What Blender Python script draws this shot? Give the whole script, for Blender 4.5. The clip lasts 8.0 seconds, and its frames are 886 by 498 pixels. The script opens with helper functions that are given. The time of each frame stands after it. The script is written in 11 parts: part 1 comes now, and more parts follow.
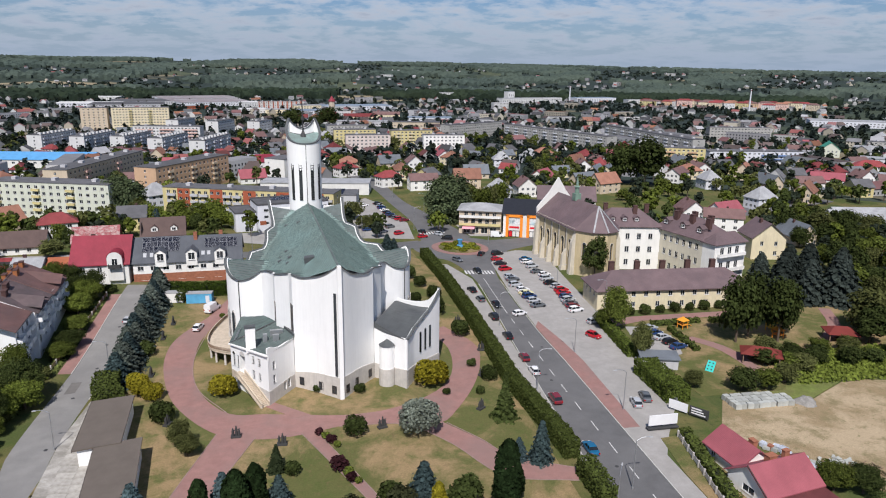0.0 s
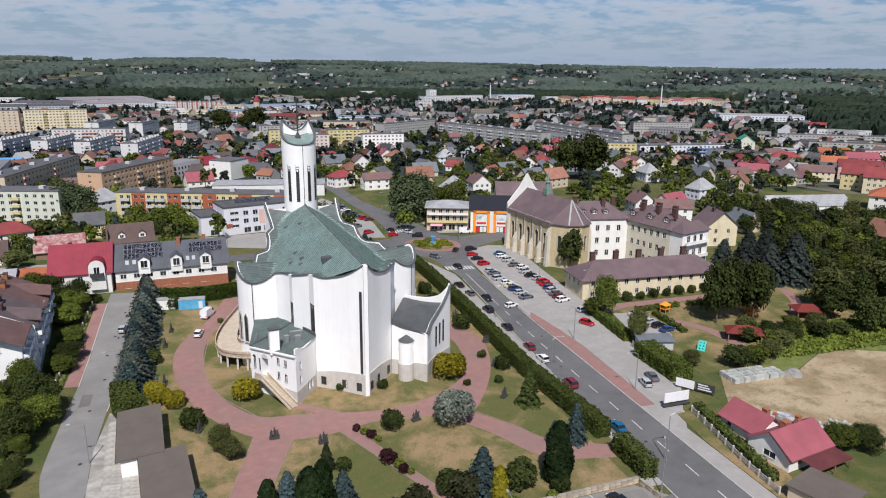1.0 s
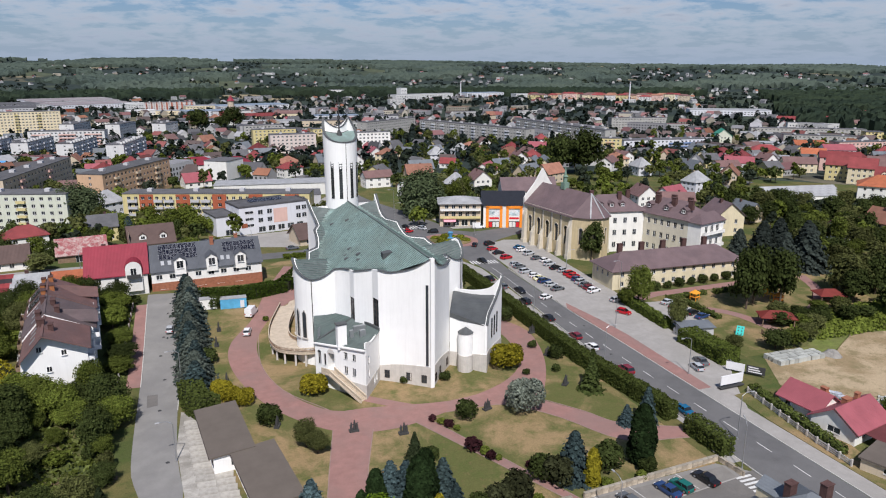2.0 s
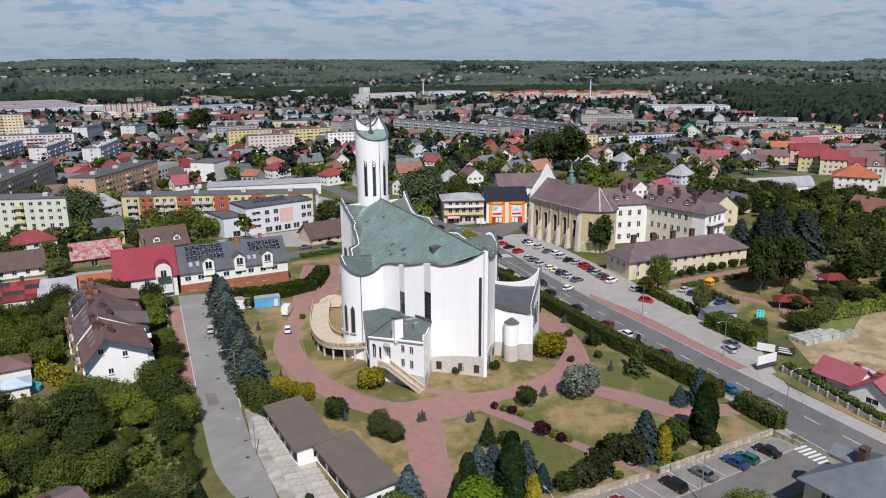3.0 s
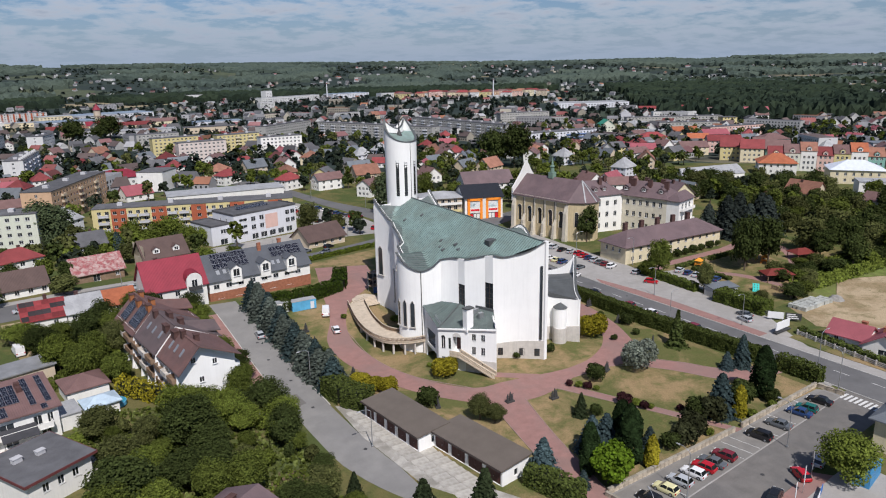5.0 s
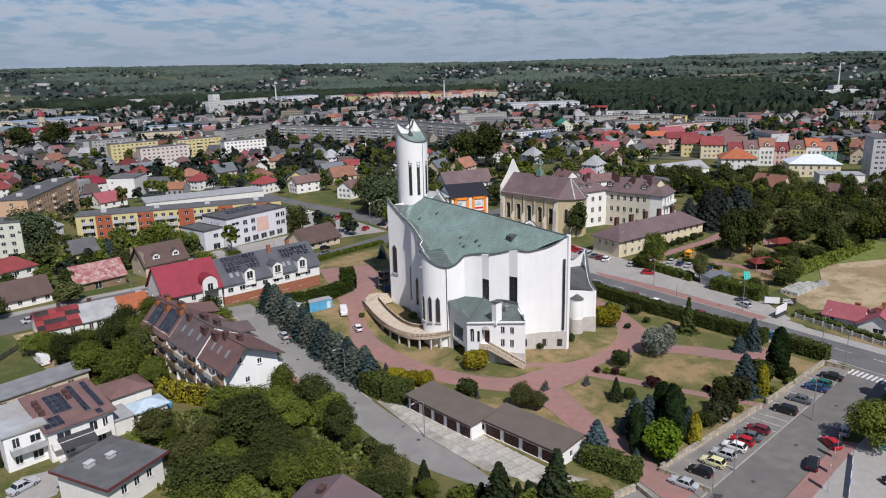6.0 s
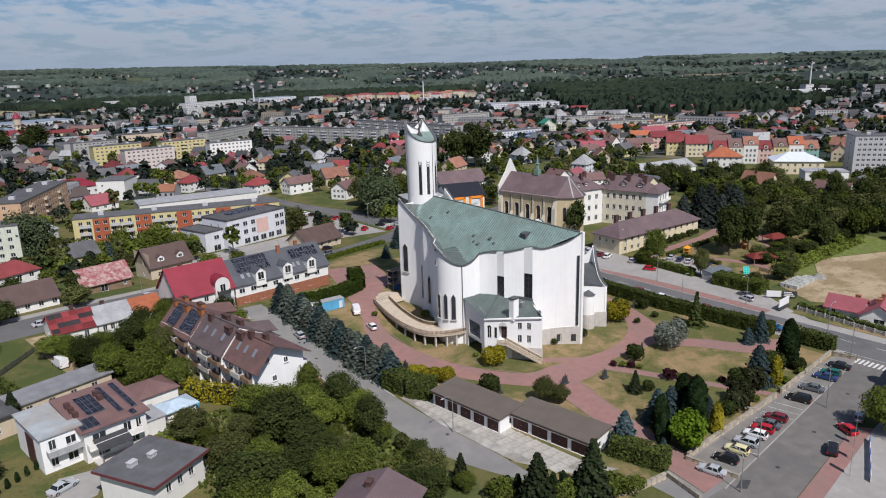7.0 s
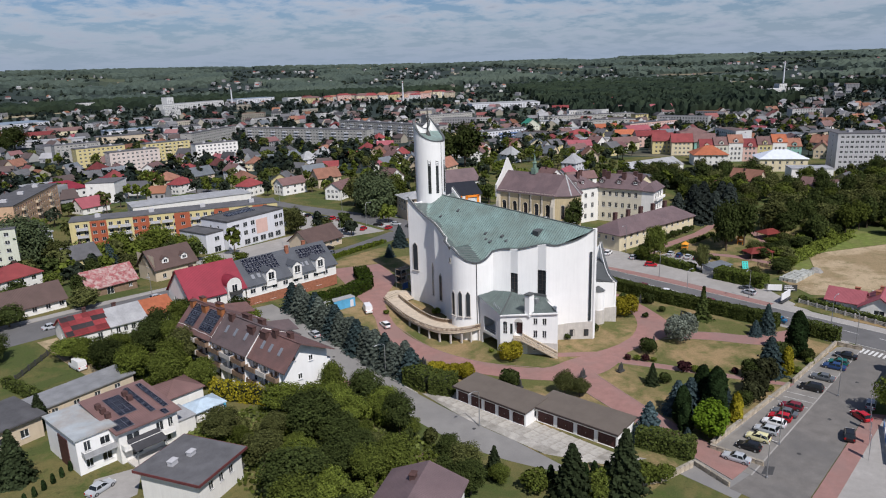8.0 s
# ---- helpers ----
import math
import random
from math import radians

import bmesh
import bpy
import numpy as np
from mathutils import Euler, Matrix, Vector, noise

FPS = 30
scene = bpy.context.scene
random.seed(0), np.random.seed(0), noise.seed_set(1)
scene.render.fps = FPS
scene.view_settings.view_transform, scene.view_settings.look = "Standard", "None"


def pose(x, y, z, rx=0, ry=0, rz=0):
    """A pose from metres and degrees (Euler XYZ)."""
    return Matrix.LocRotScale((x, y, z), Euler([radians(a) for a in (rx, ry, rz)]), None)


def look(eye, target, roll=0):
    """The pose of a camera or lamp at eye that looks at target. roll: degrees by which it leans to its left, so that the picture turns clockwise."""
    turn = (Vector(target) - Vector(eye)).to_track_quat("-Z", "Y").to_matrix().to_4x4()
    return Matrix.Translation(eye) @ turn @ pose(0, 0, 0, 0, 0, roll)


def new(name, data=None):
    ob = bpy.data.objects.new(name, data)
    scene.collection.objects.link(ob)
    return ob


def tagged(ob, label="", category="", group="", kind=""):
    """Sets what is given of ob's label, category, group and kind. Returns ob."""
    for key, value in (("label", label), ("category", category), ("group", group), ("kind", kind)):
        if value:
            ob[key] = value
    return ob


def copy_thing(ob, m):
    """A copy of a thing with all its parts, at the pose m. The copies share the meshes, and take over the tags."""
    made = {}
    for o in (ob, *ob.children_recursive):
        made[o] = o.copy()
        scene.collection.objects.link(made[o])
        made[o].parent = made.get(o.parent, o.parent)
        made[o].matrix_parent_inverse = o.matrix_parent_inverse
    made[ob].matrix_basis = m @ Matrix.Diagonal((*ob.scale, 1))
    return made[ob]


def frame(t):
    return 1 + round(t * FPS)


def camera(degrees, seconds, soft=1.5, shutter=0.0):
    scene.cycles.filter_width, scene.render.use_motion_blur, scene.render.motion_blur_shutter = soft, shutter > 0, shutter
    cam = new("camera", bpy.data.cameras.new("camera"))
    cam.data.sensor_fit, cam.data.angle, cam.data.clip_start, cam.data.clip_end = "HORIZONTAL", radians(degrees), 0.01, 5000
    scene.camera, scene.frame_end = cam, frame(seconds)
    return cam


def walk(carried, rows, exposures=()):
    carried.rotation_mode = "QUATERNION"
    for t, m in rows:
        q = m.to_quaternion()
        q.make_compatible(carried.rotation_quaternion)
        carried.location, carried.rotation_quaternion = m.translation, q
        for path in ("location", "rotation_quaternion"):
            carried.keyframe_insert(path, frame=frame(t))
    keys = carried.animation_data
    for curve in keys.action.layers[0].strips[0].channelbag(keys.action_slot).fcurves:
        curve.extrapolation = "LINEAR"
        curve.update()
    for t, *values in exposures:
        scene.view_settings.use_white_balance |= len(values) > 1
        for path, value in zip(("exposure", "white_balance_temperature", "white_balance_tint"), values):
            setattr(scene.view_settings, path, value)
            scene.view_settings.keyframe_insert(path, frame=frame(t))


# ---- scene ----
cam = camera(64.9, 8.0, 1.1)
PATH = [
    (0.0, 0.0, 0.0, 65.0, -9.92, -14.62, -0.69),
    (0.5, -10.288, -0.042, 65.308, -13.5, -14.67, -0.55),
    (1.0, -20.668, 0.544, 65.441, -16.86, -14.7, -0.48),
    (1.5, -30.863, 1.858, 65.401, -18.39, -14.75, -0.28),
    (1.7, -34.644, 2.659, 65.172, -18.965, -14.776, -0.195),
    (2.8, -55.833, 6.861, 64.932, -22.723, -14.926, 0.275),
    (3.0, -59.731, 7.217, 65.013, -23.54, -14.92, 0.36),
    (3.5, -68.973, 9.312, 65.12, -25.59, -14.88, 0.56),
    (4.0, -77.969, 11.566, 65.267, -27.82, -14.85, 0.78),
    (4.5, -86.706, 14.059, 65.455, -30.2, -14.83, 0.97),
    (4.7, -89.95, 14.95, 65.724, -31.046, -14.892, 1.035),
    (5.8, -108.7, 21.88, 66.5, -36.151, -14.953, 1.395),
    (6.0, -112.117, 23.04, 66.484, -36.96, -14.93, 1.46),
    (6.5, -116.58, 24.976, 66.578, -37.99, -14.93, 1.53),
    (7.0, -120.715, 26.921, 66.711, -38.96, -14.93, 1.6),
    (7.5, -124.792, 28.965, 66.778, -39.94, -14.94, 1.66),
    (8.0, -128.793, 31.13, 66.858, -40.91, -14.95, 1.72),
]
walk(cam, [(t, pose(x, y, z, 90 + pitch, roll, yaw)) for t, x, y, z, yaw, pitch, roll in PATH],
     exposures=((0.0, 0.02, 6330, 14), (8.0, -0.12, 6330, 14)))

# ---- sun, sky and exposure ----
SUN_DIR = Vector((-0.25, -0.97, 1.25)).normalized()
SUN_EL = math.asin(SUN_DIR.z)
SUN_AZ = math.atan2(SUN_DIR.x, SUN_DIR.y)
sun = new("sun", bpy.data.lights.new("sun", "SUN"))
sun.data.energy, sun.data.angle, sun.data.color = 5.0, radians(0.6), (1.0, 0.958, 0.895)
sun.matrix_world = look(SUN_DIR * 400, (0, 0, 0))

world = bpy.data.worlds.new("sky")
scene.world = world
world.use_nodes = True


def nodes_of(owner):
    """A small builder for node trees: n(type, inputs..) links sockets or sets values."""
    tree = owner.node_tree
    tree.nodes.clear()

    def n(kind, out=0, props=None, **inputs):
        node = tree.nodes.new(kind)
        props = props or {}
        if "data_type" in props:
            node.data_type = props["data_type"]
        if "blend_type" in props:
            node.blend_type = props["blend_type"]
        if "operation" in props:
            node.operation = props["operation"]
        for k, val in inputs.items():
            key = int(k[1:]) if k[0] == "i" and k[1:].isdigit() else k.replace("_", " ")
            sock = node.inputs[key]
            if isinstance(val, bpy.types.NodeSocket):
                tree.links.new(val, sock)
            else:
                sock.default_value = val
        return node.outputs[out] if len(node.outputs) > out else None
    return n


def ramp(n, fac, stops, interp="LINEAR"):
    out = n("ShaderNodeValToRGB", i0=fac)
    cr = out.node.color_ramp
    cr.interpolation = interp
    while len(cr.elements) < len(stops):
        cr.elements.new(0.5)
    for e, (p, c) in zip(cr.elements, stops):
        e.position, e.color = p, (*c, 1.0) if len(c) == 3 else c
    return out


def make_sky():
    n = nodes_of(world)
    sky = n("ShaderNodeTexSky")
    st = sky.node
    st.sky_type, st.sun_disc, st.sun_elevation, st.sun_rotation = "NISHITA", False, SUN_EL, SUN_AZ
    st.air_density, st.dust_density, st.ozone_density = 1.0, 0.6, 2.0
    vec = n("ShaderNodeTexCoord", 0)
    xyz = n("ShaderNodeSeparateXYZ", i0=vec)
    x, y, z = (xyz.node.outputs[i] for i in range(3))
    up = n("ShaderNodeMath", props=dict(operation="MAXIMUM"), i0=z, i1=0.0)
    zz = n("ShaderNodeMath", props=dict(operation="ADD"), i0=up, i1=0.18)
    px = n("ShaderNodeMath", props=dict(operation="DIVIDE"), i0=x, i1=zz)
    py = n("ShaderNodeMath", props=dict(operation="DIVIDE"), i0=y, i1=zz)
    flat = n("ShaderNodeCombineXYZ", i0=px, i1=py, i2=0.0)
    big = n("ShaderNodeTexNoise", i0=flat, Scale=2.9, Detail=10.0, Roughness=0.58, Distortion=0.3)
    small = n("ShaderNodeTexNoise", i0=flat, Scale=7.0, Detail=7.0, Roughness=0.6)
    mixn = n("ShaderNodeMix", props=dict(data_type="FLOAT"), i0=0.35, i2=big, i3=small)
    cover = ramp(n, mixn, [(0.44, (0, 0, 0)), (0.60, (1, 1, 1))])
    body = ramp(n, mixn, [(0.50, (11.0, 11.4, 12.0)), (0.66, (6.2, 7.0, 8.2))])
    high = n("ShaderNodeMapRange", i0=z, i1=0.15, i2=0.5, i3=0.92, i4=0.22)
    veil2 = n("ShaderNodeMath", props=dict(operation="MULTIPLY"), i0=cover, i1=high)
    haze = n("ShaderNodeMapRange", i0=z, i1=0.0, i2=0.085, i3=0.92, i4=0.08)
    blue = n("ShaderNodeMix", 2, props=dict(data_type="RGBA", blend_type="MULTIPLY"), i0=1.0, i6=sky, i7=(0.70, 0.91, 1.22, 1))
    clouded = n("ShaderNodeMix", 2, props=dict(data_type="RGBA"), i0=veil2, i6=blue, i7=body)
    col = n("ShaderNodeMix", 2, props=dict(data_type="RGBA"), i0=haze, i6=clouded, i7=(5.3, 6.7, 8.5, 1))
    bg = n("ShaderNodeBackground", i0=col, i1=0.061)
    n("ShaderNodeOutputWorld", i0=bg)


make_sky()

# ---- materials ----
MATS = {}


def mat(name, col, rough=0.85, var=0.18, scale=0.6, fine=9.0, bump=0.15, metal=0.0, obj_var=0.0, tint=None, tint_scale=0.12, tint_amt=0.5, island=0.0, spec=0.3, ribs=None, transl=0.0, grime=0.0):
    """A surface with large stains, fine grain and relief; ribs=(axis, spacing) adds standing seams."""
    if name in MATS:
        return MATS[name]
    m = bpy.data.materials.new(name)
    m.use_nodes = True
    n = nodes_of(m)
    co = n("ShaderNodeTexCoord", 3)
    a = n("ShaderNodeTexNoise", i0=co, Scale=scale, Detail=5.0, Roughness=0.6)
    b = n("ShaderNodeTexNoise", i0=co, Scale=fine, Detail=4.0, Roughness=0.65)
    dark = tuple(c * (1 - var) for c in col)
    light = tuple(min(1.0, c * (1 + var)) for c in col)
    base = ramp(n, a, [(0.3, dark), (0.7, light)])
    if tint:
        t = n("ShaderNodeTexNoise", i0=co, Scale=tint_scale, Detail=6.0, Roughness=0.62, Distortion=0.4)
        tf = ramp(n, t, [(0.42, (0, 0, 0)), (0.62, (tint_amt,) * 3)])
        base = n("ShaderNodeMix", 2, props=dict(data_type="RGBA"), i0=tf, i6=base, i7=(*tint, 1))
    grain = n("ShaderNodeMapRange", i0=b, i1=0.25, i2=0.75, i3=1 - var * 0.7, i4=1 + var * 0.7)
    if grime:
        st = n("ShaderNodeVectorMath", props=dict(operation="MULTIPLY"), i0=co, i1=(1.3, 1.3, 0.09))
        sn = n("ShaderNodeTexNoise", i0=st, Scale=1.6, Detail=5.0, Roughness=0.7)
        sm = n("ShaderNodeMapRange", i0=sn, i1=0.45, i2=0.8, i3=1.0, i4=1 - grime)
        grain = n("ShaderNodeMath", props=dict(operation="MULTIPLY"), i0=grain, i1=sm)
    if obj_var:
        r = n("ShaderNodeObjectInfo", 5)
        rv = n("ShaderNodeMapRange", i0=r, i1=0.0, i2=1.0, i3=1 - obj_var, i4=1 + obj_var)
        grain = n("ShaderNodeMath", props=dict(operation="MULTIPLY"), i0=grain, i1=rv)
    if island:
        r = n("ShaderNodeNewGeometry", 8)
        rv = n("ShaderNodeMapRange", i0=r, i1=0.0, i2=1.0, i3=1 - island, i4=1 + island)
        grain = n("ShaderNodeMath", props=dict(operation="MULTIPLY"), i0=grain, i1=rv)
    col_out = n("ShaderNodeMix", 2, props=dict(data_type="RGBA", blend_type="MULTIPLY"), i0=1.0, i6=base, i7=(1, 1, 1, 1))
    scaled = n("ShaderNodeVectorMath", props=dict(operation="SCALE"), i0=col_out, Scale=grain)
    height = b
    if ribs:
        axis, gap = ribs
        xyz = n("ShaderNodeSeparateXYZ", i0=co)
        w = n("ShaderNodeMath", props=dict(operation="MULTIPLY"), i0=xyz.node.outputs["XYZ".index(axis)], i1=6.2832 / gap)
        s = n("ShaderNodeMath", props=dict(operation="SINE"), i0=w)
        height = n("ShaderNodeMath", props=dict(operation="ADD"), i0=b, i1=s)
    bp = n("ShaderNodeBump", Strength=bump, Distance=0.05, Height=height)
    bs = n("ShaderNodeBsdfPrincipled", Base_Color=scaled, Roughness=rough, Metallic=metal, Normal=bp)
    bs.node.inputs["Specular IOR Level"].default_value = spec
    out = bs
    if transl:
        tr = n("ShaderNodeBsdfTranslucent", Color=scaled)
        out = n("ShaderNodeMixShader", i0=transl, i1=bs, i2=tr)
    n("ShaderNodeOutputMaterial", i0=out)
    MATS[name] = m
    return m


def glass(name, col=(0.03, 0.035, 0.04), rough=0.08):
    return mat(name, col, rough=rough, var=0.3, scale=0.3, bump=0.02, spec=0.6, obj_var=0.5)


WHITE = mat("white_render", (0.83, 0.83, 0.81), var=0.03, scale=0.25, bump=0.05, grime=0.07)
WHITE2 = mat("house_render", (0.74, 0.73, 0.69), var=0.05, scale=0.4, bump=0.08, grime=0.12, obj_var=0.08)
CREAM = mat("cream_render", (0.66, 0.58, 0.40), var=0.08, scale=0.4, bump=0.1, grime=0.2)
YELLOW = mat("yellow_render", (0.58, 0.50, 0.25), var=0.06, scale=0.3, grime=0.12)
BEIGE = mat("beige_render", (0.55, 0.46, 0.34), var=0.08, scale=0.3, grime=0.15)
ORANGE = mat("orange_render", (0.54, 0.36, 0.23), var=0.06, scale=0.3, grime=0.12)
RUST = mat("rust_render", (0.36, 0.10, 0.05), var=0.06, scale=0.3, grime=0.1)
MINT = mat("mint_render", (0.58, 0.60, 0.50), var=0.05, scale=0.3, grime=0.15)
GREYR = mat("grey_render", (0.46, 0.46, 0.47), var=0.06, scale=0.3, grime=0.15)
PALE = mat("pale_grey_render", (0.62, 0.63, 0.66), var=0.05, scale=0.3, grime=0.12)
PINK = mat("pink_render", (0.62, 0.42, 0.36), var=0.06, scale=0.3, grime=0.1)
TEAL = mat("teal_render", (0.22, 0.42, 0.36), var=0.06, scale=0.3, grime=0.1)
PLINTH = mat("stone_plinth", (0.52, 0.49, 0.45), var=0.10, scale=0.8, fine=5, bump=0.2, grime=0.15)
SANDSTONE = mat("beige_stone", (0.52, 0.44, 0.34), var=0.14, scale=0.8, fine=5, bump=0.2, grime=0.2)
COPPER = mat("verdigris_copper", (0.200, 0.285, 0.265), rough=0.6, var=0.2, scale=0.5, fine=4.0, bump=0.06, tint=(0.150, 0.178, 0.158), tint_scale=0.12, tint_amt=0.75, spec=0.35)
GREYCOPPER = mat("grey_copper", (0.125, 0.150, 0.142), rough=0.6, var=0.22, scale=0.5, fine=3.0, bump=0.08, tint=(0.085, 0.098, 0.096), tint_scale=0.25, tint_amt=0.8)
SLATE = mat("dark_sheet_roof", (0.082, 0.088, 0.090), rough=0.55, var=0.18, scale=0.4, bump=0.1)
SEAM = mat("copper_seam", (0.105, 0.150, 0.140), rough=0.6, var=0.15, island=0.25)
BROWN_ROOF = mat("brown_tile_roof", (0.165, 0.098, 0.090), rough=0.6, var=0.16, scale=0.35, bump=0.35, ribs=("X", 0.35), obj_var=0.08)
PLUM_ROOF = mat("plum_tile_roof", (0.150, 0.105, 0.108), rough=0.6, var=0.16, scale=0.3, bump=0.3, ribs=("X", 0.35), tint=(0.10, 0.075, 0.08))
RED_ROOF = mat("red_sheet_roof", (0.200, 0.024, 0.038), rough=0.55, var=0.14, scale=0.3, bump=0.3, ribs=("X", 0.35), obj_var=0.2)
ROSE_ROOF = mat("rose_tile_roof", (0.30, 0.085, 0.10), rough=0.6, var=0.14, scale=0.3, bump=0.3, ribs=("X", 0.3))
TILE_ROOF = mat("orange_tile_roof", (0.33, 0.105, 0.05), rough=0.7, var=0.2, scale=0.5, bump=0.3, ribs=("X", 0.3), obj_var=0.2)
GREY_ROOF = mat("grey_sheet_roof", (0.135, 0.15, 0.165), rough=0.55, var=0.16, scale=0.3, bump=0.3, ribs=("X", 0.35), obj_var=0.15)
LIGHT_ROOF = mat("pale_sheet_roof", (0.34, 0.345, 0.35), rough=0.55, var=0.2, scale=0.3, bump=0.15, ribs=("X", 0.6), grime=0.2)
FELT = mat("roofing_felt", (0.10, 0.10, 0.105), rough=0.9, var=0.22, scale=0.35, bump=0.2, obj_var=0.15)
DARKSHEET = mat("dark_grey_sheet_roof", (0.085, 0.092, 0.104), rough=0.5, var=0.16, scale=0.3, bump=0.3, ribs=("X", 0.35))
GARAGE_ROOF = mat("brown_felt_roof", (0.125, 0.105, 0.088), rough=0.9, var=0.10, scale=0.3, bump=0.15)
BLUE_ROOF = mat("blue_sheet_roof", (0.10, 0.30, 0.55), rough=0.5, var=0.1, scale=0.3)
DARKBRICK = mat("dark_brick", (0.085, 0.045, 0.04), var=0.25, scale=1.5, bump=0.3)
WEEDS = mat("fresh_wild_grass", (0.135, 0.170, 0.045), var=0.3, scale=0.5, fine=5, bump=0.6, tint=(0.17, 0.16, 0.07), tint_scale=0.08, tint_amt=0.6, spec=0.05)
BRICK = mat("red_brick", (0.30, 0.12, 0.07), var=0.2, scale=1.5, fine=14, bump=0.3)
GLASS = glass("window_glass")
FRAME = mat("window_frame_white", (0.75, 0.75, 0.74), var=0.03, rough=0.5)
DARKFRAME = mat("window_frame_dark", (0.06, 0.045, 0.04), var=0.1, rough=0.5)
DOORM = mat("dark_red_wood", (0.075, 0.03, 0.028), var=0.25, scale=1.5, rough=0.6)
WOOD = mat("weathered_wood", (0.22, 0.15, 0.10), var=0.25, scale=1.2, rough=0.8)
METAL = mat("galvanised_metal", (0.42, 0.43, 0.44), rough=0.4, metal=0.7, var=0.1)
IRON = mat("dark_iron", (0.05, 0.05, 0.05), rough=0.6, var=0.2)
ASPHALT = mat("asphalt", (0.118, 0.117, 0.117), var=0.14, scale=0.35, fine=6, bump=0.1, tint=(0.150, 0.148, 0.146), tint_scale=0.06, tint_amt=0.6)
ASPHALT2 = mat("pale_asphalt", (0.228, 0.222, 0.210), var=0.10, scale=0.3, fine=6, bump=0.1, tint=(0.18, 0.175, 0.17), tint_scale=0.08, tint_amt=0.6)
CONCRETE = mat("concrete_slabs", (0.42, 0.40, 0.36), var=0.2, scale=0.5, fine=5, bump=0.2, tint=(0.22, 0.205, 0.175), tint_scale=0.22, tint_amt=0.85, obj_var=0.12)
# Distant walls: cloud shade is put into the colour, darker than near plaster.
DISTANT = [mat("cloud_dimmed_render_%d" % i, c, var=0.08, scale=0.05, bump=0.0, island=0.3) for i, c in enumerate(((0.43, 0.43, 0.42), (0.35, 0.32, 0.26), (0.29, 0.29, 0.30)))]
BLOCKGREY = mat("grey_panel_render", (0.37, 0.365, 0.34), var=0.08, scale=0.2, grime=0.2)
PAVING = mat("pale_paving", (0.33, 0.315, 0.295), var=0.10, scale=0.6, fine=7, bump=0.15, tint=(0.25, 0.24, 0.22), tint_scale=0.1)
REDPAVE = mat("red_block_paving", (0.285, 0.158, 0.138), var=0.13, scale=0.5, fine=8, bump=0.2, tint=(0.235, 0.155, 0.138), tint_scale=0.12, tint_amt=0.7)
KERB = mat("kerb_stone", (0.48, 0.47, 0.44), var=0.12, scale=1.0)
PAINT = mat("road_paint", (0.58, 0.58, 0.56), var=0.12, scale=1.2)
STONE = mat("rubble_stone", (0.40, 0.34, 0.26), var=0.25, scale=1.2, fine=6, bump=0.4, obj_var=0.25)
def turf(name, green, dry, lush, dark):
    """Mown or rough grass: dry and lush patches of several metres, mottled at half a metre, fine blades."""
    m = bpy.data.materials.new(name)
    m.use_nodes = True
    n = nodes_of(m)
    co = n("ShaderNodeTexCoord", 3)
    wide = n("ShaderNodeTexNoise", i0=co, Scale=0.055, Detail=7.0, Roughness=0.66, Distortion=0.5)
    base = n("ShaderNodeMix", 2, props=dict(data_type="RGBA"), i0=ramp(n, wide, [(0.44, (0, 0, 0)), (0.57, (1, 1, 1))]), i6=(*green, 1), i7=(*dry, 1))
    mid = n("ShaderNodeTexNoise", i0=co, Scale=0.21, Detail=6.0, Roughness=0.7, Distortion=0.3)
    base = n("ShaderNodeMix", 2, props=dict(data_type="RGBA"), i0=ramp(n, mid, [(0.50, (0, 0, 0)), (0.66, (0.8, 0.8, 0.8))]), i6=base, i7=(*lush, 1))
    spot = n("ShaderNodeTexNoise", i0=co, Scale=0.75, Detail=5.0, Roughness=0.7)
    base = n("ShaderNodeMix", 2, props=dict(data_type="RGBA"), i0=ramp(n, spot, [(0.56, (0, 0, 0)), (0.70, (0.7, 0.7, 0.7))]), i6=base, i7=(*dark, 1))
    fine = n("ShaderNodeTexNoise", i0=co, Scale=5.0, Detail=5.0, Roughness=0.75)
    grain = n("ShaderNodeMapRange", i0=fine, i1=0.25, i2=0.75, i3=0.66, i4=1.34)
    col = n("ShaderNodeVectorMath", props=dict(operation="SCALE"), i0=base, Scale=grain)
    bp = n("ShaderNodeBump", Strength=0.6, Distance=0.08, Height=fine)
    bs = n("ShaderNodeBsdfPrincipled", Base_Color=col, Roughness=1.0, Normal=bp)
    bs.node.inputs["Specular IOR Level"].default_value = 0.1
    n("ShaderNodeOutputMaterial", i0=bs)
    return m


GRASS = turf("lawn", (0.108, 0.112, 0.040), (0.275, 0.198, 0.104), (0.080, 0.104, 0.030), (0.165, 0.118, 0.062))
MEADOW = turf("rough_grass", (0.072, 0.090, 0.030), (0.135, 0.120, 0.048), (0.062, 0.092, 0.024), (0.040, 0.052, 0.020))
SAND = turf("bare_sandy_soil", (0.27, 0.205, 0.120), (0.40, 0.315, 0.205), (0.185, 0.155, 0.080), (0.115, 0.125, 0.050))
SOIL = mat("dark_soil", (0.14, 0.095, 0.06), var=0.25, scale=0.7, bump=0.4)
BARK = mat("bark", (0.10, 0.075, 0.055), var=0.3, scale=2, bump=0.5)
PANEL = mat("solar_panel", (0.010, 0.011, 0.020), rough=0.12, var=0.2, spec=0.3)


def leaf(name, col, var=0.42):
    return mat(name, (col[0] * 0.55, col[1] * 0.57, col[2] * 0.62), rough=1.0, var=var, scale=0.9, fine=3.0, bump=0.0, island=0.34, obj_var=0.3, spec=0.03, transl=0.16)


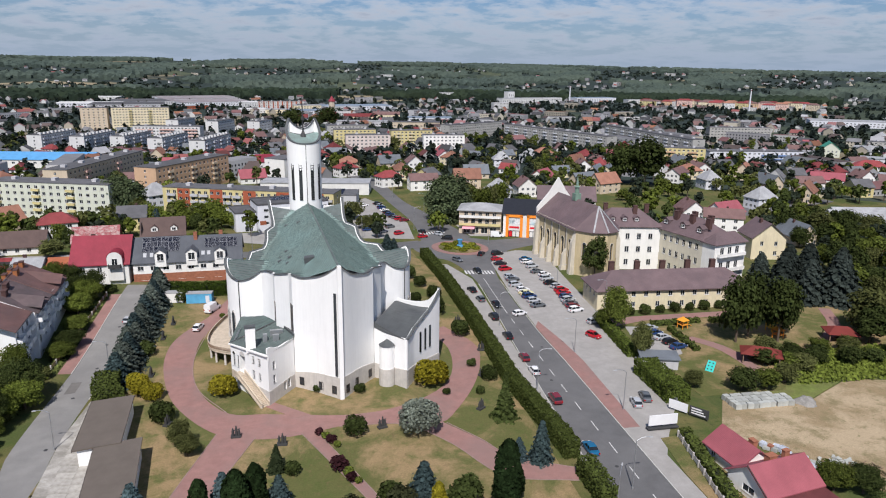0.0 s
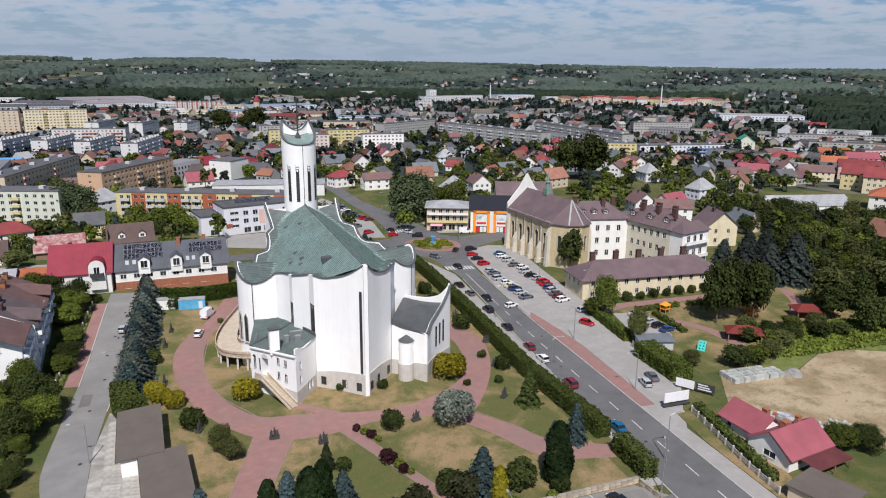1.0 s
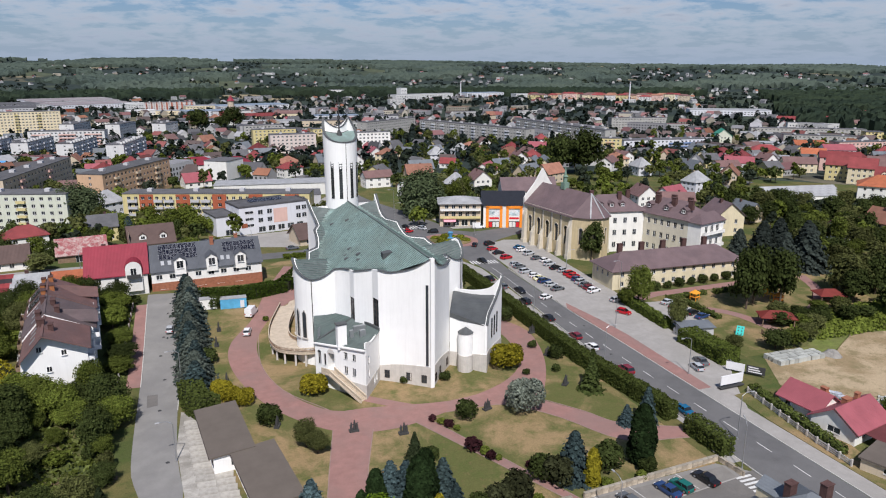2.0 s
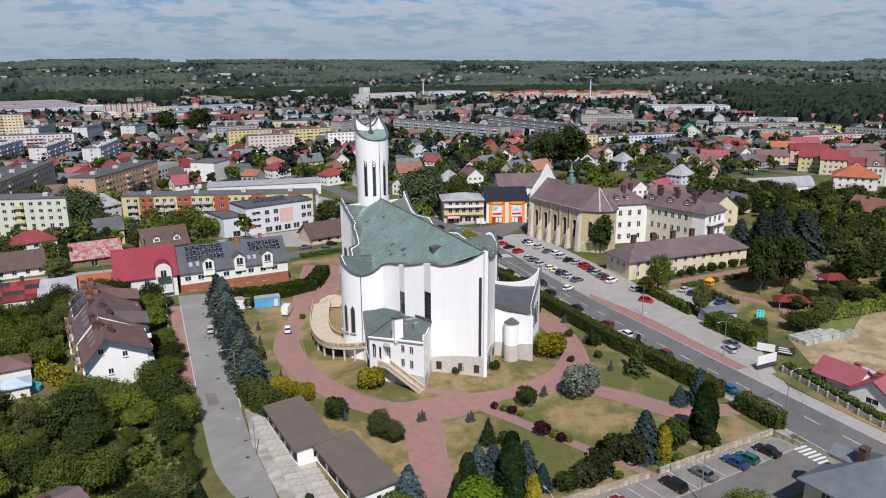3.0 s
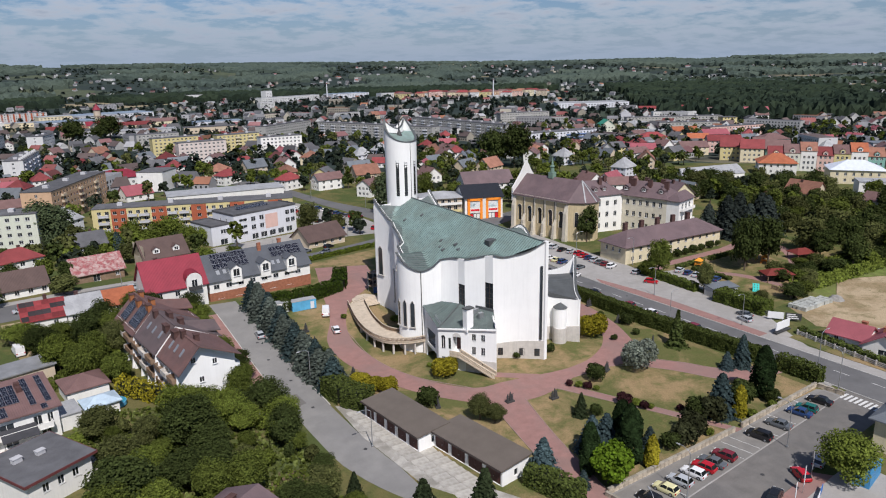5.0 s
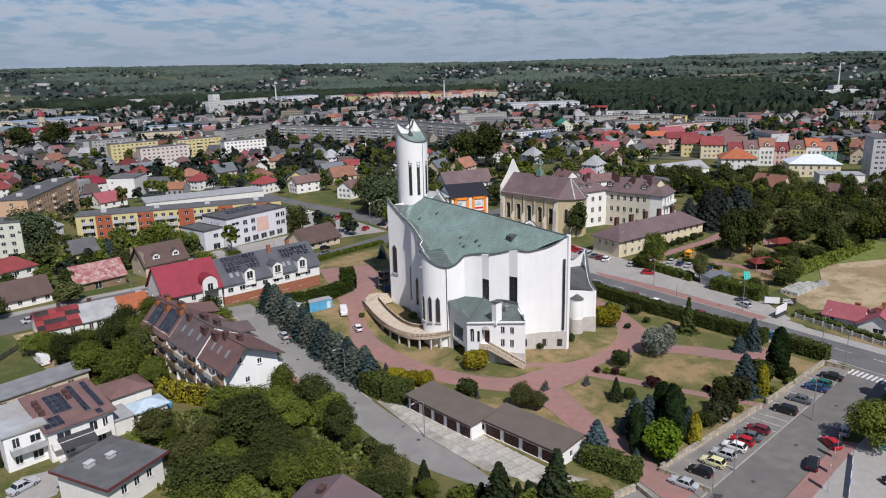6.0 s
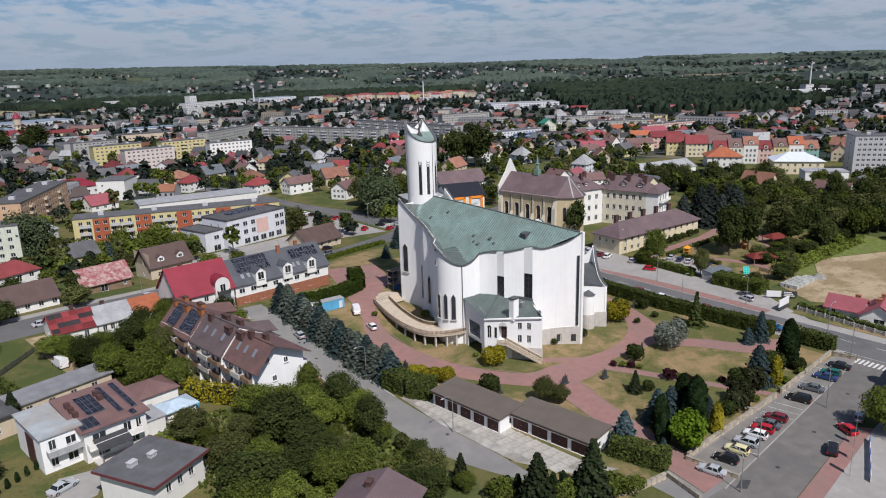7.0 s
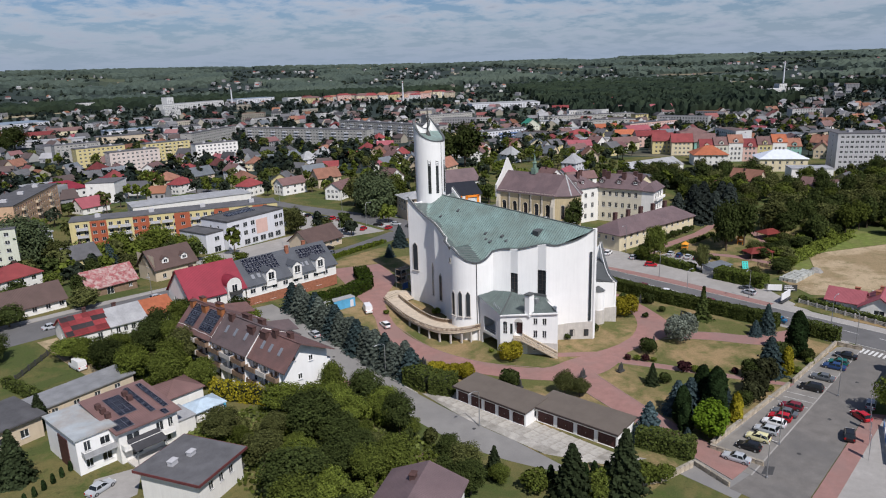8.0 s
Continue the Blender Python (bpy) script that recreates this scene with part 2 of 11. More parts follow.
LEAF = [leaf("leaf_mid", (0.142, 0.170, 0.032)), leaf("leaf_dark", (0.074, 0.094, 0.026)), leaf("leaf_fresh", (0.195, 0.235, 0.040)), leaf("leaf_olive", (0.140, 0.148, 0.046))]
LIME = leaf("leaf_lime", (0.16, 0.25, 0.02))
GOLD = leaf("leaf_gold", (0.36, 0.30, 0.025))
SILVER = leaf("leaf_silver", (0.30, 0.33, 0.24))
PURPLE = leaf("leaf_purple", (0.075, 0.028, 0.030))
WILLOW = leaf("leaf_willow", (0.115, 0.145, 0.065))
SPRUCE = leaf("needle_green", (0.050, 0.066, 0.028))
BLUE = leaf("needle_blue", (0.105, 0.155, 0.150))
BLUEDARK = leaf("needle_blue_dark", (0.064, 0.094, 0.086))
BLUEROW = leaf("needle_blue_row", (0.150, 0.176, 0.134))
THUJA = leaf("thuja_green", (0.032, 0.055, 0.018))
HEDGE = leaf("hedge_green", (0.122, 0.150, 0.036), 0.2)
DULLRED = mat("dull_red_roof", (0.20, 0.042, 0.042), rough=0.65, var=0.2, scale=0.3, bump=0.3, ribs=("X", 0.35), obj_var=0.35)
# Distant leaf tones: haze is put into the colour, duller and bluer.
HAZED_LEAF = [leaf("hazed_leaf_a", (0.038, 0.052, 0.042)), leaf("hazed_leaf_b", (0.030, 0.042, 0.033)), leaf("hazed_leaf_c", (0.052, 0.066, 0.040))]
BROWNLEAF = leaf("leaf_brown", (0.066, 0.070, 0.030))


# ---- mesh helpers ----
class Geo:
    """Gathers vertices and faces for one mesh."""

    def __init__(self):
        self.v, self.f, self.mi = [], [], []

    def add(self, verts, faces, mi=0):
        k = len(self.v)
        self.v += [tuple(p) for p in verts]
        self.f += [tuple(k + i for i in f) for f in faces]
        self.mi += [mi] * len(faces)
        return self

    def quad(self, a, b, c, d, mi=0):
        return self.add((a, b, c, d), ((0, 1, 2, 3),), mi)

    def hexa(self, p, mi=0):
        """Eight corners: four below, four above, both anticlockwise."""
        return self.add(p, ((3, 2, 1, 0), (4, 5, 6, 7), (0, 1, 5, 4), (1, 2, 6, 5), (2, 3, 7, 6), (3, 0, 4, 7)), mi)

    def box(self, x0, y0, z0, x1, y1, z1, mi=0):
        return self.hexa([(x0, y0, z0), (x1, y0, z0), (x1, y1, z0), (x0, y1, z0), (x0, y0, z1), (x1, y0, z1), (x1, y1, z1), (x0, y1, z1)], mi)

    def beam(self, p, q, w, h, mi=0):
        """A bar from p to q, w wide (level) and h high."""
        p, q = Vector(p), Vector(q)
        d = (q - p).normalized()
        s = Vector((-d.y, d.x, 0))
        s = s.normalized() * w / 2 if s.length > 1e-6 else Vector((w / 2, 0, 0))
        up = s.cross(d).normalized() * -h / 2
        return self.hexa([p - s - up, p + s - up, q + s - up, q - s - up, p - s + up, p + s + up, q + s + up, q - s + up], mi)

    def prism(self, poly, z0, z1, mi=0):
        n = len(poly)
        v = [(x, y, z0) for x, y in poly] + [(x, y, z1) for x, y in poly]
        f = [tuple(range(n, 2 * n)), tuple(range(n - 1, -1, -1))] + [(i, (i + 1) % n, n + (i + 1) % n, n + i) for i in range(n)]
        return self.add(v, f, mi)

    def cone(self, c, z0, z1, r0, r1, n=10, mi=0):
        return self.tube((c[0], c[1], z0), (c[0], c[1], z1), r0, r1, n, mi)

    def tube(self, p, q, r0, r1, n=6, mi=0):
        p, q = Vector(p), Vector(q)
        d = (q - p).normalized()
        a = d.orthogonal().normalized()
        b = d.cross(a)
        ring = [(math.cos(2 * math.pi * i / n), math.sin(2 * math.pi * i / n)) for i in range(n)]
        v = [p + (a * c + b * s) * r0 for c, s in ring] + [q + (a * c + b * s) * r1 for c, s in ring]
        f = [(i, (i + 1) % n, n + (i + 1) % n, n + i) for i in range(n)] + [tuple(range(n - 1, -1, -1)), tuple(range(n, 2 * n))]
        return self.add(v, f, mi)

    def weld(self):
        """Joins corners that coincide and drops the walls between joined blocks."""
        ids, remap, v = {}, [], []
        for p in self.v:
            key = (round(p[0], 3), round(p[1], 3), round(p[2], 3))
            if key not in ids:
                ids[key] = len(v)
                v.append(p)
            remap.append(ids[key])
        seen = {}
        for f, m in zip(self.f, self.mi):
            f = tuple(remap[i] for i in f)
            if len(set(f)) == len(f):
                seen.setdefault(frozenset(f), []).append((f, m))
        once = [x[0] for x in seen.values() if len(x) == 1]
        self.v, self.f, self.mi = v, [f for f, _ in once], [m for _, m in once]
        return self

    def sweep(self, pts, w, h, mi=0):
        """One bar of rectangular section along a line of points."""
        pts = [Vector(p) for p in pts]
        pts = [p for i, p in enumerate(pts) if i == 0 or (p - pts[i - 1]).length > 1e-4]
        k, n = len(self.v), len(pts)
        for i, p in enumerate(pts):
            d = pts[min(i + 1, n - 1)] - pts[max(i - 1, 0)]
            s = Vector((-d.y, d.x, 0))
            s = s.normalized() * w / 2 if s.length > 1e-6 else Vector((w / 2, 0, 0))
            up = Vector((0, 0, h / 2))
            self.v += [tuple(p - s - up), tuple(p + s - up), tuple(p + s + up), tuple(p - s + up)]
        for i in range(n - 1):
            a = k + 4 * i
            for j in range(4):
                self.f.append((a + j, a + 4 + j, a + 4 + (j + 1) % 4, a + (j + 1) % 4))
                self.mi.append(mi)
        self.f += [(k, k + 1, k + 2, k + 3), (k + 4 * n - 1, k + 4 * n - 2, k + 4 * n - 3, k + 4 * n - 4)]
        self.mi += [mi, mi]
        return self

    def data(self, name, mats, smooth=False):
        if 8 < len(self.v) < 6000:
            self.weld()
        me = bpy.data.meshes.new(name)
        me.from_pydata(self.v, [], self.f)
        for m in mats if isinstance(mats, (list, tuple)) else [mats]:
            me.materials.append(m)
        if max(self.mi, default=0):
            me.polygons.foreach_set("material_index", self.mi)
        if smooth:
            me.polygons.foreach_set("use_smooth", [True] * len(self.f))
        me.update()
        return me

    def part(self, name, mats, parent=None, label="", smooth=False):
        ob = new(name, self.data(name, mats, smooth))
        ob.parent = parent
        return tagged(ob, label)


def ease(k):
    k = min(max(k, 0.0), 1.0)
    return k * k * (3 - 2 * k)


def land(x, y):
    """The rise of the ground west and north-west of the church."""
    back = 1 - ease((y - 205) / 110)
    north = ease((y - 145) / 60) * min(max((60 - x) / 114, 0.0), 1.0) * back
    west = ease((-54 - x) / 35) * back * ease((y - 60) / 40)
    return 4.8 * (1 - (1 - north) * (1 - west))


def drape(me, step=3.0):
    """Cuts a level sheet into a grid and lays it on the rising ground."""
    x0, x1 = min(v.co.x for v in me.vertices), min(60.0, max(v.co.x for v in me.vertices))
    y0, y1 = max(60.0, min(v.co.y for v in me.vertices)), min(318.0, max(v.co.y for v in me.vertices))
    if not any(land(x0 + (x1 - x0) * i / 9, y0 + (y1 - y0) * j / 9) > 0.01 for i in range(10) for j in range(10)) or x0 >= 60 or y1 <= y0:
        return
    bm = bmesh.new()
    bm.from_mesh(me)
    bmesh.ops.triangulate(bm, faces=[f for f in bm.faces if len(f.verts) > 4])
    for axis, a, b in ((0, x0, x1), (1, y0, y1)):
        for i in range(math.ceil(a / step), math.floor(b / step) + 1):
            co, no = ((i * step, 0, 0), (1, 0, 0)) if axis == 0 else ((0, i * step, 0), (0, 1, 0))
            bmesh.ops.bisect_plane(bm, geom=bm.verts[:] + bm.edges[:] + bm.faces[:], dist=1e-4, plane_co=co, plane_no=no)
    for v in bm.verts:
        v.co.z += land(v.co.x, v.co.y)
    bm.to_mesh(me)
    bm.free()
    me.update()


def thing(name, label, category, x=0, y=0, z=0, rz=0, group="", kind="", flat=False):
    ob = new(name)
    ob.empty_display_size = 0.5
    if not flat and (x, y) != (0, 0):
        z += land(x, y)
    ob.matrix_basis = pose(x, y, z, 0, 0, rz)
    return tagged(ob, label, category, group, kind)


def structure(name, geo, mats, label, smooth=False, category=""):
    ob = geo.part(name, mats, None, "", smooth)
    if name != "ground":
        drape(ob.data)
    return tagged(ob, label, category, kind="structure")


def place(name, data, parent, m):
    ob = new(name, data)
    ob.parent = parent
    ob.matrix_basis = m
    return ob


def resample(pts, n):
    pts = [Vector(p) for p in pts]
    d = [0.0]
    for a, b in zip(pts, pts[1:]):
        d.append(d[-1] + (b - a).length)
    out = []
    for i in range(n):
        s = d[-1] * i / (n - 1)
        k = max(j for j in range(len(d) - 1) if d[j] <= s + 1e-9)
        out.append(pts[k].lerp(pts[k + 1], min(1.0, (s - d[k]) / max(1e-9, d[k + 1] - d[k]))))
    return out


def smooth_line(pts, n=6):
    """A Catmull-Rom curve through the points."""
    p = [Vector(q) for q in pts]
    p = [2 * p[0] - p[1]] + p + [2 * p[-1] - p[-2]]
    out = []
    for a, b, c, d in zip(p, p[1:], p[2:], p[3:]):
        for i in range(n):
            t = i / n
            out.append(0.5 * (2 * b + (c - a) * t + (2 * a - 5 * b + 4 * c - d) * t * t + (3 * b - 3 * c + d - a) * t ** 3))
    return out + [p[-2]]


def ribbon(geo, left, right, z, n=24, thick=0.3, curved=True):
    a = resample(smooth_line(left) if curved else left, n)
    b = resample(smooth_line(right) if curved else right, n)
    for i in range(n - 1):
        p = [a[i], b[i], b[i + 1], a[i + 1]]
        geo.hexa([(*q, z - thick) for q in p] + [(*q, z) for q in p])


def wall_line(geo, pts, z0, z1, w):
    geo.sweep([(p[0], p[1], (z0 + z1) / 2) for p in pts], w, z1 - z0)

# Far roof colours are muted, with the cloud shade mixed into each tone.
FAR_TOPS = [mat("cloud_dimmed_roof_%d" % i, c, rough=0.8, var=0.15, scale=0.1, bump=0.0, island=0.4) for i, c in enumerate(((0.17, 0.06, 0.055), (0.22, 0.10, 0.06), (0.10, 0.075, 0.07), (0.13, 0.13, 0.135), (0.07, 0.07, 0.075), (0.30, 0.30, 0.31), (0.20, 0.10, 0.10)))]
OCHRE = mat("ochre_render", (0.50, 0.41, 0.25), var=0.10, scale=0.3, grime=0.25)
PATHEDGE = mat("path_edging", (0.27, 0.19, 0.165), var=0.15, scale=1.0)
LANE = mat("worn_lane_asphalt", (0.160, 0.150, 0.138), var=0.16, scale=0.4, fine=6, bump=0.12, tint=(0.115, 0.112, 0.108), tint_scale=0.07, tint_amt=0.7)
BAYS = mat("grey_bay_paving", (0.208, 0.196, 0.177), var=0.14, scale=0.5, fine=7, bump=0.15, tint=(0.155, 0.15, 0.145), tint_scale=0.12, tint_amt=0.6)
PARKSPRUCE = leaf("needle_park", (0.062, 0.076, 0.060))
FADED = mat("faded_tile_roof", (0.26, 0.125, 0.085), rough=0.8, var=0.2, scale=0.3, bump=0.3, ribs=("X", 0.35), obj_var=0.3)
# ---- ground ----
def far_hill(x, y):
    """Height of the country: level near the church, a shallow valley beyond, then low hills towards the horizon."""
    r = math.hypot(x, y)
    k = min(max((r - 380) / 270, 0.0), 1.0)
    dip = -6.5 * k * k * (3 - 2 * k) - 0.0092 * min(max(r - 650, 0.0), 1250)
    if r < 1900:
        return dip
    k = min(1.0, (r - 1900) / 2300)
    w = noise.noise(Vector((x / 900, y / 900, 3.1))) + 0.5 * noise.noise(Vector((x / 330, y / 330, 7.7)))
    lift = 1.0 + 0.16 * noise.noise(Vector((x / 1500, y / 1500, 1.3)))
    az = min(1.0, max(0.0, (math.degrees(math.atan2(x, y)) - 2.0) / 40.0))
    return dip * (1 - k) + (k * k * (3 - 2 * k)) * ((84 - 28 * az) * lift + 7 * w)


def hill(x, y):
    return far_hill(x, y) + land(x, y)


def far_ground_material():
    m = bpy.data.materials.new("open_country")
    m.use_nodes = True
    n = nodes_of(m)
    co = n("ShaderNodeTexCoord", 3)
    warp = n("ShaderNodeTexNoise", 1, i0=co, Scale=0.002, Detail=3.0)
    shift = n("ShaderNodeVectorMath", props=dict(operation="SCALE"), i0=warp, Scale=160.0)
    at = n("ShaderNodeVectorMath", props=dict(operation="ADD"), i0=co, i1=shift)
    str_ = n("ShaderNodeVectorMath", props=dict(operation="MULTIPLY"), i0=at, i1=(1.0, 0.55, 1.0))
    cells = n("ShaderNodeTexVoronoi", 1, i0=str_, Scale=0.0042)
    pick = n("ShaderNodeSeparateXYZ", i0=cells)
    # Field and wood tones lean dull and bluish: the haze is in the colour.
    field = ramp(n, pick, [(0.0, (0.040, 0.053, 0.042)), (0.46, (0.055, 0.070, 0.049)), (0.70, (0.080, 0.094, 0.060)), (0.84, (0.19, 0.165, 0.11)), (0.94, (0.26, 0.22, 0.145))], "CONSTANT")
    wood = n("ShaderNodeTexNoise", i0=co, Scale=0.0022, Detail=6.0, Roughness=0.55)
    wf = ramp(n, wood, [(0.46, (0, 0, 0)), (0.52, (1, 1, 1))])
    mixed = n("ShaderNodeMix", 2, props=dict(data_type="RGBA"), i0=wf, i6=field, i7=(0.034, 0.046, 0.042, 1))
    g1 = n("ShaderNodeTexNoise", i0=co, Scale=0.05, Detail=8.0, Roughness=0.7)
    gg = n("ShaderNodeMapRange", i0=g1, i1=0.3, i2=0.7, i3=0.7, i4=1.3)
    c = n("ShaderNodeVectorMath", props=dict(operation="SCALE"), i0=mixed, Scale=gg)
    bs = n("ShaderNodeBsdfPrincipled", Base_Color=c, Roughness=1.0)
    bs.node.inputs["Specular IOR Level"].default_value = 0.05
    n("ShaderNodeOutputMaterial", i0=bs)
    return m


COUNTRY = far_ground_material()


def make_ground():
    g = Geo()
    radii = [3.0 * i for i in range(127)] + [380, 425, 470, 515, 560, 605, 650, 800, 1000, 1300, 1600, 1900] + [1900 + 150 * i for i in range(1, 21)]
    turns = 540
    for r in radii[1:]:
        for k in range(turns):
            a = 2 * math.pi * k / turns
            x, y = r * math.sin(a), r * math.cos(a)
            g.v.append((x, y, hill(x, y)))
    g.v.append((0, 0, 0))
    c = len(g.v) - 1
    for k in range(turns):
        g.f.append((c, (k + 1) % turns, k))
        g.mi.append(0)
    for i in range(len(radii) - 2):
        for k in range(turns):
            a, b = i * turns + k, i * turns + (k + 1) % turns
            g.f.append((a, b, b + turns, a + turns))
            g.mi.append(0 if radii[i + 2] <= 425 else 1)
    structure("ground", g, [MEADOW, COUNTRY], "green meadow, fields and woods reaching low hills", smooth=True, category="ground")


make_ground()


def slab(name, poly, z, m, label, category="pavement"):
    structure(name, Geo().prism(poly, z - 0.4, z), m, label, category=category)


# church grounds
slab("ground_church_lawn", [(-46, 84), (38.6, 86.5), (38, 130), (36, 200), (31, 240), (-15.6, 228), (-46, 196)], 0.06, GRASS, "dry summer lawn with brown patches", "lawn")
g = Geo()
ribbon(g, [(-15.6, 220.8), (-23.9, 195.2), (-29.3, 177.4), (-35.3, 165.2), (-36, 153.8), (-32.7, 139.4), (-28, 128.8), (-20.1, 119), (-12, 116), (-4.8, 116.6), (1.9, 118.7)],
       [(0.5, 216), (-6.3, 197.9), (-20.5, 184.2), (-28.6, 167.7), (-29.4, 152.9), (-26.4, 138.4), (-19.3, 127), (-12, 125.5), (-4.4, 124.1), (0, 123.2), (4.2, 122.8)], 0.10, 60)
ribbon(g, [(1.9, 118.7), (12.4, 118.2), (20.5, 117), (25, 122), (30.8, 132.6), (34.6, 143.9), (35.5, 153.9), (30, 166)],
       [(4.2, 122.8), (10, 123.5), (15, 125.4), (20, 128.5), (25, 134), (28, 143), (28.5, 154), (25, 163)], 0.104, 40)
ribbon(g, [(-20.1, 119), (-24.6, 100.3), (-29.5, 77)], [(-13, 117), (-18, 101.1), (-24, 77)], 0.108, 12)
ribbon(g, [(20, 119), (27, 110), (31, 103.6), (40.9, 98.6)], [(17, 115.5), (22, 109), (28.5, 98.3), (40, 95.2)], 0.108, 16)
ribbon(g, [(-4.8, 117.2), (5.5, 95.6), (10.5, 85)], [(-2.6, 118), (7.1, 96), (12, 85)], 0.112, 12, curved=False)
ribbon(g, [(-12.6, 129), (-6, 123)], [(-10.6, 130.2), (-3.4, 124)], 0.116, 6, curved=False)
structure("pavement_church_paths", g, REDPAVE, "red block paving worn by feet", category="path")


def edging(name, lines):
    k = Geo()
    for line in lines:
        pts = smooth_line(line, 4)
        wall_line(k, [tuple(p) for p in pts], 0.0, 0.15, 0.16)
    structure(name, k, PATHEDGE if "church" in name else KERB, "concrete edging along the paving", category="kerb")


edging("kerb_church_paths", [[(-20.1, 119), (-24.6, 100.3), (-29.5, 77)], [(-13, 117), (-18, 101.1), (-24, 77)], [(22, 117), (27.2, 110), (31.2, 103.6), (40.9, 98.6)], [(17, 115.3), (22, 108.8), (28.5, 98.1), (40, 95)],
                             [(-2.5, 118), (7.2, 96), (12.1, 85)], [(-4.9, 117), (5.4, 95.6), (10.4, 85)], [(1.9, 118.6), (12.4, 118.1), (17, 115.3)], [(-19.3, 127.1), (-26.4, 138.5), (-29.5, 152.9), (-28.6, 167.8)]])

# roads
g = Geo()
ribbon(g, [(42.3, 20), (43.1, 98), (44.6, 142), (45.9, 172), (47.0, 200), (43, 226), (34, 232)], [(54.9, 20), (54.2, 98), (53.9, 141), (53.4, 163), (54.6, 205), (59, 226), (66, 232)], 0.03, 60)
g.prism([(50 + 17.5 * math.cos(i * math.pi / 24), 245 + 17.5 * math.sin(i * math.pi / 24)) for i in range(48)], -0.4, 0.034)
ribbon(g, [(37, 252), (38.3, 290.6), (33.1, 336.5), (29.1, 372.6), (22, 412), (5, 440)], [(58, 262), (49.9, 301), (41.4, 335.5), (38.4, 360), (36, 387), (30, 425)], 0.026, 40)
ribbon(g, [(60, 256), (82, 260), (150, 282), (260, 330)], [(64, 238), (82, 248), (150, 270), (262, 316)], 0.022, 30)
ribbon(g, [(-193.6, 226), (-105.5, 230.6), (-78.5, 232.8), (-61.3, 235.2), (-5.4, 243), (36, 257)], [(-193.6, 211.3), (-107.4, 216), (-82.3, 218.3), (-63.6, 222.4), (-8.9, 234.1), (36, 245.5)], 0.05, 60)
walkway = Geo()
ribbon(walkway, [(-193.6, 229.4), (-105.5, 234), (-78.5, 236.2), (-61.3, 238.4), (-40, 241)], [(-193.6, 226.2), (-105.5, 230.8), (-78.5, 233), (-61.3, 235.4), (-40, 238)], 0.14, 50)
structure("pavement_west_road", walkway, PAVING, "pale worn pavement along a road", category="pavement")
structure("road_main", g, ASPHALT, "grey asphalt road with worn wheel tracks", category="road")
g = Geo()
ribbon(g, [(-54.4, 199.5), (-54.3, 162.7), (-54.3, 122.5), (-53, 111), (-49.5, 101), (-44, 92), (-34, 84), (-28, 78)], [(-47.4, 199.5), (-46.5, 162.7), (-47, 130), (-46, 110), (-42, 101), (-36, 94), (-28, 88), (-25, 84)], 0.028, 40)
ribbon(g, [(-34, 84.5), (-26.5, 84.2), (0, 85), (38.4, 86.6)], [(-34, 74), (-26, 74.6), (0, 76), (44, 81)], 0.022, 20, curved=False)
lane = Geo()
ribbon(lane, [(-32, 76.2), (-26, 75.6), (39, 82), (44, 83)], [(-32, 64), (-26, 66.4), (10, 70.4), (46, 74)], 0.026, 12, curved=False)
structure("road_south_lane", lane, LANE, "dark asphalt lane beside parked cars", category="road")
structure("road_side", g, ASPHALT2, "pale worn asphalt of a side street", category="road")
slab("pavement_street", [(-57, 150), (-54.2, 150), (-54.3, 192.3), (-56.9, 192.3)], 0.12, REDPAVE, "red block pavement beside a street")
slab("pavement_garage_apron", [(-46.3, 136), (-40.6, 131), (-36.5, 95), (-34, 90), (-40, 92.5), (-45.5, 103), (-47, 122)], 0.07, CONCRETE, "stained concrete slab apron before garages", "apron")
slab("pavement_square", [(54.6, 60), (58.5, 60), (58, 100), (62, 107), (68.3, 116.6), (69.4, 130), (71.4, 152.4), (74.5, 172), (76, 200), (79, 237), (70, 240), (62, 236), (56.8, 224), (54.4, 190), (53.8, 163), (54.3, 120)], 0.09, PAVING, "pale paved square beside the road")
slab("pavement_red_path", [(54.3, 110), (57.6, 110), (57.9, 126), (58.2, 141), (57.4, 153), (55.6, 167), (53.7, 163), (54.1, 141)], 0.115, REDPAVE, "red cycle path beside the road")
slab("pavement_corner", [(38.6, 50), (42.5, 50), (42.9, 73.4), (39.4, 73.0)], 0.07, PAVING, "pale pavement at a street corner")
slab("pavement_west_verge", [(40.0, 85.6), (43.1, 85.6), (43.3, 100), (44.4, 140), (45.4, 172), (46.0, 205), (41, 222), (36, 222), (38.6, 178), (39.4, 150), (39.2, 130), (41.6, 112), (42.3, 100)], 0.07, PAVING, "pale paved lay-by along a hedge")
slab("pavement_parking_bays", [(-26, 75.6), (39, 82.0), (39, 85.4), (0, 84.6), (-26, 83.6)], 0.05, BAYS, "grey paved parking bays", "parking")
slab("pavement_south", [(-28, 63), (-26, 66.2), (9, 70.2), (11, 67.6)], 0.13, REDPAVE, "red paving south of the parking lane")
slab("pavement_south_yard", [(-28, 48), (-28, 63), (11, 67.6), (18, 68), (18, 48)], 0.1, PAVING, "pale paved yard beside the lane")
slab("pavement_north_square", [(14, 262), (35, 260), (36, 290), (28, 335), (22, 352), (12, 332)], 0.06, PAVING, "pale car park behind the hedge", "parking")
slab("pavement_office_yard", [(-46, 262), (-20, 252), (-10, 249), (9, 254), (9, 266), (5, 282), (-40, 273)], 0.08, PAVING, "grey paved yard before an office block", "yard")
slab("pavement_shops", [(58, 264), (84, 260), (92, 262), (92, 284), (56, 284)], 0.12, PAVING, "pale pavement before the shops")
